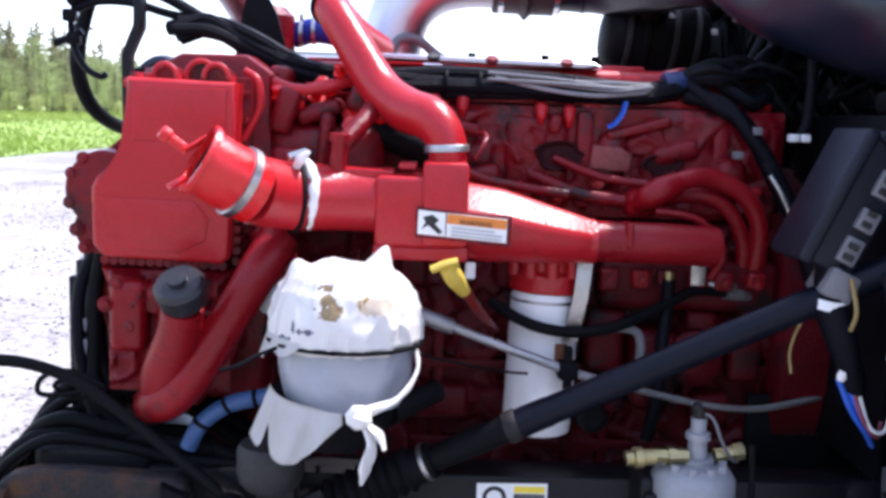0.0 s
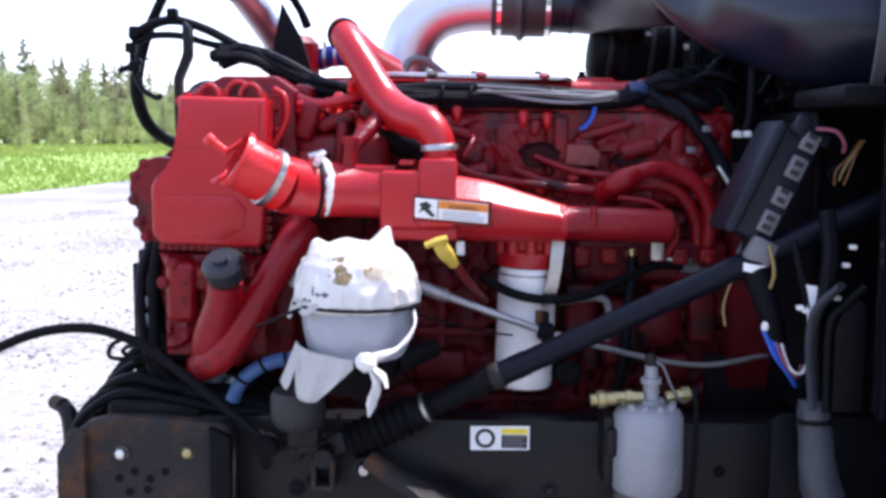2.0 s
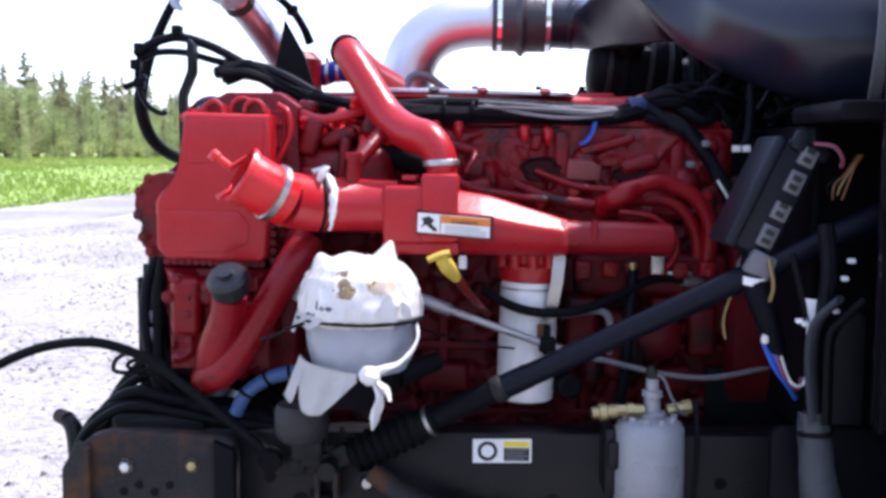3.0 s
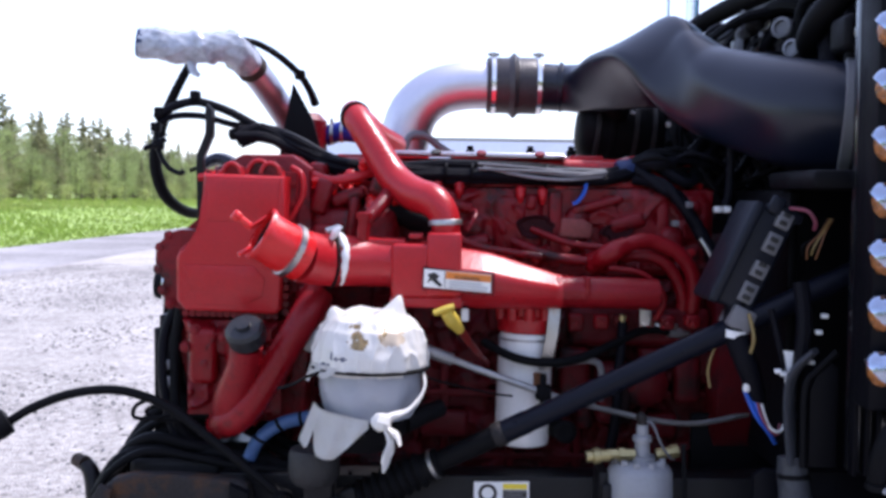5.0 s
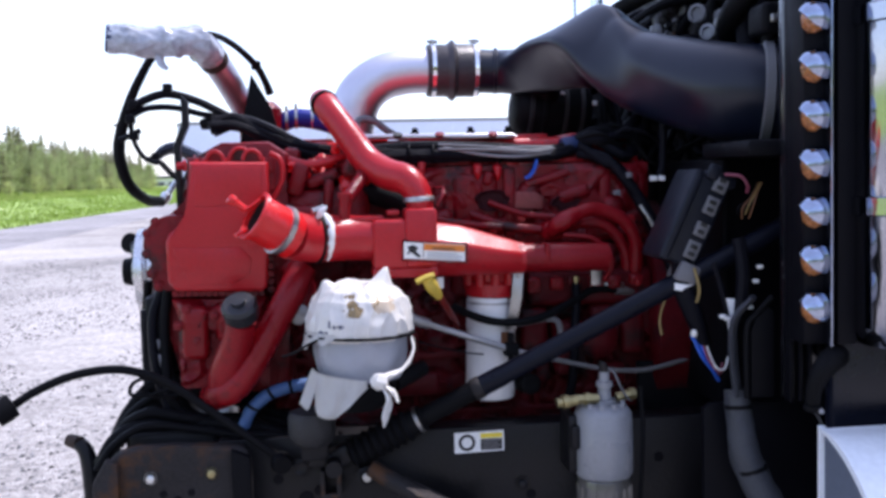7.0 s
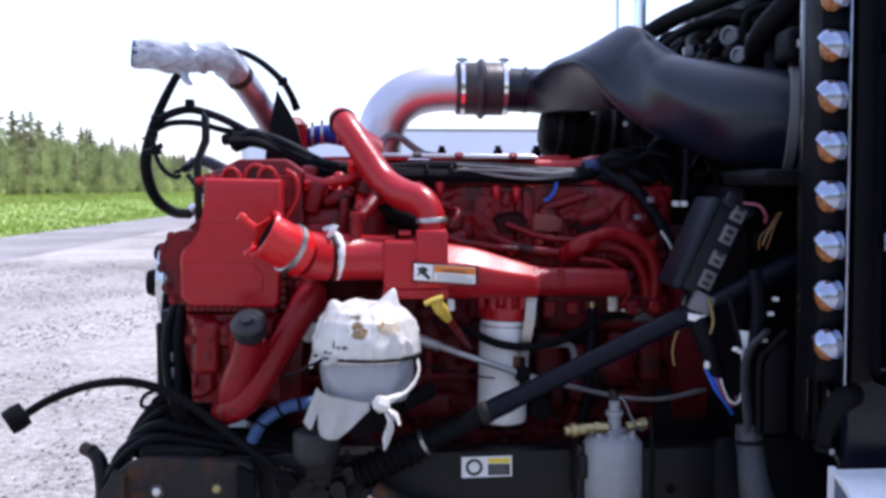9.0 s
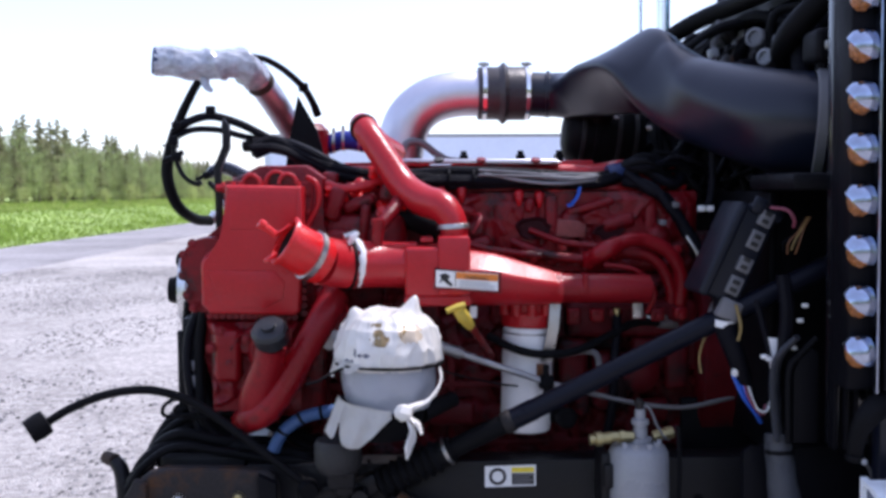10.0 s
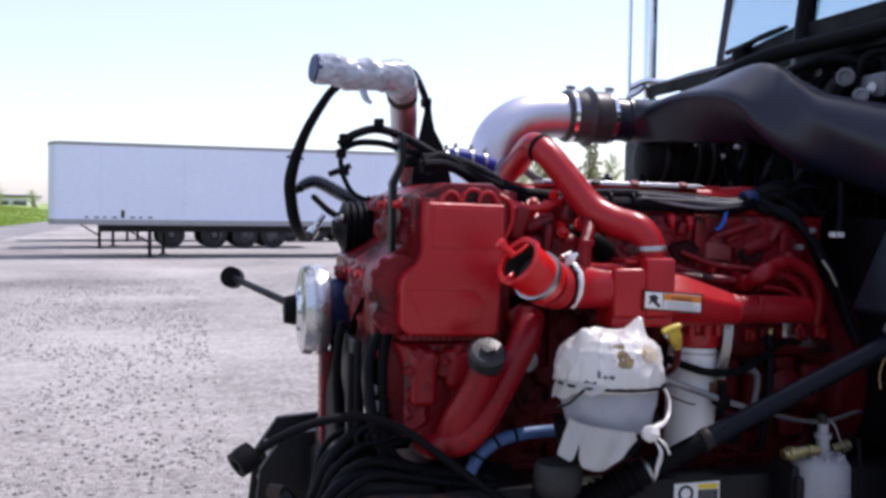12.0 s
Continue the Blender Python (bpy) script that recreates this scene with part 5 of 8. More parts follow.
    dip = part("dipstick_tube", bm, ORANGE_TUBE, e)
    bm = B()
    tube(bm, [(-0.014, 1.268, 1.372), (0.008, 1.268, 1.381), (0.026, 1.268, 1.386)], [0.009, 0.010, 0.009], seg=12, flat=0.7)
    tube(bm, [(0.010, 1.268, 1.378), (0.022, 1.280, 1.358), (0.038, 1.300, 1.335)], [0.013, 0.015, 0.010], seg=14)
    part("dipstick_handle", bm, YELLOW, dip, "worn yellow dipstick handle")
    return e


def curve_text(words, size):
    """Built-in lettering turned into a mesh."""
    cu = bpy.data.curves.new("lettering", "FONT")
    cu.body, cu.size, cu.extrude = words, size, 0.0003
    tmp = bpy.data.objects.new("lettering", cu)
    me = bpy.data.meshes.new_from_object(tmp)
    bpy.data.objects.remove(tmp)
    bpy.data.curves.remove(cu)
    me.materials.clear()
    me.materials.append(INK)
    return new("lettering", me)


engine()


# ---- air intake ----
def moulded_duct(bm, points, radii, corner, flats, seg=72, steps=7):
    """A blow-moulded duct: round at both ends, with two flats that meet in a soft crease along its open side."""
    path = smooth_path(points, steps)
    count = len(path)
    rings = []
    for k, (p, r, c, s) in enumerate(zip(path, spread(radii, count), spread(corner, count), spread(flats, count))):
        d = (path[min(k + 1, count - 1)] - path[max(k - 1, 0)]).normalized()
        left = d.cross(Vector((0, 0, 1))).normalized()
        up = left.cross(d)
        ring = []
        for q in range(seg):
            a = 2 * math.pi * q / seg
            total = r ** -18.0
            for face in (c + 50, c - 50):
                lean = math.cos(a - radians(face))
                if lean > 0.1:
                    total += (r * (1.02 - 0.34 * s) / lean) ** -18.0
            rr = total ** (-1 / 18.0)
            ring.append(bm.verts.new(p + left * math.cos(a) * rr + up * math.sin(a) * rr))
        rings.append(ring)
    for a, b in zip(rings, rings[1:]):
        for q in range(seg):
            bm.faces.new((a[q], a[(q + 1) % seg], b[(q + 1) % seg], b[q]))
    bm.faces.new(list(reversed(rings[0])))
    bm.faces.new(rings[-1])


def intake():
    p = thing("turbo_pipe", (-0.09, 2.2, 1.55), "polished alloy elbow pipe reflecting the red engine", "pipe")
    bm = B()
    tube(bm, [(-0.128, 2.20, 1.58), (-0.128, 2.20, 1.68), (-0.122, 2.20, 1.765), (-0.094, 2.20, 1.846), (-0.036, 2.20, 1.897), (0.04, 2.20, 1.918), (0.135, 2.20, 1.921)], [0.072, 0.072, 0.072, 0.071, 0.069, 0.068, 0.067], seg=36, steps=7)
    part("elbow", bm, ALLOY, p)
    b = thing("rubber_boot", (0.2, 2.2, 1.84), "dusty dark grey ribbed boot with two band clamps", "coupling")
    bm = B()
    lathe(bm, [(0.076, 0), (0.079, 0.004), (0.079, 0.058), (0.081, 0.064), (0.090, 0.072), (0.093, 0.077), (0.090, 0.082), (0.081, 0.090), (0.080, 0.096), (0.080, 0.150), (0.077, 0.158)], (0.112, 2.20, 1.921), (1, 0, -0.012), 36)
    part("sleeve", bm, BOOT, b)
    for x in (0.124, 0.252):
        bm = B()
        lathe(bm, [(0.0795, 0), (0.082, 0.001), (0.082, 0.013), (0.0795, 0.014)], (x, 2.20, 1.921), (1, 0, -0.012), 36)
        clamp = part("band_clamp", bm, CHROME, b, "shiny steel band clamp")
        bm = B()
        lathe(bm, [(0.005, -0.016), (0.005, 0.016)], (x + 0.007, 2.19, 2.008), (1, 0.3, 0), 8)
        box(bm, x, x + 0.014, 2.185, 2.205, 1.998, 2.014, 0.002)
        part("t_bolt", bm, STEEL, clamp)
    d = thing("intake_duct", (0.6, 1.8, 1.75), "big glossy black moulded air intake duct", "air duct")
    bm = B()
    moulded_duct(bm, [(0.262, 2.20, 1.919), (0.34, 2.19, 1.915), (0.40, 2.13, 1.914), (0.455, 1.98, 1.932), (0.515, 1.81, 1.940), (0.556, 1.73, 1.899), (0.605, 1.645, 1.852), (0.655, 1.56, 1.822), (0.75, 1.43, 1.778), (0.86, 1.385, 1.762)],
                 [0.067, 0.067, 0.074, 0.099, 0.117, 0.107, 0.103, 0.107, 0.116, 0.120], [26, 24, 24, 22, 4, -20, -48, -66, -80, -80], [0.0, 0.1, 0.7, 1.0, 1.0, 0.85, 0.6, 0.4, 0.12, 0.0])
    part("duct", bm, DUCT, d, "", 60.0)
    bm = B()
    lathe(bm, [(0.066, 0), (0.0705, 0.001), (0.0705, 0.010), (0.066, 0.012)], (0.318, 2.194, 1.9165), (1, -0.12, -0.02), 36)
    part("neck_ridge", bm, DUCT, d)
    bm = B()
    lathe(bm, [(0.118, 0), (0.126, 0.003), (0.126, 0.022), (0.118, 0.026)], (0.815, 1.400, 1.768), (0.96, -0.28, -0.06), 36)
    part("duct_clamp", bm, GREY_PLASTIC, d, "dull grey band clamp")
    bm = B()
    lathe(bm, [(0.124, 0), (0.134, 0.01), (0.134, 0.09), (0.11, 0.10)], (0.85, 1.39, 1.766), (0.96, -0.28, -0.06), 36)
    part("rubber_collar", bm, RUBBER, d)
    c = thing("breather_canister", (0.45, 2.2, 1.69), "black round crankcase breather under the duct", "canister")
    bm = B()
    lathe(bm, [(0.045, 0), (0.075, 0.010), (0.090, 0.028), (0.095, 0.05), (0.095, 0.085), (0.099, 0.088), (0.099, 0.100), (0.095, 0.103), (0.095, 0.22), (0.08, 0.24)], (0.37, 2.20, 1.80), (1, 0, -0.1), 30)
    part("body", bm, RUBBER, c)
    for q in (0.045, 0.15, 0.20):
        bm = B()
        lathe(bm, [(0.094, 0), (0.0985, 0.002), (0.0985, 0.012), (0.094, 0.014)], (0.37 + q, 2.20, 1.80 - 0.1 * q), (1, 0, -0.1), 30)
        part("band", bm, DARK_CAST, c)
    bm = B()
    lathe(bm, [(0.030, 0), (0.034, 0.004), (0.034, 0.03), (0.026, 0.034)], (0.47, 2.12, 1.84), (0.1, -0.7, 0.6), 18)
    part("outlet", bm, RUBBER, c)
    rng = random.Random(77)
    k = thing("bay_hoses", (0.65, 2.2, 1.6), "tangle of thin dark hoses behind the engine", "hose")
    for q in range(16):
        j = lambda w=0.1: (rng.random() - 0.5) * w
        x = 0.50 + 0.025 * q
        bm = B()
        tube(bm, [(x - 0.12 + j(), 2.15 + j(), 1.63 + j(0.06)), (x - 0.03 + j(), 2.20 + j(), 1.70 + j()), (x + j(), 2.25 + j(), 1.80 + j()), (x + 0.06 + j(), 2.28 + j(), 1.90 + j()), (0.92, 2.2 + j(0.5), 1.95 + j())], 0.006 + 0.010 * rng.random(), seg=8)
        part("hose", bm, (RUBBER, GREY_HOSE, LOOM, BLACK)[q % 4], k)
    for q in range(5):
        bm = B()
        box(bm, 0.46 + 0.05 * q, 0.475 + 0.05 * q, 2.12, 2.135, 1.80 + 0.03 * (q % 3), 1.815 + 0.03 * (q % 3), 0.003, 2, Euler((0, 0.5 * q, 0)))
        part("tie", bm, WHITE_CAN, k)
    # added dark box that keeps the bright trailer from showing through the gap
    s = thing("surge_tank", (0.72, 2.5, 1.2), "black box added to close the far side of the bay", "tank")
    bm = B()
    box(bm, 0.50, 0.925, 2.42, 2.62, 1.02, 1.90, 0.04, 3)
    part("tank", bm, DARK_CAST, s)
    bm = B()
    lathe(bm, [(0.03, 0), (0.035, 0.005), (0.035, 0.02), (0.02, 0.024)], (0.72, 2.5, 1.895), (0, 0, 1), 18)
    part("cap", bm, BLACK, s)
    bm = B()
    box(bm, 0.60, 0.80, 2.27, 2.45, 0.98, 1.03, 0.01)
    part("bracket", bm, FRAME, s)
    # vent line over the far edge of the cover with two dark clips
    v = thing("vent_line", (0.1, 2.14, 1.70), "dull purple-grey vent pipe with dark clips", "pipe")
    bm = B()
    tube(bm, [(-0.125, 2.10, 1.70), (-0.105, 2.12, 1.765), (-0.06, 2.13, 1.770), (-0.01, 2.14, 1.735), (0.05, 2.14, 1.715), (0.30, 2.14, 1.706), (0.42, 2.14, 1.704)], 0.011, seg=12)
    part("line", bm, GREY_PLASTIC, v)
    for x in (0.066, 0.235, 0.35):
        bm = B()
        box(bm, x - 0.013, x + 0.013, 2.125, 2.16, 1.690, 1.735, 0.005)
        lathe(bm, [(0.009, 0), (0.009, 0.012)], (x, 2.14, 1.733), (0, 0, 1), 10)
        part("clip", bm, BLACK, v)


intake()


# ---- loose and bolted-on things round the engine ----
def bundle(parent, name, mat, points, count, r, spread_r, seed, seg=8, steps=5):
    """Several cables that run side by side along one line."""
    rng = random.Random(seed)
    for k in range(count):
        a = 2 * math.pi * k / count + rng.random()
        off = Vector((math.cos(a) * 0.3, math.cos(a), math.sin(a))) * spread_r * (0.5 + 0.6 * rng.random())
        pts = [Vector(p) + off + Vector([(rng.random() - 0.5) * spread_r * 0.9 for _ in range(3)]) for p in points]
        bm = B()
        tube(bm, pts, r * (0.75 + 0.5 * rng.random()), seg=seg, steps=steps)
        part(name, bm, mat, parent)


def wrapped_reservoir():
    t = thing("wrapped_reservoir", (-0.15, 1.26, 1.04), "fluid reservoir wrapped in a white plastic bag tied with cord", "reservoir")
    c = (-0.138, 1.262, 1.175)
    bm = B()
    lathe(bm, [(0.070, -0.006), (0.084, -0.002), (0.092, 0.014), (0.096, 0.034), (0.100, 0.05), (0.104, 0.09), (0.098, 0.10)], c, (0, 0, 1), 64, wobble=0.07)
    part("lower_film", bm, BAG_GREY, t, "thin greyish plastic film")
    bm = B()
    shape = [(0.103, 0.086), (0.113, 0.10), (0.112, 0.125), (0.108, 0.145), (0.099, 0.170), (0.084, 0.186), (0.06, 0.197), (0.03, 0.200), (0.0, 0.198)]
    fine = list(zip(spread([r for r, _ in shape], 71), spread([h for _, h in shape], 71)))
    vs = lathe(bm, fine, c, (0, 0, 1), 190)
    for v in vs:
        d = Vector((v.co.x - c[0], v.co.y - c[1], 0))
        a, h = math.atan2(d.y, d.x), v.co.z - c[2]
        q = Vector((math.cos(a) * 3, math.sin(a) * 3, h * 22))
        long = Vector((math.cos(a) * 2.4, math.sin(a) * 2.4, h * 7 + 0.6 * math.sin(a * 3)))
        crease = 1.0 - abs(noise.noise(long * 1.9 + Vector((7, 0, 0)))) * 3.2
        fold = 0.006 * noise.noise(long) + 0.0042 * max(0.0, crease) ** 2 + 0.0015 * math.sin(a * 13 + h * 18 + 5 * noise.noise(v.co * 12)) + 0.0010 * noise.noise(q * 3)
        if d.length > 0.01:
            v.co += d.normalized() * fold
        v.co.z += (0.009 * noise.noise(v.co * 17 + Vector((4, 0, 0))) + 0.0035 * (1 - abs(noise.noise(v.co * 24)) * 4)) * max(0.0, min(1.0, (h - 0.15) / 0.05))
        # two twisted ears of film
        for ex, ey, lift, w in ((-0.094, 1.243, 0.036, 0.024), (-0.208, 1.243, 0.020, 0.020)):
            g = math.exp(-((v.co.x - ex) ** 2 + (v.co.y - ey) ** 2) / w ** 2 * 1.6)
            if h > 0.14:
                v.co.z += lift * g
                v.co.x += 0.014 * g * (1 if ex > -0.15 else -0.3)
    # oily stains and a smudged print, as patches of the film itself
    for f in bm.faces:
        p = f.calc_center_median()
        if p.y < c[1]:
            n1 = 1 + 0.8 * noise.noise(p * 90) + 0.5 * noise.noise(p * 260)
            for x, z, rx, rz in ((-0.152, 1.326, 0.019, 0.011), (-0.154, 1.338, 0.011, 0.011), (-0.158, 1.357, 0.012, 0.005), (-0.104, 1.346, 0.004, 0.009), (-0.110, 1.336, 0.003, 0.005)):
                if ((p.x - x) / rx) ** 2 + ((p.z - z) / rz) ** 2 < n1:
                    f.material_index = 1
            x, z, rx, rz = -0.090, 1.338, 0.024, 0.018
            if f.material_index == 0 and ((p.x - x) / rx) ** 2 + ((p.z - z) / rz) ** 2 < 0.4 + 0.6 * n1:
                f.material_index = 3
            for x, z, rx, rz in ((-0.203, 1.301, 0.0025, 0.009), (-0.194, 1.297, 0.006, 0.003), (-0.180, 1.297, 0.007, 0.005), (-0.215, 1.284, 0.012, 0.002)):
                if ((p.x - x) / rx) ** 2 + ((p.z - z) / rz) ** 2 < n1 * 0.8:
                    f.material_index = 2
    bag = part("bag", bm, BAG, t, "crumpled white plastic bag with brown stains", 70)
    bag.data.materials.append(BAG_STAIN)
    bag.data.materials.append(BAG_INK)
    bag.data.materials.append(BAG_TAN)
    bm = B()
    lathe(bm, [(0.110, -0.0035), (0.1175, -0.002), (0.1175, 0.002), (0.110, 0.0035)], (-0.138, 1.262, 1.270), (0.02, 0.0, 1), 48)
    tube(bm, [(-0.225, 1.19, 1.268), (-0.25, 1.165, 1.262), (-0.275, 1.15, 1.250), (-0.30, 1.15, 1.243)], 0.003, seg=8)
    tube(bm, [(-0.035, 1.22, 1.262), (-0.01, 1.26, 1.242), (0.05, 1.32, 1.216), (0.111, 1.38, 1.192), (0.15, 1.42, 1.180)], 0.0022, seg=8)
    part("cord", bm, RUBBER, t, "thin black cord tied round the bag")
    # loose flap of the bag below the cord
    bm = B()
    grid = []
    for i in range(9):
        row = []
        for j in range(20):
            f, g = i / 8, j / 19
            a = radians(172 + 70 * g)
            r = 0.1135 + 0.010 * f + 0.003 * math.sin(g * 21 + f * 3)
            low = 1.236 + 0.034 * g + 0.005 * math.sin(g * 13)
            row.append(bm.verts.new((c[0] + r * math.cos(a), c[1] + r * math.sin(a), 1.282 + (low - 1.282) * f)))
        grid.append(row)
    for i in range(8):
        for j in range(19):
            bm.faces.new((grid[i][j], grid[i][j + 1], grid[i + 1][j + 1], grid[i + 1][j]))
    bmesh.ops.solidify(bm, geom=bm.faces[:], thickness=0.001)
    part("flap", bm, BAG, t, "loose flap of the white bag", 70)
    # torn skirt of the bag below, and the knot
    bm = B()
    rows, cols = 14, 34
    across = [0.0, 0.14, 0.20, 0.24, 0.28, 0.34, 0.62, 0.80, 1.0]
    top = [(-0.243, 1.205), (-0.233, 1.200), (-0.229, 1.199), (-0.226, 1.198), (-0.222, 1.198), (-0.215, 1.197), (-0.180, 1.193), (-0.158, 1.190), (-0.131, 1.186)]
    low = [(-0.272, 1.132), (-0.255, 1.122), (-0.247, 1.132), (-0.238, 1.163), (-0.238, 1.122), (-0.232, 1.112), (-0.196, 1.110), (-0.165, 1.140), (-0.130, 1.172)]
    grid = []
    for i in range(rows):
        row = []
        for j in range(cols):
            f, g = i / (rows - 1), j / (cols - 1)
            tx, tz = np.interp(g, across, [p[0] for p in top]), np.interp(g, across, [p[1] for p in top])
            lx, lz = np.interp(g, across, [p[0] for p in low]), np.interp(g, across, [p[1] for p in low])
            x, z = tx + (lx - tx) * f, tz + (lz - tz) * f
            y = 1.262 - math.sqrt(max(0.0, 0.110 ** 2 - (min(0.105, abs(tx - c[0])) ** 2))) - 0.004 - 0.012 * f
            y += 0.006 * f * math.sin(g * 19 + f * 2) + 0.003 * noise.noise(Vector((x * 50, z * 50, 0)))
            row.append(bm.verts.new((x, y, z)))
        grid.append(row)
    for i in range(rows - 1):
        for j in range(cols - 1):
            bm.faces.new((grid[i][j], grid[i][j + 1], grid[i + 1][j + 1], grid[i + 1][j]))
    bmesh.ops.solidify(bm, geom=bm.faces[:], thickness=0.0015)
    part("torn_skirt", bm, BAG, t, "torn hanging edge of the white bag", 70)
    bm = B()
    tube(bm, [(-0.032, 1.225, 1.262), (-0.030, 1.20, 1.235), (-0.055, 1.165, 1.205), (-0.098, 1.140, 1.190)], [0.003, 0.0034, 0.0045, 0.008], seg=10, wobble=0.5)
    part("twist", bm, BAG, t)
    bm = B()
    lathe(bm, [(0.0, -0.018), (0.014, -0.012), (0.019, 0), (0.014, 0.013), (0.0, 0.018)], (-0.106, 1.132, 1.186), (0.3, 0.2, 1), 18, wobble=0.25)
    part("knot", bm, BAG, t)
    bm = B()
    tube(bm, [(-0.100, 1.128, 1.178), (-0.088, 1.120, 1.152), (-0.096, 1.116, 1.118), (-0.100, 1.118, 1.096)], [0.005, 0.011, 0.012, 0.003], seg=14, steps=9, flat=0.3, wobble=0.7)
    tube(bm, [(-0.098, 1.128, 1.182), (-0.080, 1.122, 1.168), (-0.070, 1.118, 1.146)], [0.005, 0.011, 0.006], seg=14, steps=9, flat=0.3, wobble=0.7)
    part("tail", bm, BAG, t)
    bm = B()
    lathe(bm, [(0.0, 0), (0.022, 0.003), (0.038, 0.010), (0.047, 0.021), (0.051, 0.036), (0.051, 0.070), (0.046, 0.080)], (-0.248, 1.268, 1.022), (0.0, 0.0, 1), 30)
    part("pump_body", bm, DARK_CAST, t, "dull dark grey pump body")
    bm = B()
    lathe(bm, [(0.060, -0.02), (0.088, 0.01), (0.10, 0.06)], (-0.155, 1.275, 1.125), (0, 0, 1), 30)
    part("reservoir_base", bm, RUBBER, t)
    bm = B()
    box(bm, -0.275, -0.215, 1.29, 1.36, 0.985, 1.04, 0.008)
    part("mounting_foot", bm, FRAME, t)
    bm = B()
    tube(bm, [(-0.07, 1.27, 1.155), (-0.03, 1.30, 1.165), (0.0, 1.33, 1.172)], [0.022, 0.019, 0.018], seg=14)
    part("outlet_hose", bm, RUBBER, t)


def steering_shaft():
    t = thing("steering_shaft", (-0.15, 1.35, 0.97), "black telescoping steering shaft with a ribbed rubber bellows", "steering shaft")
    a, b = Vector((-0.165, 1.352, 0.978)), Vector((0.80, 1.205, 1.475))
    d = (b - a).normalized()
    at = lambda s: a + d * s
    bm = B()
    prof = [(0.026, 0)]
    for k in range(8):
        prof += [(0.038, 0.008 + 0.019 * k), (0.030, 0.017 + 0.019 * k)]
    prof += [(0.030, 0.165), (0.029, 0.185)]
    lathe(bm, prof, a, d, 26)
    part("bellows", bm, RUBBER, t)
    bm = B()
    lathe(bm, [(0.0295, 0), (0.0315, 0.001), (0.0315, 0.008), (0.0295, 0.009)], at(0.168), d, 26)
    part("band_clamp", bm, STEEL, t)
    bm = B()
    lathe(bm, [(0.022, 0), (0.022, 0.15), (0.0235, 0.15), (0.0235, 0.162)], at(0.17), d, 24)
    part("lower_tube", bm, RUBBER, t)
    bm = B()
    lathe(bm, [(0.0242, 0), (0.0255, 0.003), (0.0255, 0.020), (0.0240, 0.022)], at(0.312), d, 24)
    part("seal_ring", bm, RUSTY, t, "dusty brown seal ring")
    bm = B()
    lathe(bm, [(0.0235, 0), (0.0235, 0.05), (0.0222, 0.056), (0.0220, 0.75), (0.021, 0.755)], at(0.333), d, 28)
    part("upper_tube", bm, SHAFT, t)
    bm = B()
    box(bm, -0.262, -0.205, 1.318, 1.365, 0.962, 0.990, 0.008)
    box(bm, -0.225, -0.165, 1.325, 1.37, 0.955, 1.0, 0.01, turn=Euler((0, radians(-25), 0)))
    lathe(bm, [(0.018, 0), (0.018, 0.04)], (-0.205, 1.315, 0.968), (0, -1, 0), 14)
    part("universal_joint", bm, FRAME, t)
    bm = B()
    lathe(bm, [(0.009, 0), (0.009, 0.004), (0.006, 0.005), (0.009, 0.012)], (-0.134, 1.322, 0.934), (0.1, -1, 0.1), 16)
    part("joint_bolt", bm, STEEL, t)
    bm = B()
    lathe(bm, [(0.014, -0.012), (0.020, -0.010), (0.021, -0.002), (0.014, 0.0), (0.008, -0.004)], (-0.134, 1.325, 0.934), (0.1, -1, 0.1), 22)
    part("gear_input", bm, FRAME, t)
    bm = B()
    box(bm, -0.236, -0.226, 1.322, 1.358, 0.897, 0.952, 0.003)
    box(bm, -0.200, -0.190, 1.322, 1.358, 0.897, 0.952, 0.003)
    box(bm, -0.236, -0.190, 1.322, 1.358, 0.889, 0.899, 0.003)
    part("yoke", bm, RUSTY, t, "square rusty yoke")
    bm = B()
    lathe(bm, [(0.017, 0), (0.017, 0.0014), (0.008, 0.0014)], (-0.269, 1.3597, 0.883), (0, -1, 0), 18)
    part("access_hole", bm, BAR_BLACK, t)
    bm = B()
    lathe(bm, [(0.014, 0), (0.021, 0.003), (0.021, 0.010), (0.014, 0.012), (0.008, 0.009)], (-0.28, 1.357, 0.956), (0, -1, 0), 22)
    part("line_eye", bm, FRAME, t)
    # steering gear and drag arm below the rail
    g = thing("steering_gear", (-0.02, 1.33, 0.76), "worn black steering gear arm with dried dirt", "steering gear")
    bm = B()
    tube(bm, [(-0.125, 1.325, 0.955), (-0.06, 1.31, 0.915), (0.03, 1.30, 0.865), (0.12, 1.30, 0.80), (0.16, 1.30, 0.74)], [0.026, 0.03, 0.032, 0.03, 0.03], seg=16, flat=0.7)
    part("arm", bm, RUSTY, g)
    bm = B()
    tube(bm, [(-0.075, 1.300, 0.930), (-0.03, 1.288, 0.908), (0.02, 1.282, 0.888), (0.08, 1.280, 0.852), (0.12, 1.285, 0.815)], [0.006, 0.013, 0.018, 0.017, 0.008], seg=10, flat=0.5, wobble=0.6)
    part("dried_dirt", bm, TIP, g, "pale dried dirt")
    bm = B()
    bolt(bm, (0.105, 1.27, 0.86), (0.3, -1, 0.3), 0.013, 0.02)
    part("bolt", bm, STEEL, g)


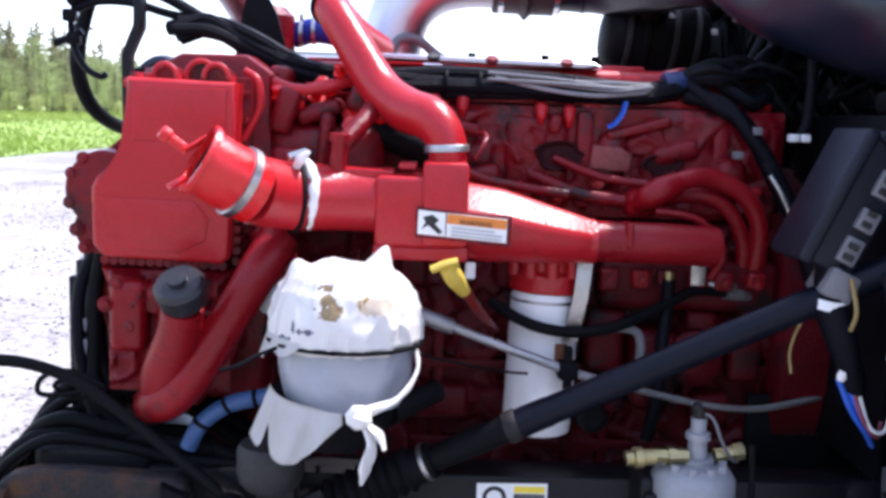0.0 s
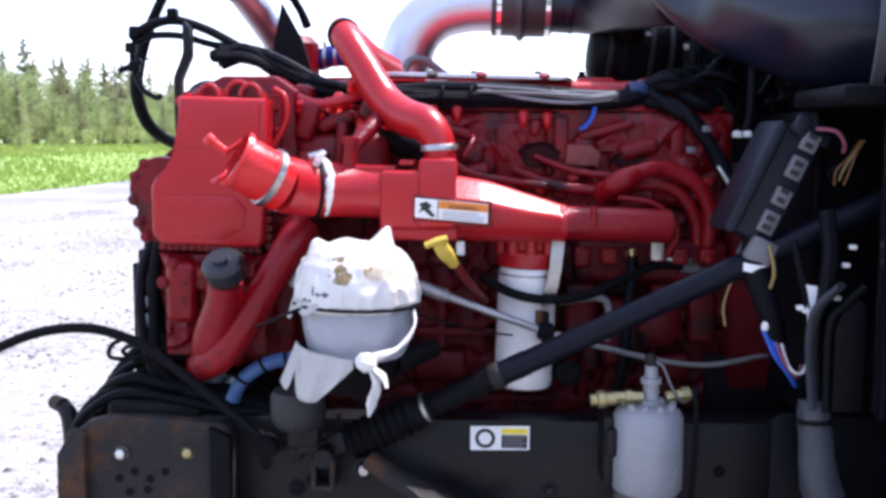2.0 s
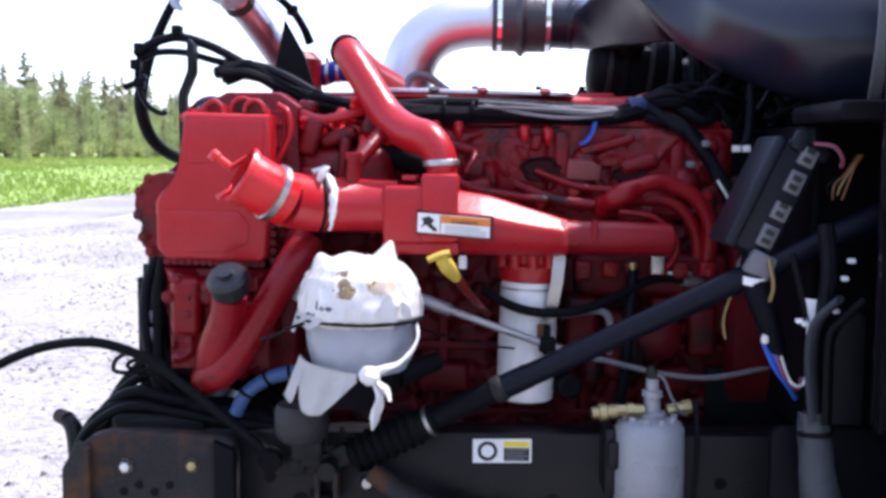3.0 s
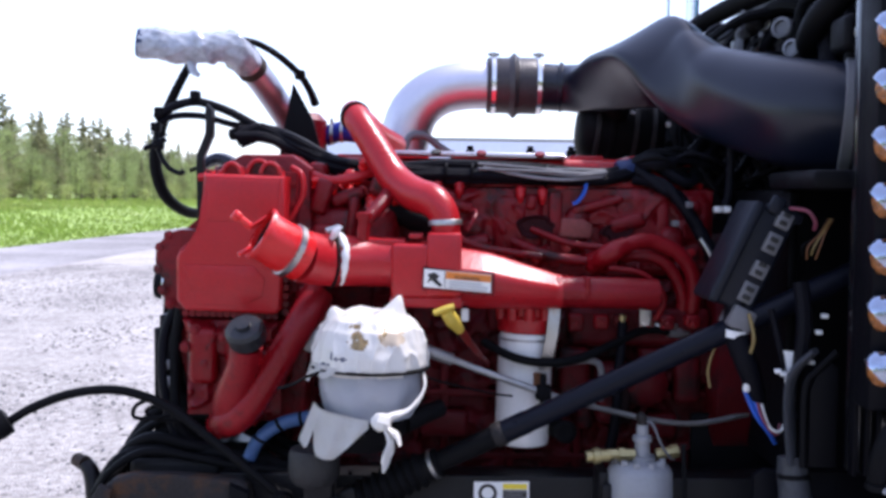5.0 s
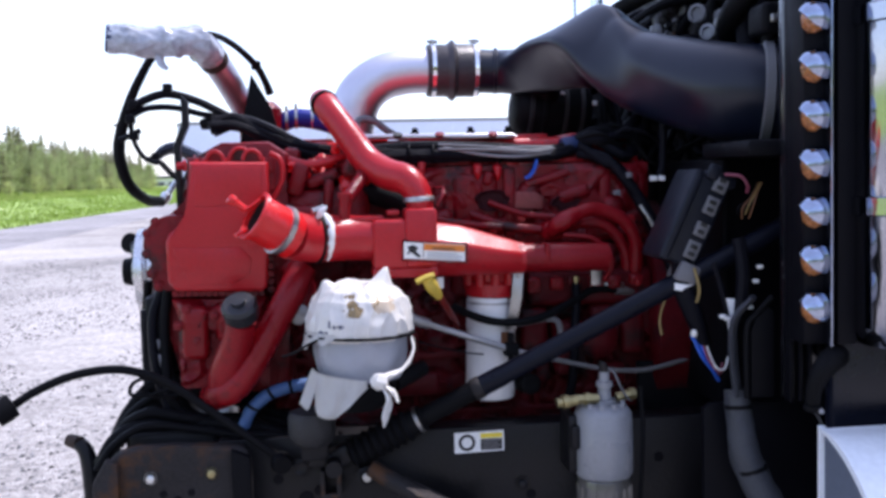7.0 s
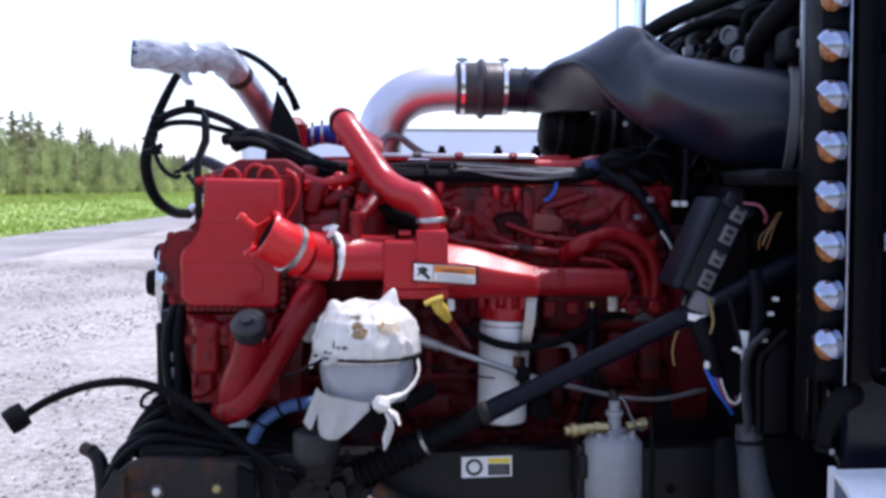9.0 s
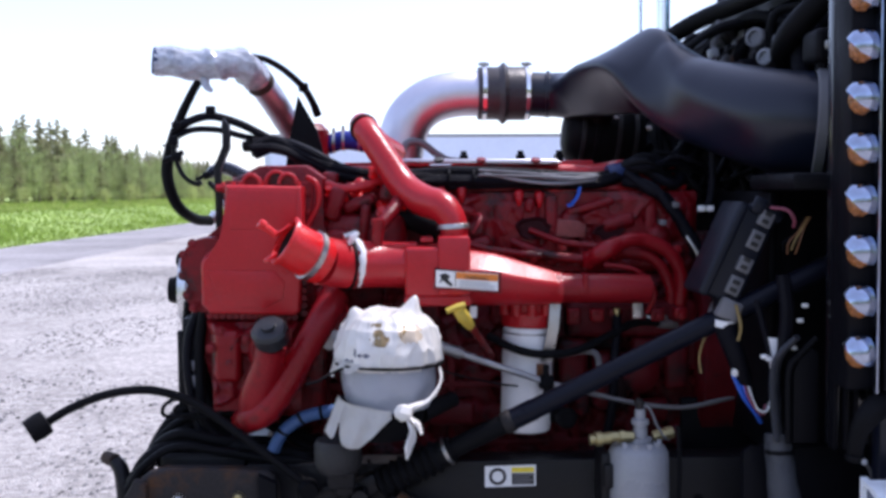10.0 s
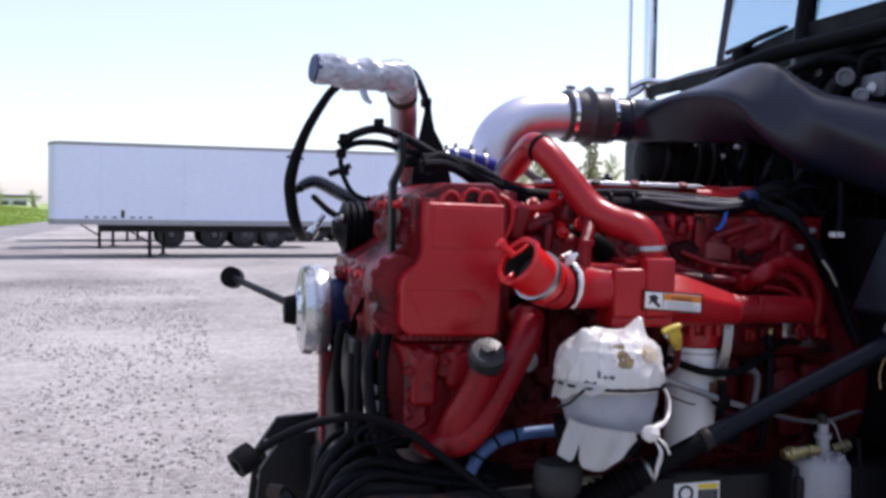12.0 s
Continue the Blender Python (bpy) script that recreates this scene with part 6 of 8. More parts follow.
def separator():
    t = thing("water_separator", (0.398, 1.285, 0.78), "milky white fuel water separator with brass fittings", "fuel filter")
    bm = B()
    lathe(bm, [(0.052, 0.0), (0.060, 0.004), (0.0645, 0.012), (0.0655, 0.06), (0.0640, 0.145), (0.056, 0.158), (0.046, 0.162), (0.040, 0.166)], (0.398, 1.285, 0.915), (0, 0, 1), 36)
    body = part("body", bm, NYLON, t)
    bm = B()
    for k in range(10):
        a = 2 * math.pi * k / 10
        box(bm, 0.398 + 0.044 * math.cos(a) - 0.006, 0.398 + 0.044 * math.cos(a) + 0.006, 1.285 + 0.044 * math.sin(a) - 0.006, 1.285 + 0.044 * math.sin(a) + 0.006, 1.07, 1.086, 0.002)
    part("top_rib", bm, NYLON, body)
    bm = B()
    lathe(bm, [(0.048, 0.0), (0.056, 0.01), (0.060, 0.135), (0.058, 0.14)], (0.398, 1.285, 0.776), (0, 0, 1), 32)
    bowl = part("bowl", bm, BOWL, t, "dark smoked sediment bowl")
    for k in range(18):
        a = 2 * math.pi * k / 18
        bm = B()
        box(bm, 0.398 + 0.060 * math.cos(a) - 0.002, 0.398 + 0.060 * math.cos(a) + 0.002, 1.285 + 0.060 * math.sin(a) - 0.002, 1.285 + 0.060 * math.sin(a) + 0.002, 0.79, 0.90)
        part("grip_rib", bm, BOWL, bowl)
    bm = B()
    lathe(bm, [(0.026, 0), (0.026, 0.012), (0.016, 0.014), (0.014, 0.04), (0.019, 0.042), (0.019, 0.052), (0.012, 0.054), (0.012, 0.075)], (0.402, 1.285, 1.078), (0, 0, 1), 18)
    part("sensor_stem", bm, NYLON, t)
    bm = B()
    tube(bm, [(0.402, 1.285, 1.150), (0.400, 1.285, 1.166), (0.392, 1.285, 1.172)], [0.010, 0.010, 0.007], seg=10)
    part("sensor_plug", bm, RUSTY, t)
    bm = B()
    lathe(bm, [(0.012, 0), (0.012, 0.02), (0.015, 0.02), (0.015, 0.032), (0.011, 0.032), (0.011, 0.055)], (0.385, 1.275, 1.095), (-1, -0.05, 0.03), 6)
    lathe(bm, [(0.013, 0), (0.013, 0.018), (0.017, 0.020), (0.017, 0.032), (0.012, 0.034), (0.012, 0.046)], (0.335, 1.272, 1.094), (-1, -0.05, -0.08), 12)
    part("inlet_fitting", bm, BRASS, t, "dull brass inlet fitting")
    bm = B()
    lathe(bm, [(0.011, 0), (0.011, 0.03), (0.014, 0.03), (0.014, 0.045)], (0.43, 1.29, 1.092), (1, 0.1, 0.15), 8)
    part("outlet_fitting", bm, BRASS, t, "dull brass outlet fitting")
    bm = B()
    box(bm, 0.315, 0.335, 1.27, 1.359, 0.93, 1.06, 0.006)
    box(bm, 0.318, 0.34, 1.255, 1.275, 0.985, 1.04, 0.008)
    part("bracket", bm, FRAME, t)
    bm = B()
    tube(bm, [(0.402, 1.285, 1.16), (0.42, 1.275, 1.155), (0.435, 1.27, 1.12), (0.455, 1.28, 1.09), (0.47, 1.30, 1.08)], 0.0025, seg=6)
    part("sensor_wire", bm, GREY_PLASTIC, t)
    bm = B()
    tube(bm, [(0.478, 1.26, 1.12), (0.480, 1.255, 1.03), (0.474, 1.25, 0.93), (0.465, 1.25, 0.80)], 0.005, seg=8)
    part("drain_wire", bm, RUBBER, t)


def fuse_box():
    t = thing("fuse_box", (0.60, 1.26, 1.38), "dark grey fuse box with rows of grey connectors, hanging loose", "fuse box")
    ang = Euler((0, radians(25), 0))
    piv = (0.597, 1.25, 1.495)
    bm = B()
    box(bm, 0.556, 0.642, 1.225, 1.335, 1.385, 1.588, 0.010, 3, ang, piv)
    part("housing", bm, FUSE_LID, t)
    bm = B()
    box(bm, 0.550, 0.572, 1.208, 1.340, 1.380, 1.590, 0.008, 3, ang, piv)
    part("lid", bm, FUSE_LID, t)
    bm = B()
    box(bm, 0.578, 0.606, 1.215, 1.23, 1.580, 1.615, 0.006, 2, ang, piv)
    box(bm, 0.590, 0.650, 1.222, 1.29, 1.580, 1.604, 0.006, 2, ang, piv)
    part("hinge_block", bm, FUSE_LID, t)
    for k in range(4):
        z = 1.405 + 0.052 * k
        bm = B()
        box(bm, 0.602, 0.632, 1.220 - 0.003 * (k % 2), 1.232, z, z + 0.040 - 0.008 * (k % 2), 0.003, 2, ang, piv)
        plug = part("connector", bm, GREY_PLASTIC, t)
        for dz in (0.006, 0.023):
            bm = B()
            box(bm, 0.609, 0.624, 1.2145, 1.2215, z + dz, z + dz + 0.009, 0.001, 1, ang, piv)
            part("slot", bm, INK, plug)
    bm = B()
    box(bm, 0.604, 0.652, 1.212, 1.28, 1.352, 1.396, 0.006, 2, ang, piv)
    part("lower_cover", bm, GREY_PLASTIC, t)
    # loom falling from the box
    w = thing("fuse_box_loom", (0.60, 1.24, 1.14), "black wiring loom with coloured wires below the fuse box", "wiring")
    bm = B()
    tube(bm, [(0.575, 1.25, 1.40), (0.568, 1.235, 1.345), (0.585, 1.225, 1.29), (0.605, 1.225, 1.235), (0.62, 1.24, 1.19)], [0.026, 0.024, 0.022, 0.018, 0.012], seg=14)
    part("sleeve", bm, LOOM, w)
    bm = B()
    lathe(bm, [(0.0255, 0), (0.0265, 0.001), (0.0265, 0.014), (0.0255, 0.015)], (0.567, 1.236, 1.352), (-0.1, 0.1, -1), 18)
    part("tape", bm, WHITE_CAN, w, "white tape")
    for mat, pts, r in ((YELLOW_WIRE, [(0.585, 1.21, 1.385), (0.592, 1.20, 1.34), (0.588, 1.205, 1.31)], 0.0035),
                        (BLUE_WIRE, [(0.585, 1.225, 1.235), (0.605, 1.22, 1.19), (0.632, 1.225, 1.155), (0.65, 1.24, 1.13)], 0.005),
                        (BLUE_WIRE, [(0.592, 1.225, 1.235), (0.62, 1.215, 1.18), (0.645, 1.23, 1.15)], 0.004),
                        (PINK_WIRE, [(0.605, 1.22, 1.22), (0.618, 1.21, 1.18), (0.645, 1.22, 1.15), (0.655, 1.23, 1.17)], 0.0035),
                        (WHITE_CAN, [(0.612, 1.22, 1.22), (0.628, 1.21, 1.17), (0.65, 1.21, 1.16), (0.664, 1.22, 1.185)], 0.003),
                        (YELLOW_WIRE, [(0.553, 1.235, 1.34), (0.530, 1.24, 1.315), (0.520, 1.25, 1.27), (0.524, 1.25, 1.235)], 0.0022)):
        bm = B()
        tube(bm, pts, r, seg=8)
        part("wire", bm, mat, w)
    bm = B()
    for x in (0.585, 0.598):
        lathe(bm, [(0.006, 0), (0.008, 0.006), (0.006, 0.016)], (x, 1.218, 1.235), (0.1, -0.3, 1), 10)
    part("splice", bm, WHITE_CAN, w)
    p = thing("pigtail", (0.69, 1.2, 1.45), "pink and orange loose wires beside the fuse box", "wiring")
    bm = B()
    tube(bm, [(0.660, 1.22, 1.585), (0.685, 1.195, 1.580), (0.698, 1.19, 1.560), (0.700, 1.20, 1.545)], 0.0036, seg=8)
    part("wire", bm, PINK_WIRE, p)
    for k in range(4):
        bm = B()
        tube(bm, [(0.735 - 0.004 * k, 1.20, 1.565), (0.715 - 0.006 * k, 1.18, 1.545 - 0.004 * k), (0.703 - 0.011 * k, 1.175, 1.515), (0.698 - 0.008 * k, 1.185, 1.490 + 0.008 * (k % 2))], 0.0019, seg=8)
        part("wire", bm, (BROWN_WIRE, YELLOW_WIRE, BROWN_WIRE, BLACK)[k], p)


def harness():
    h = thing("engine_harness", (0.0, 1.64, 1.62), "black wiring harness laid along the valve cover", "wiring")
    bundle(h, "cable", LOOM, [(-0.47, 1.60, 1.735), (-0.41, 1.61, 1.742), (-0.33, 1.60, 1.706), (-0.24, 1.60, 1.668), (-0.12, 1.605, 1.656), (0.02, 1.61, 1.656), (0.20, 1.61, 1.650), (0.36, 1.62, 1.648), (0.45, 1.66, 1.672)], 9, 0.011, 0.014, 3)
    bundle(h, "light_conduit", GREY_PLASTIC, [(0.08, 1.595, 1.668), (0.20, 1.588, 1.660), (0.30, 1.588, 1.655), (0.37, 1.61, 1.660)], 5, 0.0042, 0.010, 5)
    bm = B()
    tube(bm, [(0.09, 1.595, 1.668), (0.18, 1.582, 1.650), (0.27, 1.582, 1.642), (0.36, 1.60, 1.650)], 0.004, seg=8)
    part("light_conduit", bm, NYLON, h)
    bm = B()
    lathe(bm, [(0.022, 0), (0.024, 0.004), (0.024, 0.045), (0.02, 0.05)], (0.40, 1.645, 1.664), (0.95, 0.15, 0.15), 14)
    part("tape", bm, NAVY, h, "navy tape round the loom")
    bm = B()
    tube(bm, [(0.325, 1.60, 1.64), (0.318, 1.595, 1.612), (0.303, 1.592, 1.592), (0.292, 1.592, 1.588)], 0.006, seg=8, flat=0.6)
    part("blue_tie", bm, BLUE_WIRE, h)
    for k in range(5):
        bm = B()
        x = (-0.30, -0.12, 0.0, 0.06, 0.23)[k]
        z = (1.690, 1.656, 1.656, 1.655, 1.650)[k]
        lathe(bm, [(0.024, 0), (0.025, 0.001), (0.025, 0.005), (0.024, 0.006)], (x, 1.607, z), (1, 0, -0.1), 12)
        part("cable_tie", bm, BLACK, h)
    # rear tangle running up to the firewall and down the block
    r = thing("rear_looms", (0.6, 1.75, 1.45), "tangle of black looms between engine and firewall", "wiring")
    rng = random.Random(11)
    for k in range(7):
        bm = B()
        j = lambda s=0.03: (rng.random() - 0.5) * s
        tube(bm, [(0.43, 1.66 + j(), 1.672 + j(0.02)), (0.52, 1.68 + j(), 1.665 + j()), (0.60, 1.70 + j(0.08), 1.70 + j(0.06)), (0.655, 1.74 + j(0.1), 1.77 + j(0.08)), (0.70, 1.78 + j(0.1), 1.86 + j(0.1)), (0.80, 1.85 + j(0.1), 1.92 + j(0.1)), (0.93, 1.9 + j(), 1.93 + j())], 0.009 + 0.006 * rng.random(), seg=10)
        part("loom", bm, LOOM, r)
    for k in range(4):
        bm = B()
        j = lambda s=0.03: (rng.random() - 0.5) * s
        tube(bm, [(0.44, 1.64, 1.66 + j()), (0.50, 1.60 + j(), 1.63 + j()), (0.54, 1.58 + j(), 1.59 + j()), (0.58, 1.56 + j(), 1.52 + j()), (0.63, 1.55 + j(), 1.42 + j()), (0.66, 1.52 + j(), 1.30)], 0.008 + 0.005 * rng.random(), seg=10)
        part("loom", bm, LOOM, r)
    for k in range(9):
        bm = B()
        j = lambda s=0.06: (rng.random() - 0.5) * s
        tube(bm, [(0.43, 1.65 + j(0.02), 1.675 + j(0.02)), (0.49, 1.63 + j(), 1.690 + j(0.04)), (0.56, 1.64 + j(), 1.675 + j(0.08)), (0.63, 1.66 + j(0.1), 1.66 + j(0.12)), (0.70, 1.70 + j(0.1), 1.68 + j(0.2)), (0.80, 1.75 + j(0.2), 1.70 + j(0.2)), (0.92, 1.8 + j(0.2), 1.72 + j(0.2))], 0.005 + 0.008 * rng.random(), seg=8)
        part("loom", bm, (LOOM, RUBBER)[k % 2], r)
    bm = B()
    tube(bm, [(0.572, 1.545, 1.512), (0.590, 1.535, 1.482), (0.606, 1.53, 1.448)], 0.006, seg=10)
    part("steel_sleeve", bm, STEEL, r)
    for x, y, z, mat in ((0.548, 1.56, 1.588, GREY_PLASTIC), (0.52, 1.57, 1.545, GREY_PLASTIC), (0.612, 1.56, 1.578, WHITE_CAN), (0.632, 1.56, 1.578, WHITE_CAN)):
        bm = B()
        box(bm, x - 0.008, x + 0.008, y - 0.012, y + 0.01, z - 0.007, z + 0.007, 0.003)
        part("connector", bm, mat, r)
    bm = B()
    tube(bm, [(0.64, 1.60, 1.90), (0.645, 1.58, 1.75), (0.64, 1.57, 1.62), (0.63, 1.565, 1.585)], 0.010, seg=10)
    part("loom", bm, LOOM, r)


def front_hoses():
    # wrapped charge pipe on a bracket
    t = thing("wrapped_pipe", (-0.42, 1.95, 1.70), "steel pipe end wrapped in crumpled clear plastic", "pipe")
    bm = B()
    tube(bm, [(-0.395, 2.06, 1.74), (-0.422, 2.00, 1.80), (-0.438, 1.962, 1.832), (-0.462, 1.86, 1.884), (-0.484, 1.775, 1.922), (-0.494, 1.74, 1.936)], 0.035, seg=24)
    part("pipe", bm, ALLOY, t)
    bm = B()
    path = [(-0.484, 1.765, 1.924), (-0.500, 1.725, 1.944), (-0.535, 1.700, 1.952), (-0.58, 1.690, 1.949), (-0.63, 1.680, 1.948), (-0.68, 1.672, 1.953), (-0.715, 1.668, 1.956)]
    rings = tube(bm, path, [0.038, 0.039, 0.036, 0.036, 0.036, 0.037, 0.036], seg=36, steps=10, wobble=0.16)
    for k, ring in enumerate(rings):
        # film wound round in a loose spiral
        mid = sum((v.co for v in ring), Vector()) / len(ring)
        for q, v in enumerate(ring):
            wave = math.sin(2 * math.pi * q / len(ring) + k * 0.36 + 1.4 * noise.noise(mid * 9))
            v.co = mid + (v.co - mid) * (1 + 0.20 * max(0.0, wave) ** 4 * min(1.0, abs(mid.x + 0.71) * 9) - 0.05 * max(0.0, -wave))
    part("plastic_wrap", bm, WRAP, t, "crumpled clear stretch wrap", 70)
    bm = B()
    tube(bm, [(-0.60, 1.685, 1.92), (-0.595, 1.68, 1.893), (-0.58, 1.68, 1.880)], [0.012, 0.012, 0.006], seg=8, flat=0.5, wobble=0.4)
    part("wrap_tail", bm, WRAP, t)
    bm = B()
    lathe(bm, [(0.020, -0.004), (0.031, -0.004), (0.034, 0.0), (0.034, 0.010)], (-0.7185, 1.667, 1.9555), (0.95, 0.2, -0.1), 24)
    part("open_end", bm, NAVY, t, "dark open end of the pipe")
    bm = B()
    lathe(bm, [(0.0355, 0), (0.0385, 0.002), (0.0375, 0.012), (0.0385, 0.024), (0.0355, 0.027)], (-0.478, 1.800, 1.911), (-0.24, -0.84, 0.42), 24, wobble=0.06)
    part("band", bm, RUST_FILM, t, "dark brown band on the pipe")
    b = thing("pipe_bracket", (-0.37, 1.95, 1.69), "black sheet-metal bracket holding the pipe", "bracket")
    bm = B()
    prism(bm, [(-0.395, 1.89), (-0.345, 1.80), (-0.318, 1.70), (-0.43, 1.70), (-0.425, 1.745)], 1.90, 1.91, 0.002)
    part("plate", bm, BLACK, b)
    bm = B()
    box(bm, -0.43, -0.32, 1.90, 2.03, 1.69, 1.702, 0.003)
    part("foot", bm, BLACK, b)
    bm = B()
    tube(bm, [(-0.480, 1.72, 1.972), (-0.455, 1.77, 1.968), (-0.420, 1.85, 1.950), (-0.383, 1.935, 1.915), (-0.364, 1.985, 1.880), (-0.352, 2.01, 1.845)], [0.006, 0.008, 0.009, 0.010, 0.010, 0.012], seg=10)
    part("rubber_hose", bm, RUBBER, b)
    bm = B()
    box(bm, -0.396, -0.370, 1.925, 1.955, 1.903, 1.928, 0.005)
    part("hose_clip", bm, RUBBER, b)
    bh = thing("coolant_hose", (-0.28, 2.0, 1.75), "short blue silicone hose with clamps", "hose")
    bm = B()
    tube(bm, [(-0.325, 2.02, 1.762), (-0.28, 2.01, 1.774), (-0.22, 2.01, 1.766), (-0.17, 2.01, 1.75)], 0.027, seg=20)
    part("hose", bm, BLUE, bh)
    for x, z in ((-0.312, 1.767), (-0.285, 1.773), (-0.24, 1.770), (-0.20, 1.762)):
        bm = B()
        lathe(bm, [(0.0275, 0), (0.0295, 0.001), (0.0295, 0.008), (0.0275, 0.009)], (x, 2.012, z), (1, 0, 0), 20)
        box(bm, x, x + 0.008, 2.0, 2.015, z + 0.027, z + 0.042, 0.002)
        part("clamp", bm, STEEL, bh)
    bm = B()
    lathe(bm, [(0.05, 0), (0.06, 0.01), (0.06, 0.11), (0.04, 0.13)], (-0.38, 2.0, 1.69), (0, 0, 1), 20)
    part("water_outlet", bm, RED_GREASY_SHADED, bh)
    # loop of hose hanging at the front
    l = thing("looped_hose", (-0.6, 1.57, 1.55), "black rubber hose hanging in a loop", "hose")
    bm = B()
    tube(bm, [(-0.630, 1.84, 1.945), (-0.662, 1.86, 1.91), (-0.715, 1.88, 1.815), (-0.748, 1.89, 1.71), (-0.745, 1.90, 1.640), (-0.730, 1.94, 1.588), (-0.705, 2.02, 1.555), (-0.678, 2.09, 1.548)],
         [0.011, 0.011, 0.013, 0.016, 0.016, 0.0155, 0.015, 0.015], seg=14)
    part("hose", bm, RUBBER, l)
    bm = B()
    lathe(bm, [(0.013, -0.01), (0.016, 0), (0.016, 0.02), (0.009, 0.024), (0.009, 0.07)], (-0.672, 2.095, 1.552), (0.5, 0.2, 0.75), 12)
    part("plug", bm, BRIGHT_CAST, l, "bare metal plug")
    bm = B()
    lathe(bm, [(0.013, 0), (0.015, 0.003), (0.013, 0.012)], (-0.738, 1.888, 1.765), (0.1, 0, -1), 12)
    lathe(bm, [(0.003, 0), (0.003, 0.045)], (-0.76, 1.888, 1.758), (1, 0, -0.1), 6)
    part("hose_clip", bm, BLACK, l)
    h = thing("front_harness", (-0.55, 1.62, 1.65), "black looms and plugs over the front of the engine", "wiring")
    for pts, r in (([(-0.40, 1.63, 1.738), (-0.45, 1.63, 1.768), (-0.51, 1.63, 1.798), (-0.575, 1.625, 1.815), (-0.63, 1.62, 1.80), (-0.665, 1.62, 1.775)], 0.0105),
                   ([(-0.38, 1.64, 1.738), (-0.44, 1.64, 1.755), (-0.50, 1.635, 1.766), (-0.56, 1.63, 1.782), (-0.62, 1.625, 1.782), (-0.66, 1.62, 1.765)], 0.008),
                   ([(-0.655, 1.62, 1.775), (-0.662, 1.615, 1.74), (-0.655, 1.61, 1.70), (-0.635, 1.605, 1.665), (-0.607, 1.60, 1.650), (-0.595, 1.60, 1.655)], 0.006)):
        bm = B()
        tube(bm, pts, r, seg=10)
        part("loom", bm, LOOM, h)
    for x, y, z in ((-0.573, 1.618, 1.828), (-0.655, 1.615, 1.790), (-0.662, 1.61, 1.755), (-0.655, 1.61, 1.715)):
        bm = B()
        box(bm, x - 0.011, x + 0.011, y - 0.012, y + 0.012, z - 0.011, z + 0.011, 0.004)
        part("plug", bm, BLACK, h)
    bm = B()
    tube(bm, [(-0.690, 1.612, 1.706), (-0.665, 1.61, 1.716), (-0.640, 1.61, 1.728)], 0.007, seg=8)
    part("plug", bm, BLACK, h)
    bm = B()
    tube(bm, [(-0.50, 1.66, 1.742), (-0.47, 1.65, 1.745), (-0.43, 1.64, 1.740)], [0.014, 0.016, 0.012], seg=12)
    part("plug", bm, BLACK, h)
    k = thing("strap_bracket", (-0.545, 1.57, 1.50), "bent flat black steel strap holding the loom", "bracket")
    bm = B()
    prism(bm, [(-0.554, 1.50), (-0.542, 1.50), (-0.542, 1.685), (-0.520, 1.735), (-0.520, 1.790), (-0.532, 1.805), (-0.536, 1.79), (-0.533, 1.738), (-0.556, 1.69)], 1.555, 1.585, 0.002)
    part("strap", bm, FRAME, k)
    a = thing("fan_bracket_arm", (-0.60, 2.15, 1.63), "black steel arm at the front of the engine", "bracket")
    bm = B()
    tube(bm, [(-0.50, 2.16, 1.630), (-0.58, 2.165, 1.672), (-0.645, 2.17, 1.703), (-0.685, 2.17, 1.692), (-0.695, 2.17, 1.675)], [0.027, 0.027, 0.025, 0.022, 0.014], seg=8, flat=0.75)
    part("arm", bm, BLACK_GLOSS, a)
    bm = B()
    lathe(bm, [(0.012, 0), (0.012, 0.02), (0.006, 0.02), (0.006, 0.045)], (-0.69, 2.16, 1.685), (-0.8, 0, -0.3), 10)
    part("plug", bm, BLACK, a)


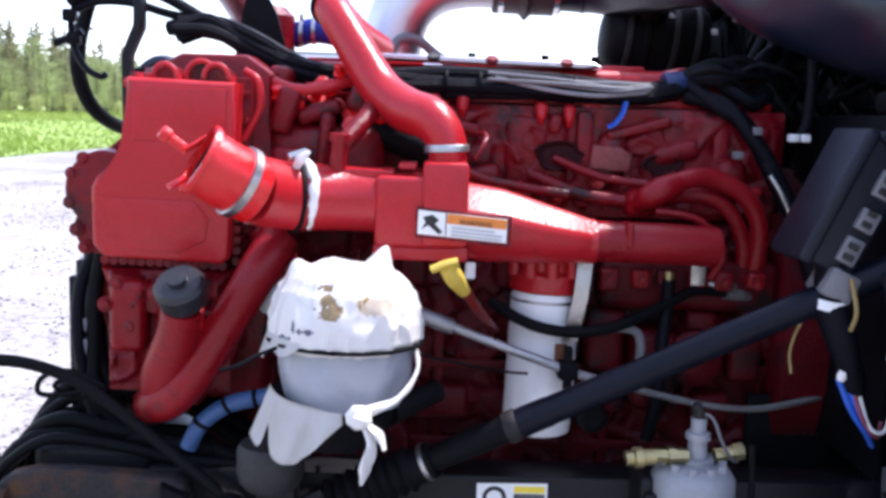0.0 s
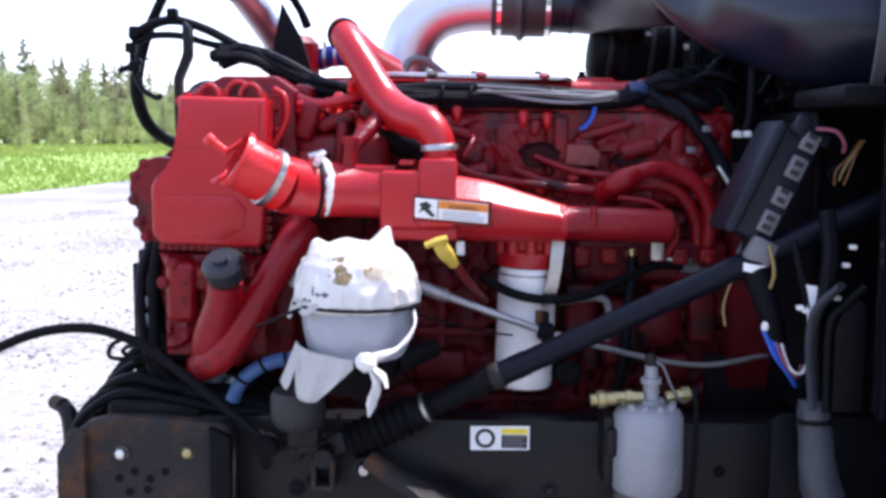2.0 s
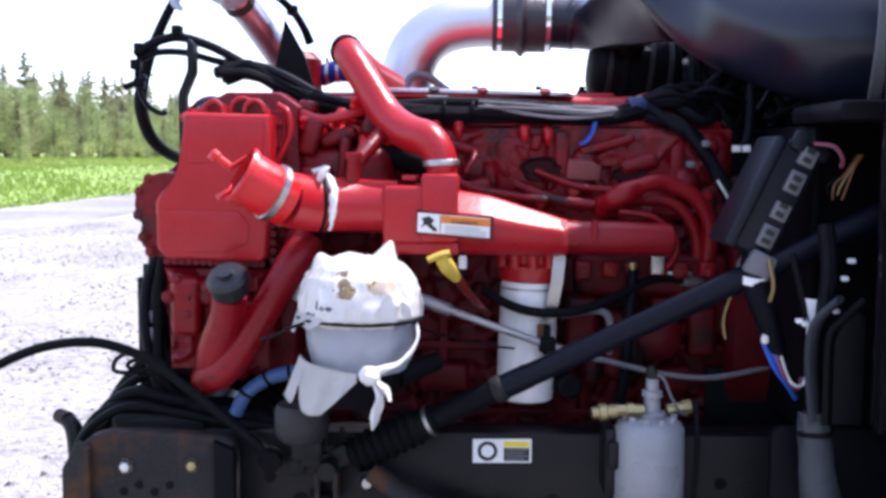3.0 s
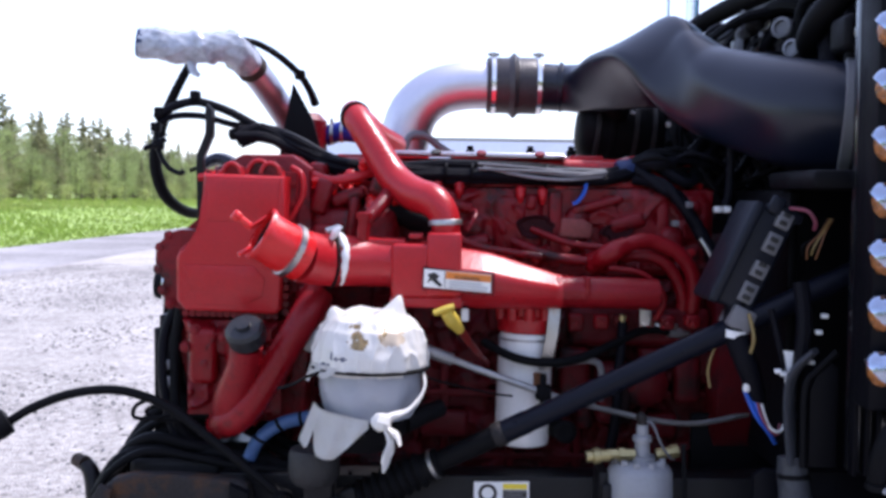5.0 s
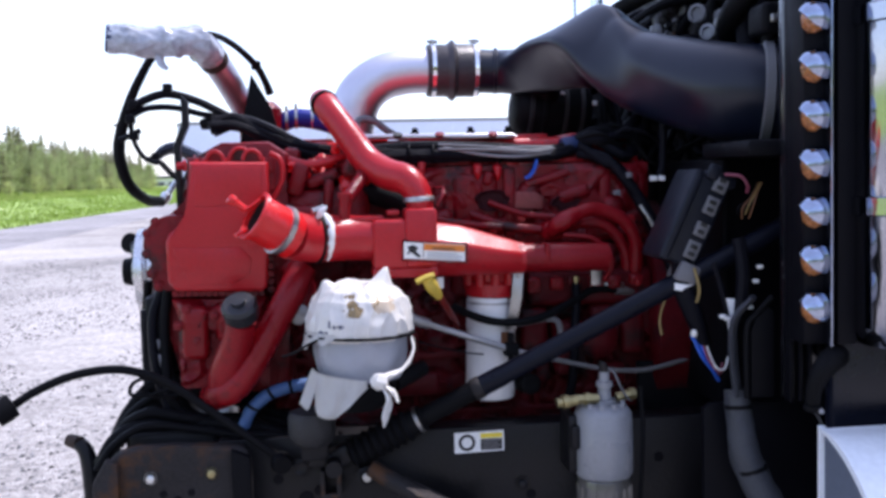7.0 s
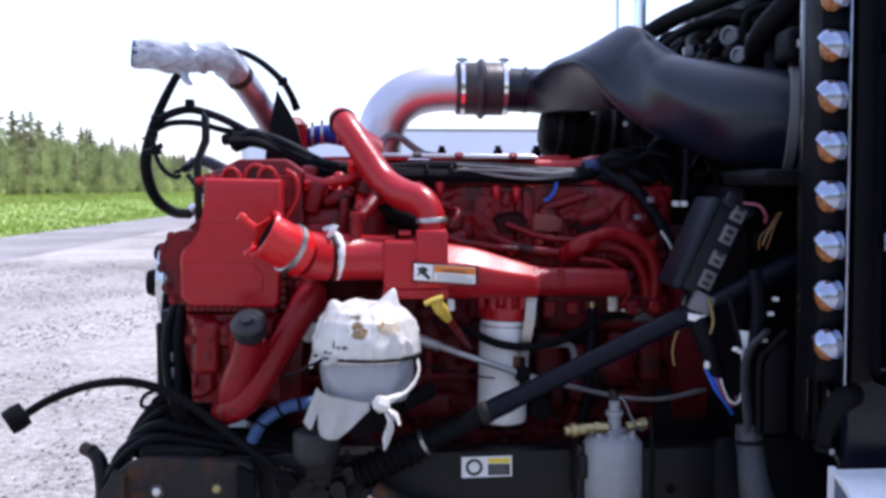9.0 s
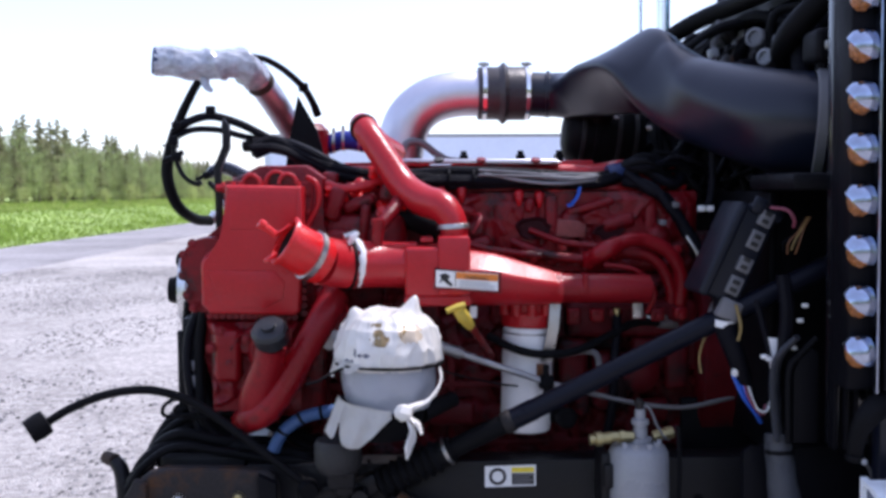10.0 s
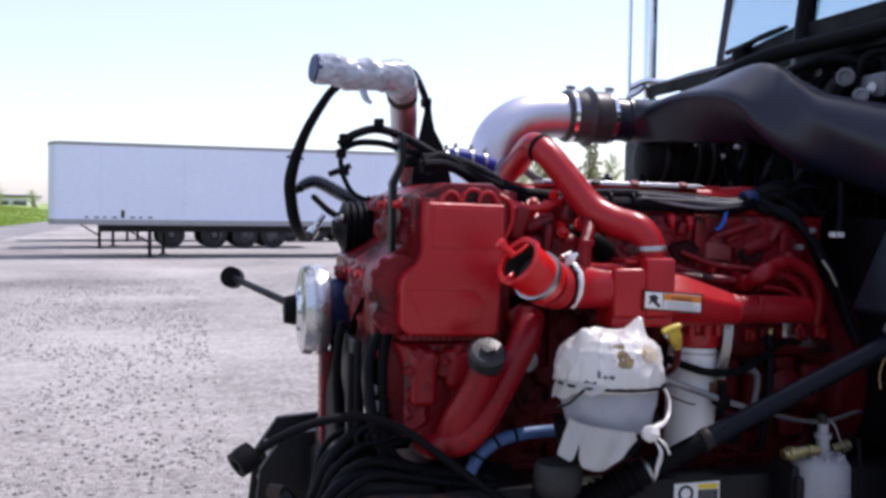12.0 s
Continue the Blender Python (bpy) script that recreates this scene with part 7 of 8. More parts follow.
def front_drive():
    """Fan hub, pulley and the dark hoses at the engine's nose."""
    t = thing("fan_hub", (-0.68, 1.97, 1.26), "bright machined fan hub pulley on a blue drive", "fan hub")
    c = Vector((-0.662, 1.93, 1.362))
    bm = B()
    lathe(bm, [(0.10, -0.016), (0.113, -0.010), (0.118, 0.008), (0.118, 0.016), (0.110, 0.022), (0.118, 0.030), (0.114, 0.052), (0.100, 0.056), (0.072, 0.054), (0.055, 0.060), (0.048, 0.068)], c, (-1, 0, 0), 40)
    part("pulley", bm, BRIGHT_CAST, t)
    bm = B()
    lathe(bm, [(0.075, 0), (0.082, 0.01), (0.082, 0.06), (0.06, 0.065)], c + Vector((0.075, 0, 0)), (-1, 0, 0), 28)
    part("clutch_body", bm, NAVY, t, "navy painted clutch body")
    bm = B()
    lathe(bm, [(0.038, 0), (0.040, 0.01), (0.034, 0.035), (0.015, 0.037)], c + Vector((-0.062, 0, 0)), (-1, 0, 0), 24)
    part("hub_cap", bm, RUBBER, t)
    for k in range(6):
        a = math.pi * k / 3
        bm = B()
        bolt(bm, c + Vector((-0.052, 0.052 * math.cos(a), 0.052 * math.sin(a))), (-1, 0, 0), 0.007, 0.014)
        part("stud", bm, STEEL, t)
    r = thing("fan_strut", (-0.80, 2.35, 1.36), "thin black rod with a round rubber bush", "strut")
    bm = B()
    tube(bm, [(-0.735, 1.97, 1.372), (-0.855, 2.56, 1.400)], 0.0105, seg=10)
    part("rod", bm, BLACK, r)
    bm = B()
    lathe(bm, [(0.012, -0.022), (0.034, -0.020), (0.034, 0.020), (0.012, 0.022)], (-0.861, 2.585, 1.401), (-0.4, -1, 0.2), 20)
    part("bush", bm, RUBBER, r)
    g = thing("alternator", (-0.62, 2.0, 1.50), "black ribbed alternator at the engine's nose", "alternator")
    bm = B()
    prof = [(0.03, 0)]
    for k in range(5):
        prof += [(0.062, 0.004 + 0.018 * k), (0.072, 0.007 + 0.018 * k), (0.072, 0.014 + 0.018 * k), (0.062, 0.017 + 0.018 * k)]
    lathe(bm, prof + [(0.04, 0.10), (0.02, 0.115)], (-0.505, 2.03, 1.575), (-1, 0, 0), 28)
    part("body", bm, BLACK, g)
    bm = B()
    tube(bm, [(-0.605, 2.02, 1.605), (-0.635, 2.03, 1.625), (-0.665, 2.05, 1.655), (-0.675, 2.05, 1.66)], [0.010, 0.009, 0.009, 0.006], seg=8)
    part("terminal", bm, BLACK, g)
    bm = B()
    bolt(bm, (-0.60, 1.98, 1.60), (-1, 0, 0), 0.009, 0.02)
    part("bolt", bm, STEEL, g)
    d = thing("damper_and_mount", (-0.66, 1.80, 0.90), "black crank damper and front engine mount", "engine mount")
    bm = B()
    lathe(bm, [(0.10, 0), (0.15, 0.005), (0.155, 0.06), (0.10, 0.07), (0.06, 0.075)], (-0.585, 1.82, 1.10), (-1, 0, 0), 34)
    part("damper", bm, BLACK, d)
    bm = B()
    box(bm, -0.66, -0.56, 1.56, 2.05, 0.95, 1.06, 0.015)
    part("mount", bm, FRAME, d)
    bm = B()
    box(bm, -0.640, -0.618, 1.55, 1.80, 0.98, 1.33, 0.006)
    box(bm, -0.652, -0.638, 1.55, 1.575, 0.98, 1.30, 0.004)
    part("front_plate", bm, FRAME, d)
    bm = B()
    tube(bm, [(-0.648, 1.66, 1.36), (-0.657, 1.67, 1.28), (-0.655, 1.68, 1.18), (-0.648, 1.66, 1.08), (-0.63, 1.62, 1.02)], 0.011, seg=10)
    part("drain_hose", bm, RUBBER, d)
    bm = B()
    box(bm, -0.67, -0.63, 1.86, 1.92, 1.02, 1.26, 0.006)
    part("red_bar", bm, RED_GREASY_SHADED, d, "dull red steel bar")
    bm = B()
    tube(bm, [(-0.60, 1.62, 1.42), (-0.622, 1.66, 1.35), (-0.62, 1.72, 1.25), (-0.61, 1.78, 1.17)], 0.012, seg=8, flat=0.4)
    tube(bm, [(-0.60, 2.05, 1.42), (-0.622, 2.0, 1.35), (-0.62, 1.93, 1.2), (-0.61, 1.88, 1.1)], 0.012, seg=8, flat=0.4)
    part("belt", bm, RUBBER, d)
    v = thing("nose_hoses", (-0.58, 1.52, 1.05), "bundle of black hoses down the engine's front corner", "hose")
    rng = random.Random(2)
    for k in range(4):
        o = Vector(((k % 2) * 0.022, (k // 2) * 0.05 - 0.02, 0))
        bm = B()
        pts = [Vector(p) + o + Vector([(rng.random() - 0.5) * 0.014 for _ in range(3)]) for p in ((-0.590, 1.52, 1.37), (-0.605, 1.51, 1.29), (-0.612, 1.50, 1.20), (-0.595, 1.49, 1.12), (-0.565, 1.48, 1.06), (-0.52, 1.46, 1.04))]
        tube(bm, pts, 0.010 + 0.003 * rng.random(), seg=10)
        part("hose", bm, (LOOM, RUBBER)[k % 2], v)
    for x, y, z in ((-0.605, 1.485, 1.22), (-0.60, 1.478, 1.185)):
        bm = B()
        box(bm, x - 0.008, x + 0.008, y - 0.006, y + 0.006, z - 0.02, z + 0.02, 0.003, turn=Euler((0, 0.3, 0)))
        part("clip", bm, GREY_PLASTIC, v)
    bm = B()
    box(bm, -0.515, -0.508, 1.50, 1.51, 1.08, 1.21, 0.002)
    part("bare_strip", bm, STEEL, v)
    # loose hose that reaches out over the bracket
    l = thing("loose_hose", (-0.6, 1.34, 1.03), "loose black hose with a round end reaching over the bracket", "hose")
    bm = B()
    tube(bm, [(-0.880, 1.312, 1.135), (-0.83, 1.318, 1.165), (-0.76, 1.322, 1.192), (-0.69, 1.328, 1.202), (-0.63, 1.334, 1.195), (-0.56, 1.345, 1.164), (-0.48, 1.345, 1.105), (-0.40, 1.335, 1.045), (-0.345, 1.325, 1.005), (-0.32, 1.325, 0.985)], [0.009, 0.0095, 0.0095, 0.0095, 0.0095, 0.0095, 0.0095, 0.0095, 0.010, 0.010], seg=14)
    part("hose", bm, RUBBER, l)
    bm = B()
    lathe(bm, [(0.014, -0.022), (0.027, -0.020), (0.029, 0.0), (0.027, 0.022), (0.012, 0.022), (0.010, 0.012)], (-0.894, 1.308, 1.130), (-0.75, -0.35, -0.45), 20)
    part("hose_end", bm, RUBBER, l)
    bm = B()
    lathe(bm, [(0.010, -0.01), (0.022, -0.008), (0.024, 0.01), (0.02, 0.02)], (-0.320, 1.322, 0.980), (0.2, -1, -0.2), 18)
    part("eye", bm, RUBBER, l)
    c2 = thing("coiled_cable", (-0.61, 1.42, 1.06), "small coil of black cable", "wiring")
    bm = B()
    tube(bm, [(-0.55, 1.42, 1.14), (-0.60, 1.415, 1.165), (-0.645, 1.41, 1.155), (-0.652, 1.41, 1.128), (-0.61, 1.415, 1.125), (-0.56, 1.42, 1.138)], 0.0045, seg=8)
    tube(bm, [(-0.55, 1.43, 1.13), (-0.60, 1.425, 1.15), (-0.63, 1.42, 1.138), (-0.60, 1.425, 1.118), (-0.55, 1.43, 1.12)], 0.0045, seg=8)
    part("cable", bm, RUBBER, c2)
    # hoses heaped on top of the front bracket
    hp = thing("bracket_hoses", (-0.55, 1.42, 1.02), "black hoses heaped over the frame bracket", "hose")
    for k in range(8):
        bm = B()
        j = lambda s=0.02: (rng.random() - 0.5) * s
        y = 1.38 + 0.035 * k + j(0.03)
        tube(bm, [(-0.715 + j(0.04), y + j(), 0.965 + j(0.01)), (-0.69, y + j(), 1.025 + 0.006 * k + j(0.01)), (-0.62, y + j(), 1.050 + 0.010 * k + j(0.05)), (-0.52, y + j(0.05), 1.062 + 0.010 * k + j(0.05)), (-0.42, y + j(0.05), 1.052 + 0.008 * k + j(0.05)), (-0.34, y + j(0.05), 1.03 + j()), (-0.26, y + 0.02, 1.01)], 0.007 + 0.010 * rng.random(), seg=12)
        part("hose", bm, RUBBER, hp)
    # dusty blue hose with dark bands
    b = thing("blue_hose", (-0.34, 1.42, 1.05), "dusty blue coolant hose with black bands", "hose")
    pts = [(-0.405, 1.40, 1.045), (-0.385, 1.40, 1.085), (-0.345, 1.405, 1.115), (-0.30, 1.41, 1.128), (-0.24, 1.42, 1.132), (-0.16, 1.46, 1.125)]
    bm = B()
    tube(bm, pts, 0.0145, seg=14)
    part("hose", bm, BLUE_HOSE, b)
    for p, d in ((pts[1], (0.5, 0, 0.8)), (pts[2], (0.8, 0, 0.5)), (pts[3], (1, 0, 0.2))):
        bm = B()
        lathe(bm, [(0.0150, 0), (0.0160, 0.001), (0.0160, 0.006), (0.0150, 0.007)], p, d, 14)
        part("band", bm, RUBBER, b)


def side_lines():
    s = thing("steel_line", (0.13, 1.42, 1.15), "dull braided steel line clipped across the block", "pipe")
    bm = B()
    tube(bm, [(-0.06, 1.39, 1.288), (-0.02, 1.395, 1.276), (0.06, 1.40, 1.246), (0.16, 1.402, 1.210), (0.24, 1.41, 1.182), (0.34, 1.44, 1.152), (0.46, 1.47, 1.120), (0.56, 1.49, 1.110), (0.68, 1.52, 1.125)], [0.009, 0.009, 0.008, 0.008, 0.0075, 0.0065, 0.006, 0.006, 0.006], seg=12)
    part("line", bm, CAST, s)
    bm = B()
    lathe(bm, [(0.012, 0), (0.0135, 0.004), (0.0135, 0.06), (0.011, 0.064)], (-0.035, 1.393, 1.281), (0.94, 0.06, -0.34), 12)
    part("ferrule", bm, CAST, s)
    bm = B()
    box(bm, 0.198, 0.232, 1.395, 1.43, 1.175, 1.205, 0.006)
    box(bm, 0.208, 0.222, 1.40, 1.42, 1.155, 1.23, 0.004)
    part("p_clip", bm, RUBBER, s)
    h = thing("fuel_hose", (0.3, 1.44, 1.24), "black fuel hose passing in front of the filter", "hose")
    bm = B()
    tube(bm, [(0.09, 1.475, 1.288), (0.125, 1.44, 1.272), (0.17, 1.418, 1.258), (0.23, 1.418, 1.252), (0.30, 1.44, 1.260), (0.38, 1.48, 1.288), (0.45, 1.51, 1.312), (0.54, 1.54, 1.298), (0.60, 1.55, 1.285)], 0.0095, seg=12)
    part("hose", bm, RUBBER, h)
    bm = B()
    lathe(bm, [(0.012, 0), (0.012, 0.05)], (0.50, 1.525, 1.306), (0.9, 0.3, -0.12), 10)
    part("crimp", bm, CAST, h)
    w = thing("sensor_wires", (0.33, 1.46, 1.15), "thin black sensor cable with a brass plug", "wiring")
    bm = B()
    tube(bm, [(0.395, 1.50, 1.33), (0.392, 1.49, 1.29), (0.385, 1.48, 1.22), (0.38, 1.48, 1.12), (0.37, 1.49, 1.05)], 0.011, seg=10)
    part("cable", bm, LOOM, w)
    bm = B()
    lathe(bm, [(0.006, 0), (0.006, 0.018), (0.009, 0.018), (0.009, 0.028)], (0.394, 1.495, 1.318), (0, 0, 1), 8)
    part("plug", bm, BRASS, w)
    b = thing("support_bracket", (0.46, 1.58, 1.31), "small grey steel bracket bolted to the pump", "bracket")
    bm = B()
    box(bm, 0.432, 0.458, 1.497, 1.503, 1.322, 1.374, 0.002)
    box(bm, 0.448, 0.456, 1.503, 1.58, 1.322, 1.345, 0.002)
    box(bm, 0.456, 0.52, 1.515, 1.525, 1.312, 1.326, 0.003)
    part("plate", bm, STEEL, b)
    bm = B()
    bolt(bm, (0.445, 1.497, 1.362), r=0.006, h=0.006)
    part("bolt", bm, STEEL, b)
    g = thing("sensor_tab", (0.047, 1.37, 1.345), "small white sensor plug beside the dipstick", "plug")
    bm = B()
    box(bm, 0.040, 0.056, 1.358, 1.372, 1.345, 1.372, 0.003)
    part("plug", bm, WHITE_CAN, g)
    bm = B()
    tube(bm, [(0.048, 1.366, 1.370), (0.05, 1.40, 1.385), (0.06, 1.50, 1.39)], 0.005, seg=8)
    part("lead", bm, RUBBER, g)
    e = thing("elbow_hose", (0.27, 1.45, 1.04), "short black elbow hose with a grey plugged end", "hose")
    bm = B()
    tube(bm, [(0.25, 1.56, 1.085), (0.258, 1.50, 1.092), (0.266, 1.455, 1.097)], [0.022, 0.023, 0.023], seg=16)
    part("hose", bm, RUBBER, e)
    bm = B()
    lathe(bm, [(0.0235, 0), (0.0250, 0.001), (0.0250, 0.010), (0.0190, 0.013), (0.0180, 0.009), (0.0, 0.008)], (0.266, 1.455, 1.097), (0.2, -1, 0.1), 20)
    part("plug", bm, RUBBER, e)


wrapped_reservoir()
steering_shaft()
separator()
fuse_box()
harness()
front_hoses()
front_drive()
side_lines()


# ---- cab, air cleaner and step ----
def cab():
    c = thing("truck_cab", (1.6, 1.85, 1.0), "black truck cab behind the open engine bay", "truck cab")
    bm = B()
    box(bm, 0.93, 1.00, 0.98, 3.02, 0.98, 2.13, 0.015)
    wall = part("firewall", bm, BLACK, c)
    for k in range(4):
        bm = B()
        box(bm, 0.905, 0.928, 1.25 + 0.42 * k, 1.30 + 0.42 * k, 1.0, 2.05, 0.008)
        part("stiffener", bm, BLACK, wall)
    bm = B()
    prism_x = [(0.90, 2.115), (1.10, 2.195), (1.10, 2.235), (0.90, 2.165)]
    prism(bm, prism_x, 0.85, 3.25, 0.008)
    part("cowl", bm, BLACK, c, "sloping black cowl edge")
    bm = B()
    box(bm, 1.08, 2.9, 0.72, 3.02, 1.02, 2.22, 0.04, 3)
    part("body", bm, CAB_PAINT, c)
    # the roof's unseen front lip is drawn forward to shade the rear bay
    bm = B()
    box(bm, 1.03, 2.9, 0.78, 2.98, 2.98, 3.12, 0.05, 3)
    box(bm, 1.97, 2.9, 2.90, 2.98, 2.2, 3.0, 0.02)
    box(bm, 2.75, 2.9, 0.78, 2.90, 2.2, 3.0, 0.02)
    part("roof", bm, CAB_PAINT, c)
    for y in (2.93, 0.80):
        bm = B()
        tube(bm, [(1.058, y, 2.20), (1.117, y, 2.62), (1.17, y, 3.0)], 0.020, seg=10, flat=0.8)
        part("pillar", bm, CAB_PAINT, c)
        bm = B()
        box(bm, 1.9, 1.97, y - 0.02, y + 0.02, 2.2, 3.0, 0.01)
        part("door_post", bm, CAB_PAINT, c)
    bm = B()
    tube(bm, [(1.045, 2.36, 2.20), (1.10, 2.36, 2.62), (1.155, 2.36, 3.0)], 0.034, seg=10)
    part("windscreen_bar", bm, BLACK, c)
    for y0, y1, low0, low1 in ((0.83, 2.32, 2.287, 2.287), (2.36, 2.90, 2.283, 2.236)):
        bm = B()
        vs = [bm.verts.new(p) for p in ((1.066, y0, low0), (1.060, y1, low1), (1.172, y1, 2.985), (1.172, y0, 2.985))]
        bm.faces.new(vs)
        bmesh.ops.solidify(bm, geom=bm.faces[:], thickness=0.006)
        pane = part("windscreen_pane", bm, GLASS, c, "tinted windscreen glass")
        pane.visible_shadow = False
    bm = B()
    prism(bm, [(0.80, 2.17), (2.93, 2.17), (2.93, 2.232), (2.36, 2.284), (0.80, 2.288)], 1.045, 1.10, 0.008)
    for v in bm.verts:
        v.co = Vector((v.co.y, v.co.x, v.co.z))
    part("windscreen_sill", bm, BLACK, c)
    bm = B()
    box(bm, 1.2, 1.55, 0.9, 2.9, 2.15, 2.27, 0.04, 3)
    part("dashboard", bm, GREY_PLASTIC, c)
    bm = B()
    for k in range(20):
        a, b2 = 2 * math.pi * k / 20, 2 * math.pi * (k + 1) / 20
        tube(bm, [(1.55 + 0.12 * math.sin(a), 1.35 + 0.22 * math.cos(a), 2.45 + 0.18 * math.sin(a)), (1.55 + 0.12 * math.sin(b2), 1.35 + 0.22 * math.cos(b2), 2.45 + 0.18 * math.sin(b2))], 0.014, seg=6)
    part("steering_wheel", bm, BLACK, c)
    for y in (1.35, 2.4):
        bm = B()
        box(bm, 1.9, 2.1, y - 0.24, y + 0.24, 2.0, 2.75, 0.06, 3)
        part("seat", bm, GREY_PLASTIC, c)
    bm = B()
    vs = [bm.verts.new(p) for p in ((1.09, 2.94, 2.225), (1.90, 2.94, 2.225), (1.90, 2.94, 2.985), (1.19, 2.94, 2.985))]
    bm.faces.new(vs)
    bmesh.ops.solidify(bm, geom=bm.faces[:], thickness=0.006)
    part("side_window", bm, GLASS, c, "tinted side window").visible_shadow = False
    w = thing("windscreen_wiper", (1.06, 2.6, 2.23), "black windscreen wiper resting on the cowl", "wiper")
    bm = B()
    tube(bm, [(1.035, 2.74, 2.245), (1.040, 2.66, 2.27), (1.045, 2.56, 2.285), (1.050, 2.46, 2.292)], [0.018, 0.012, 0.010, 0.008], seg=8)
    part("arm", bm, BLACK, w)
    bm = B()
    box(bm, 1.030, 1.048, 2.46, 2.84, 2.262, 2.280, 0.005, 2, Euler((radians(-5), 0, 0)))
    part("blade", bm, RUBBER, w)
    bm = B()
    lathe(bm, [(0.035, -0.05), (0.037, 0.0), (0.028, 0.03), (0.012, 0.036)], (1.03, 2.72, 2.225), (-0.2, 0, 1), 16)
    part("pivot", bm, BLACK, w)
    # clutter on the firewall: hoses, fittings and a white cap
    f = thing("firewall_lines", (0.90, 2.0, 1.6), "black hoses, looms and fittings on the firewall", "hose")
    rng = random.Random(31)
    for k in range(12):
        bm = B()
        y = 1.35 + 0.13 * k + 0.05 * rng.random()
        j = lambda s=0.1: (rng.random() - 0.5) * s
        tube(bm, [(0.92, y + j(), 2.10 + j(0.03)), (0.86 + j(0.05), y + j(), 2.03 + j()), (0.84 + j(0.05), y + j(), 1.92 + j()), (0.86 + j(0.05), y + j(0.2), 1.75 + j()), (0.92, y + j(0.2), 1.6 + j())], 0.012 + 0.014 * rng.random() ** 2, seg=10)
        part("hose", bm, (RUBBER, LOOM, BLACK)[k % 3], f)
    for x, y, z, r, mat in ((0.88, 2.28, 2.02, 0.035, WHITE_CAN), (0.86, 2.02, 2.02, 0.045, GREY_PLASTIC), (0.87, 1.76, 1.98, 0.03, STEEL), (0.86, 2.55, 1.98, 0.03, GREY_PLASTIC), (0.87, 1.58, 2.05, 0.028, STEEL)):
        bm = B()
        lathe(bm, [(r, 0), (r * 1.05, 0.01), (r, 0.05), (r * 0.6, 0.06), (r * 0.55, 0.075)], (x + 0.06, y, z), (-1, -0.2, 0.1), 18)
        part("fitting", bm, mat, f)
    for k in range(6):
        bm = B()
        y, z = 1.5 + 0.2 * k, 2.04 - 0.04 * (k % 3)
        box(bm, 0.865, 0.93, y, y + 0.06 + 0.05 * (k % 2), z - 0.04, z + 0.03, 0.01)
        part("junction_block", bm, (BLACK, GREY_PLASTIC)[k % 2], f)
    for x, y, z, w, h, mat, words in ((0.790, 2.02, 2.055, 0.030, 0.055, GREY_PLASTIC, "dusty grey relay cover"), (0.765, 1.98, 2.005, 0.022, 0.030, NYLON, "milky plastic reservoir neck"),
                                      (0.840, 2.00, 1.985, 0.050, 0.040, RUSTY, "brownish rusty bracket"), (0.895, 1.98, 2.03, 0.036, 0.028, GREY_PLASTIC, "dusty grey connector")):
        bm = B()
        box(bm, x - w / 2, x + w / 2, y - 0.02, y + 0.03, z - h / 2, z + h / 2, 0.006, 2)
        lathe(bm, [(w * 0.28, 0), (w * 0.30, 0.004), (w * 0.26, 0.020), (w * 0.12, 0.024)], (x, y, z + h / 2 - 0.002), (0, 0, 1), 12)
        part("connector", bm, mat, f, words)
    for k in range(10):
        bm = B()
        j = lambda w=0.06: (rng.random() - 0.5) * w
        x = 0.64 + 0.028 * k
        tube(bm, [(x + j(), 2.16 + j(), 1.86 + j()), (x + 0.02 + j(), 2.10 + j(0.2), 1.96 + j()), (x + 0.06 + j(), 2.06 + j(0.2), 2.04 + j(0.04)), (x + 0.14 + j(), 2.0 + j(0.2), 2.08 + j(0.04)), (0.93, 1.95 + j(0.3), 2.06 + j())], 0.007 + 0.012 * rng.random(), seg=8)
        part("hose", bm, (RUBBER, LOOM, GREY_HOSE)[k % 3], f)
    for x, y, z, r, mat in ((0.70, 2.06, 2.015, 0.020, GREY_PLASTIC), (0.735, 2.04, 1.985, 0.016, NYLON), (0.665, 2.10, 1.99, 0.016, BLUE_HOSE), (0.81, 1.98, 2.06, 0.022, RUSTY)):
        bm = B()
        lathe(bm, [(r * 0.7, -0.02), (r, -0.016), (r, 0.010), (r * 0.75, 0.016), (r * 0.4, 0.020)], (x, y, z), (0.5 - x * 0.4, -0.8, 0.4), 14)
        part("connector", bm, mat, f)
    for x, y, z, r, mat, words in ((0.845, 1.837, 2.025, 0.026, GREY_PLASTIC, "dull grey round heater flange"), (0.850, 1.984, 2.060, 0.018, NYLON, "milky plastic cap"), (0.850, 1.774, 1.965, 0.022, NYLON, "dusty grey hose end")):
        bm = B()
        lathe(bm, [(r * 0.62, 0.020), (r * 0.70, 0.028), (r, 0.026), (r * 1.04, 0.018), (r, 0.0), (r * 0.9, -0.03)], (x, y, z), (-0.75, -0.65, 0.05), 26)
        part("fitting", bm, mat, f, words)
    # heater hose and tube on top, crossing over the duct
    p = thing("cowl_tube", (0.8, 1.9, 1.98), "thick black tube along the cowl", "pipe")
    bm = B()
    tube(bm, [(0.655, 2.26, 2.04), (0.70, 2.22, 2.085), (0.77, 2.12, 2.125), (0.86, 1.9, 2.15), (0.93, 1.6, 2.17)], 0.026, seg=14)
    part("tube", bm, RUBBER, p)
    bm = B()
    tube(bm, [(0.92, 1.40, 2.12), (0.84, 1.44, 2.04), (0.80, 1.50, 1.98), (0.82, 1.58, 1.94), (0.92, 1.62, 1.93)], 0.030, seg=14)
    part("elbow", bm, RUBBER, p)
    bm = B()
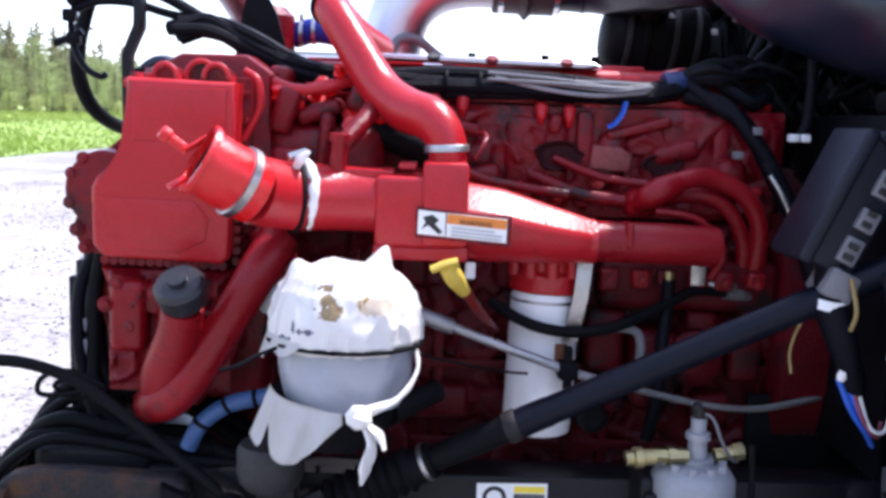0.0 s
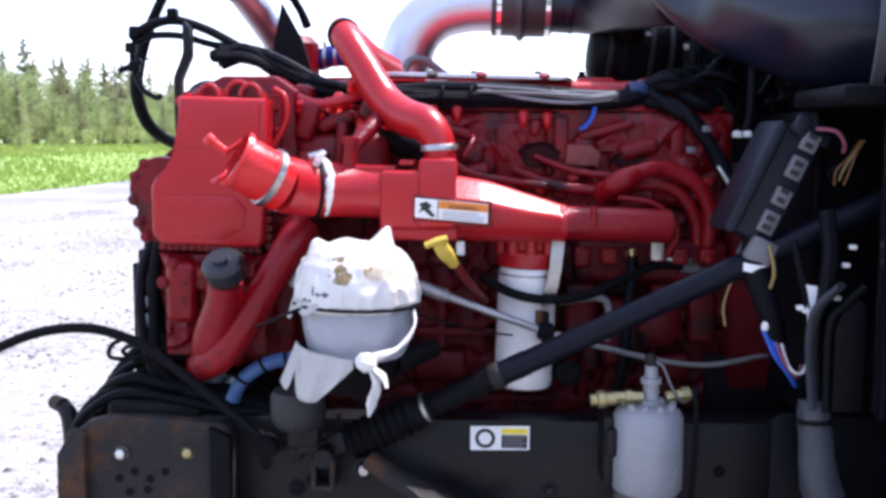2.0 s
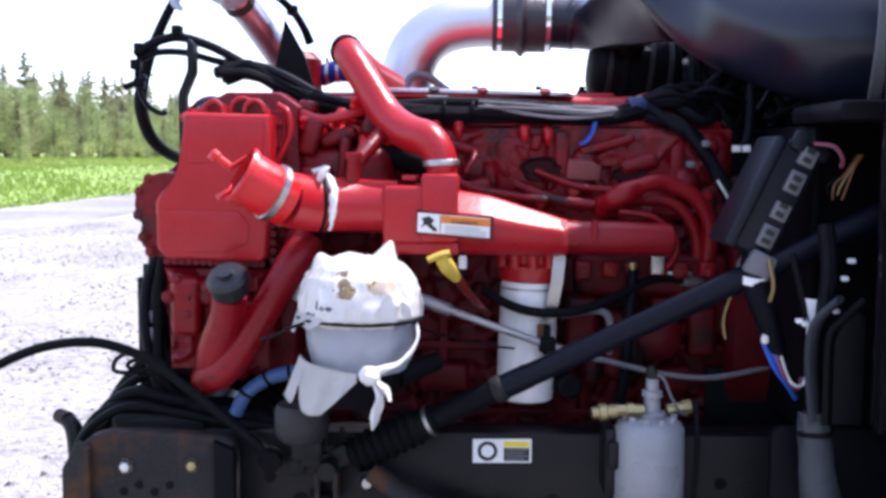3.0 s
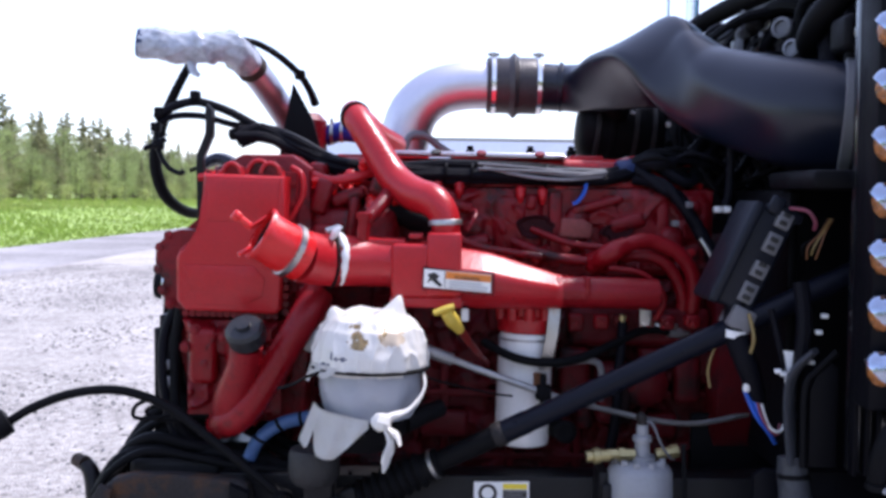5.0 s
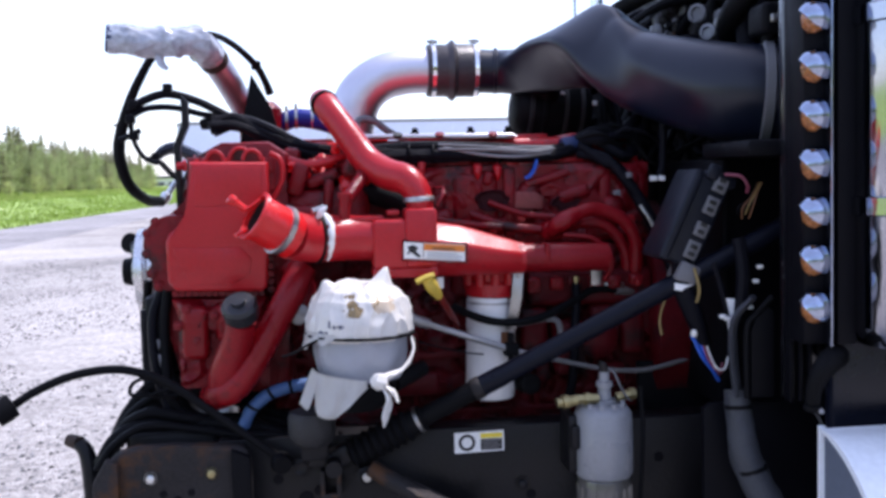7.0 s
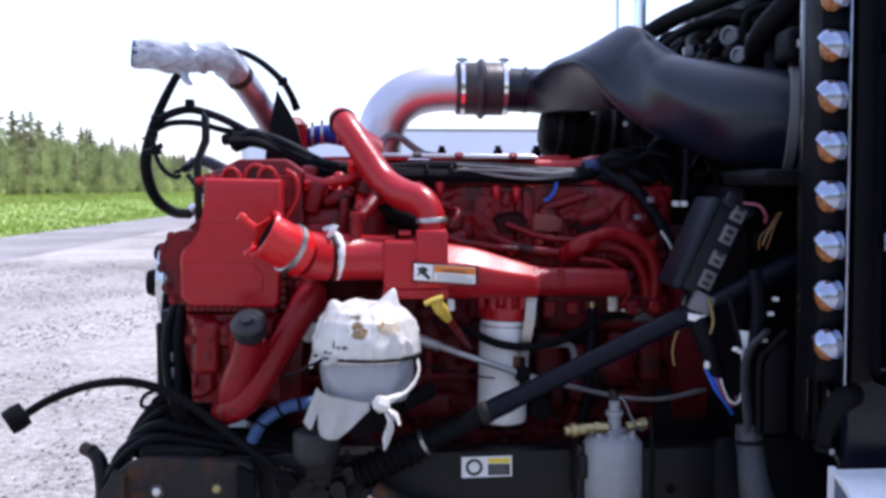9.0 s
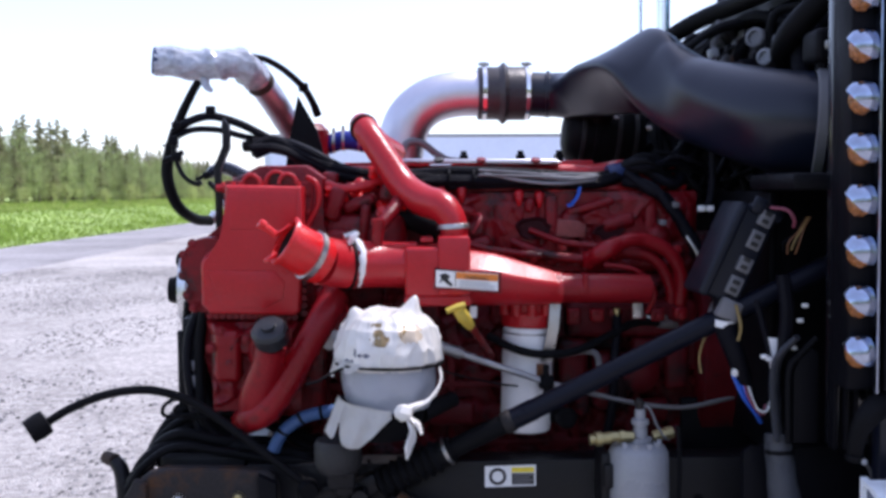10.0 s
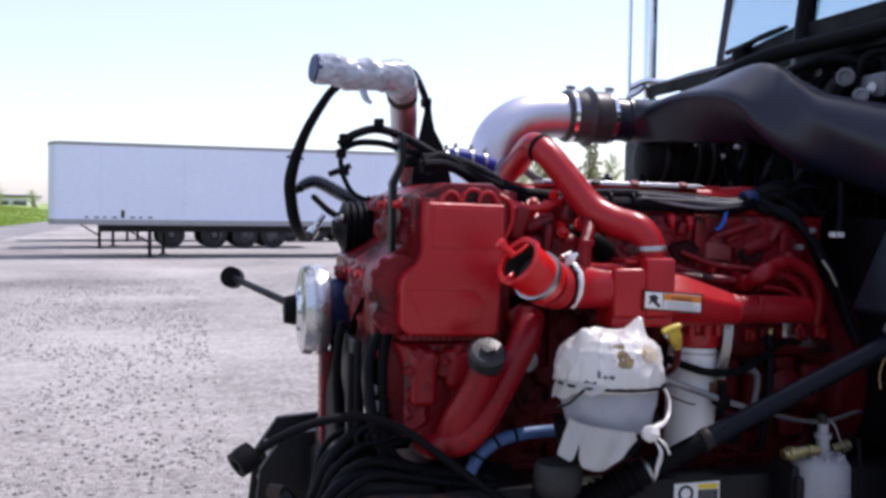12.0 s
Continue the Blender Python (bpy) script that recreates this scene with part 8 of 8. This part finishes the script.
    box(bm, 0.80, 0.90, 1.335, 1.43, 1.90, 1.975, 0.015, 3)
    part("bracket_head", bm, BLACK, p)
    bm = B()
    box(bm, 0.815, 0.875, 1.322, 1.336, 1.925, 1.945, 0.004)
    part("foil_patch", bm, STEEL, p, "torn silvery foil patch")


def dark_panel():
    """The upright panel and inner wing that close the bay beside the air cleaner."""
    t = thing("cab_corner_panel", (0.85, 1.1, 0.9), "black upright panel with ribs at the cab corner", "panel")
    bm = B()
    box(bm, 0.725, 0.93, 1.065, 1.10, 1.12, 2.35, 0.006)
    part("panel", bm, CAB_PAINT, t)
    for x in (0.722, 0.742, 0.762):
        bm = B()
        box(bm, x, x + 0.009, 1.045, 1.067, 1.12, 2.35, 0.002)
        part("rib", bm, BAR_BLACK, t)
    bm = B()
    prism(bm, [(0.665, 1.12), (0.715, 1.12), (0.715, 1.30), (0.70, 1.31), (0.675, 1.285), (0.665, 1.26)], 1.10, 1.112, 0.003)
    bx = part("cover_plate", bm, BLACK, t, "scratched dark grey cover plate")
    bm = B()
    tube(bm, [(0.655, 1.10, 1.12), (0.655, 1.10, 1.26), (0.675, 1.10, 1.295), (0.71, 1.10, 1.33)], 0.006, seg=8)
    part("edge_seal", bm, RUBBER, t)
    g = thing("grey_strut", (0.63, 1.14, 1.10), "dusty grey flat strut with scratches", "strut")
    bm = B()
    tube(bm, [(0.648, 1.13, 1.12), (0.640, 1.135, 1.22), (0.645, 1.13, 1.285), (0.675, 1.11, 1.33)], [0.030, 0.030, 0.028, 0.022], seg=12, flat=0.3)
    part("strut", bm, GREY_HOSE, g)
    d = thing("drain_duct", (0.67, 1.1, 0.75), "dusty grey flexible drain duct", "hose")
    bm = B()
    tube(bm, [(0.650, 1.14, 1.13), (0.652, 1.13, 1.06), (0.660, 1.12, 0.99), (0.690, 1.10, 0.91), (0.735, 1.08, 0.83), (0.77, 1.07, 0.75)], [0.026, 0.028, 0.033, 0.034, 0.034, 0.034], seg=18, wobble=0.12)
    part("duct", bm, GREY_HOSE, d)
    i = thing("inner_wing", (0.73, 1.19, 0.9), "flat black inner wing panel behind the drain duct", "panel")
    bm = B()
    prism(bm, [(0.594, 0.56), (0.868, 0.56), (0.868, 1.005), (0.862, 1.035), (0.846, 1.062), (0.822, 1.080), (0.795, 1.088), (0.61, 1.092), (0.594, 1.08)], 1.185, 1.20, 0.002)
    part("panel", bm, BAR_BLACK, i)
    bm = B()
    tube(bm, [(0.866, 1.184, 1.000), (0.861, 1.184, 1.033), (0.846, 1.184, 1.060), (0.824, 1.184, 1.078)], 0.0035, seg=8)
    part("lip", bm, GREY_PLASTIC, i, "thin pale edge")
    for at, way, r in (((0.651, 1.135, 1.10), (0.02, -0.1, -1), 0.029), ((0.668, 1.115, 0.97), (0.25, -0.1, -1), 0.035), ((0.712, 1.092, 0.87), (0.45, -0.2, -1), 0.036)):
        bm = B()
        lathe(bm, [(r - 0.003, 0), (r, 0.001), (r, 0.009), (r - 0.003, 0.010)], at, way, 20)
        part("band", bm, RUBBER, d)
    w = thing("panel_wires", (0.64, 1.14, 1.25), "white strap and small plugs by the cab corner", "wiring")
    bm = B()
    prism(bm, [(0.628, 1.325), (0.650, 1.322), (0.645, 1.285), (0.636, 1.255)], 1.145, 1.150, 0.001)
    part("strap", bm, WHITE_CAN, w)
    for x, z in ((0.618, 1.288), (0.628, 1.283), (0.70, 1.39), (0.69, 1.36), (0.678, 1.305)):
        bm = B()
        box(bm, x - 0.006, x + 0.006, 1.13, 1.142, z - 0.004, z + 0.004, 0.002)
        part("plug", bm, WHITE_CAN, w)
    bm = B()
    tube(bm, [(0.61, 1.16, 1.40), (0.625, 1.15, 1.33), (0.64, 1.15, 1.27), (0.655, 1.14, 1.20)], 0.006, seg=8)
    tube(bm, [(0.66, 1.15, 1.45), (0.665, 1.14, 1.38), (0.66, 1.14, 1.30)], 0.014, seg=8)
    part("cable", bm, LOOM, w)
    # inner wing panel under the duct, deep in shade
    i = thing("inner_wing", (0.8, 1.25, 1.0), "black plastic inner wing behind the fuse box", "panel")
    bm = B()
    box(bm, 0.70, 0.93, 1.36, 1.38, 1.03, 1.66, 0.006)
    box(bm, 0.685, 0.705, 1.30, 1.75, 1.05, 1.62, 0.006)
    part("panel", bm, BLACK, i)
    bm = B()
    box(bm, 0.66, 0.93, 1.10, 1.36, 1.62, 1.655, 0.01)
    part("shelf", bm, BLACK, i)
    bm = B()
    box(bm, 0.56, 0.93, 1.545, 1.56, 0.90, 1.12, 0.004)
    part("lower_shield", bm, BLACK, i)


def air_cleaner():
    t = thing("air_cleaner", (0.97, 0.98, 1.22), "chrome air cleaner canister with an amber light bar", "air cleaner")
    bm = B()
    lathe(bm, [(0.10, 0), (0.15, 0.01), (0.165, 0.04), (0.165, 1.10), (0.14, 1.16)], (0.975, 0.95, 1.24), (0, 0, 1), 48)
    part("canister", bm, DIM_CHROME, t)
    for z in (1.50, 1.86, 2.2):
        bm = B()
        lathe(bm, [(0.166, 0), (0.171, 0.003), (0.171, 0.035), (0.166, 0.038)], (0.975, 0.95, z), (0, 0, 1), 48)
        part("band", bm, DIM_CHROME, t)
    bm = B()
    box(bm, 0.7765, 0.815, 0.955, 1.04, 1.25, 2.35, 0.003)
    part("backing", bm, BAR_BLACK, t)
    bar = B()
    box(bar, 0.716, 0.776, 0.972, 1.045, 1.25, 2.35, 0.006)
    part("light_bar", bar, BAR_BLACK, t)
    bm = B()
    box(bm, 0.7555, 0.7595, 0.940, 0.974, 1.25, 2.35, 0.0015)
    part("edge_strip", bm, VISOR, t)
    for k in range(11):
        z = 1.322 + 0.0925 * k
        at = (0.738, 0.968, z)
        axis = Vector((-0.80, -0.60, 0.0))
        bm = B()
        lathe(bm, [(0.026, 0), (0.028, 0.004), (0.026, 0.008), (0.022, 0.009)], at, axis, 28)
        lamp = part("marker_lamp", bm, VISOR, t, "amber lamp under a chrome eyelid visor")
        bm = B()
        lathe(bm, [(0.031 * math.cos(q * math.pi / 48), 0.002 + 0.038 * math.sin(q * math.pi / 48)) for q in range(25)], at, axis, 56)
        across = axis.cross(Vector((0, 0, 1))).normalized()
        lens_side = []
        for f in bm.faces:
            # the lid's lower edge arches over the lens
            d = f.calc_center_median() - Vector(at)
            u, w = d.dot(across), d.z
            rise, along = 0.78 * w - 0.62 * u, 0.62 * w + 0.78 * u
            if rise < 0.008 - 13.0 * along * along - 0.30 * (d.dot(axis) - 0.02):
                lens_side.append(f)
        bmesh.ops.delete(bm, geom=lens_side, context="FACES")
        for v in bm.verts:
            v.co.z = z + (v.co.z - z) * 1.18
        bmesh.ops.solidify(bm, geom=bm.faces[:], thickness=0.0015)
        part("visor", bm, VISOR, lamp, "chrome eyelid visor")
        bm = B()
        lathe(bm, [(0.024, 0.006), (0.024, 0.012), (0.021, 0.018), (0.015, 0.023), (0.008, 0.026), (0.0, 0.0265)], at, axis, 11, wobble=0.05, seed=k)
        for v in bm.verts:
            v.co.z = z + (v.co.z - z) * 1.2
        part("lens", bm, AMBER, lamp, "amber honeycomb lens", 6.0)
    e = thing("elbow_boot", (0.85, 0.95, 1.10), "black rubber elbow below the air cleaner", "hose")
    bm = B()
    tube(bm, [(0.722, 0.95, 1.135), (0.724, 0.945, 1.17), (0.738, 0.940, 1.205), (0.760, 0.950, 1.222), (0.79, 0.985, 1.222), (0.81, 1.03, 1.21)], [0.014, 0.016, 0.021, 0.024, 0.024, 0.024], seg=18)
    part("elbow", bm, RUBBER, e)
    bm = B()
    lathe(bm, [(0.017, 0), (0.018, 0.004), (0.016, 0.010)], (0.721, 0.947, 1.128), (0, -0.2, 1), 14)
    part("clamp", bm, RUBBER, e)
    bm = B()
    lathe(bm, [(0.005, 0), (0.006, 0.003), (0.0, 0.006)], (0.730, 0.932, 1.128), (0.2, -1, 0), 10)
    part("clip", bm, NYLON, e)
    s = thing("step_tank", (1.3, 0.78, 0.45), "polished alloy tank under the cab, its end coloured as in shade", "fuel tank")
    bm = B()
    arc = [(0.925 - 0.48 * u, 1.090 - 0.60 * u ** 1.8) for u in (q / 30 for q in range(31))]
    side = [(0.935, 0.46), (0.935, 1.093)] + arc + [(0.445, 0.46)]
    for name, x0, x1, grow, mat, words in (("shell", 0.737, 2.6, 0.0, SKY_PALE, ""), ("end_cap", 0.733, 0.7365, -0.012, END_SHADE, "flat alloy end in a shade grey"), ("rim", 0.728, 0.741, 0.005, SKY_PALE, "polished lip, its glint put in as white")):
        bm = B()
        ring = [(y + (grow if y > 0.9 else -grow), z + grow * (z > 0.5)) for y, z in side]
        near, far = [bm.verts.new((x0, y, z)) for y, z in ring], [bm.verts.new((x1, y, z)) for y, z in ring]
        if name == "rim":
            inner = [(y + (-0.010 if y > 0.9 else 0.010), z - 0.010 * (z > 0.5)) for y, z in ring]
            hole = [[bm.verts.new((x, y, z)) for y, z in inner] for x in (x0, x1)]
        for q in range(len(ring)):
            w = (q + 1) % len(ring)
            bm.faces.new((near[q], far[q], far[w], near[w]))
            if name == "rim":
                bm.faces.new((near[q], near[w], hole[0][w], hole[0][q]))
                bm.faces.new((far[q], hole[1][q], hole[1][w], far[w]))
                bm.faces.new((hole[0][q], hole[0][w], hole[1][w], hole[1][q]))
        if name != "rim":
            bm.faces.new(near)
            bm.faces.new(list(reversed(far)))
        part(name, bm, mat, s, words)
    k = thing("side_skirt", (1.2, 0.97, 0.98), "dark panel under the cab door, above the tank", "panel")
    bm = B()
    box(bm, 0.80, 2.6, 1.02, 1.06, 0.99, 1.26, 0.012)
    part("panel", bm, BLACK_GLOSS, k)
    h = thing("tank_bracket", (1.0, 1.15, 0.8), "black bracket carrying the tank on the frame", "bracket")
    bm = B()
    box(bm, 0.95, 1.05, 1.0, 1.37, 0.80, 0.98, 0.01)
    box(bm, 1.95, 2.05, 1.0, 1.37, 0.80, 0.98, 0.01)
    part("arm", bm, FRAME, h)
    m = thing("mirror_post", (0.97, 3.35, 2.1), "two chrome mirror poles at the far side of the cab", "mirror")
    for x, r in ((0.865, 0.009), (0.965, 0.032)):
        bm = B()
        tube(bm, [(x, 3.35, 2.12), (x, 3.35, 3.4)], r, seg=14)
        part("pole", bm, CHROME, m)
    bm = B()
    tube(bm, [(0.87, 3.35, 2.17), (0.94, 3.33, 2.20), (1.02, 3.28, 2.19), (1.10, 3.15, 2.19), (1.14, 3.02, 2.19)], 0.016, seg=10)
    tube(bm, [(0.86, 3.35, 2.13), (0.91, 3.34, 2.16), (0.965, 3.35, 2.22)], 0.014, seg=10)
    part("arm", bm, CHROME, m)


def rear_axle():
    """Drive axle and wheels that carry the frame, far behind the cab."""
    a = thing("drive_axle", (5.0, 1.8, 0.4), "black drive axle under the frame rails", "axle")
    bm = B()
    tube(bm, [(5.0, 0.95, 0.52), (5.0, 2.63, 0.52)], 0.09, seg=16)
    box(bm, 4.8, 5.2, 1.36, 1.46, 0.45, 0.752, 0.02)
    box(bm, 4.8, 5.2, 2.18, 2.28, 0.45, 0.752, 0.02)
    part("beam", bm, FRAME, a)
    for y in (0.65, 2.63):
        bm = B()
        lathe(bm, [(0.30, 0), (0.48, 0.02), (0.52, 0.07), (0.52, 0.23), (0.48, 0.28), (0.30, 0.30)], (5.0, y, 0.52), (0, 1, 0), 40)
        tyre = part("wheel", bm, TYRE, a)
        bm = B()
        lathe(bm, [(0.10, 0.02), (0.20, 0.06), (0.29, 0.04), (0.30, 0.0)], (5.0, y, 0.52), (0, 1, 0), 24)
        part("rim", bm, STEEL, tyre)


cab()
dark_panel()
air_cleaner()
rear_axle()
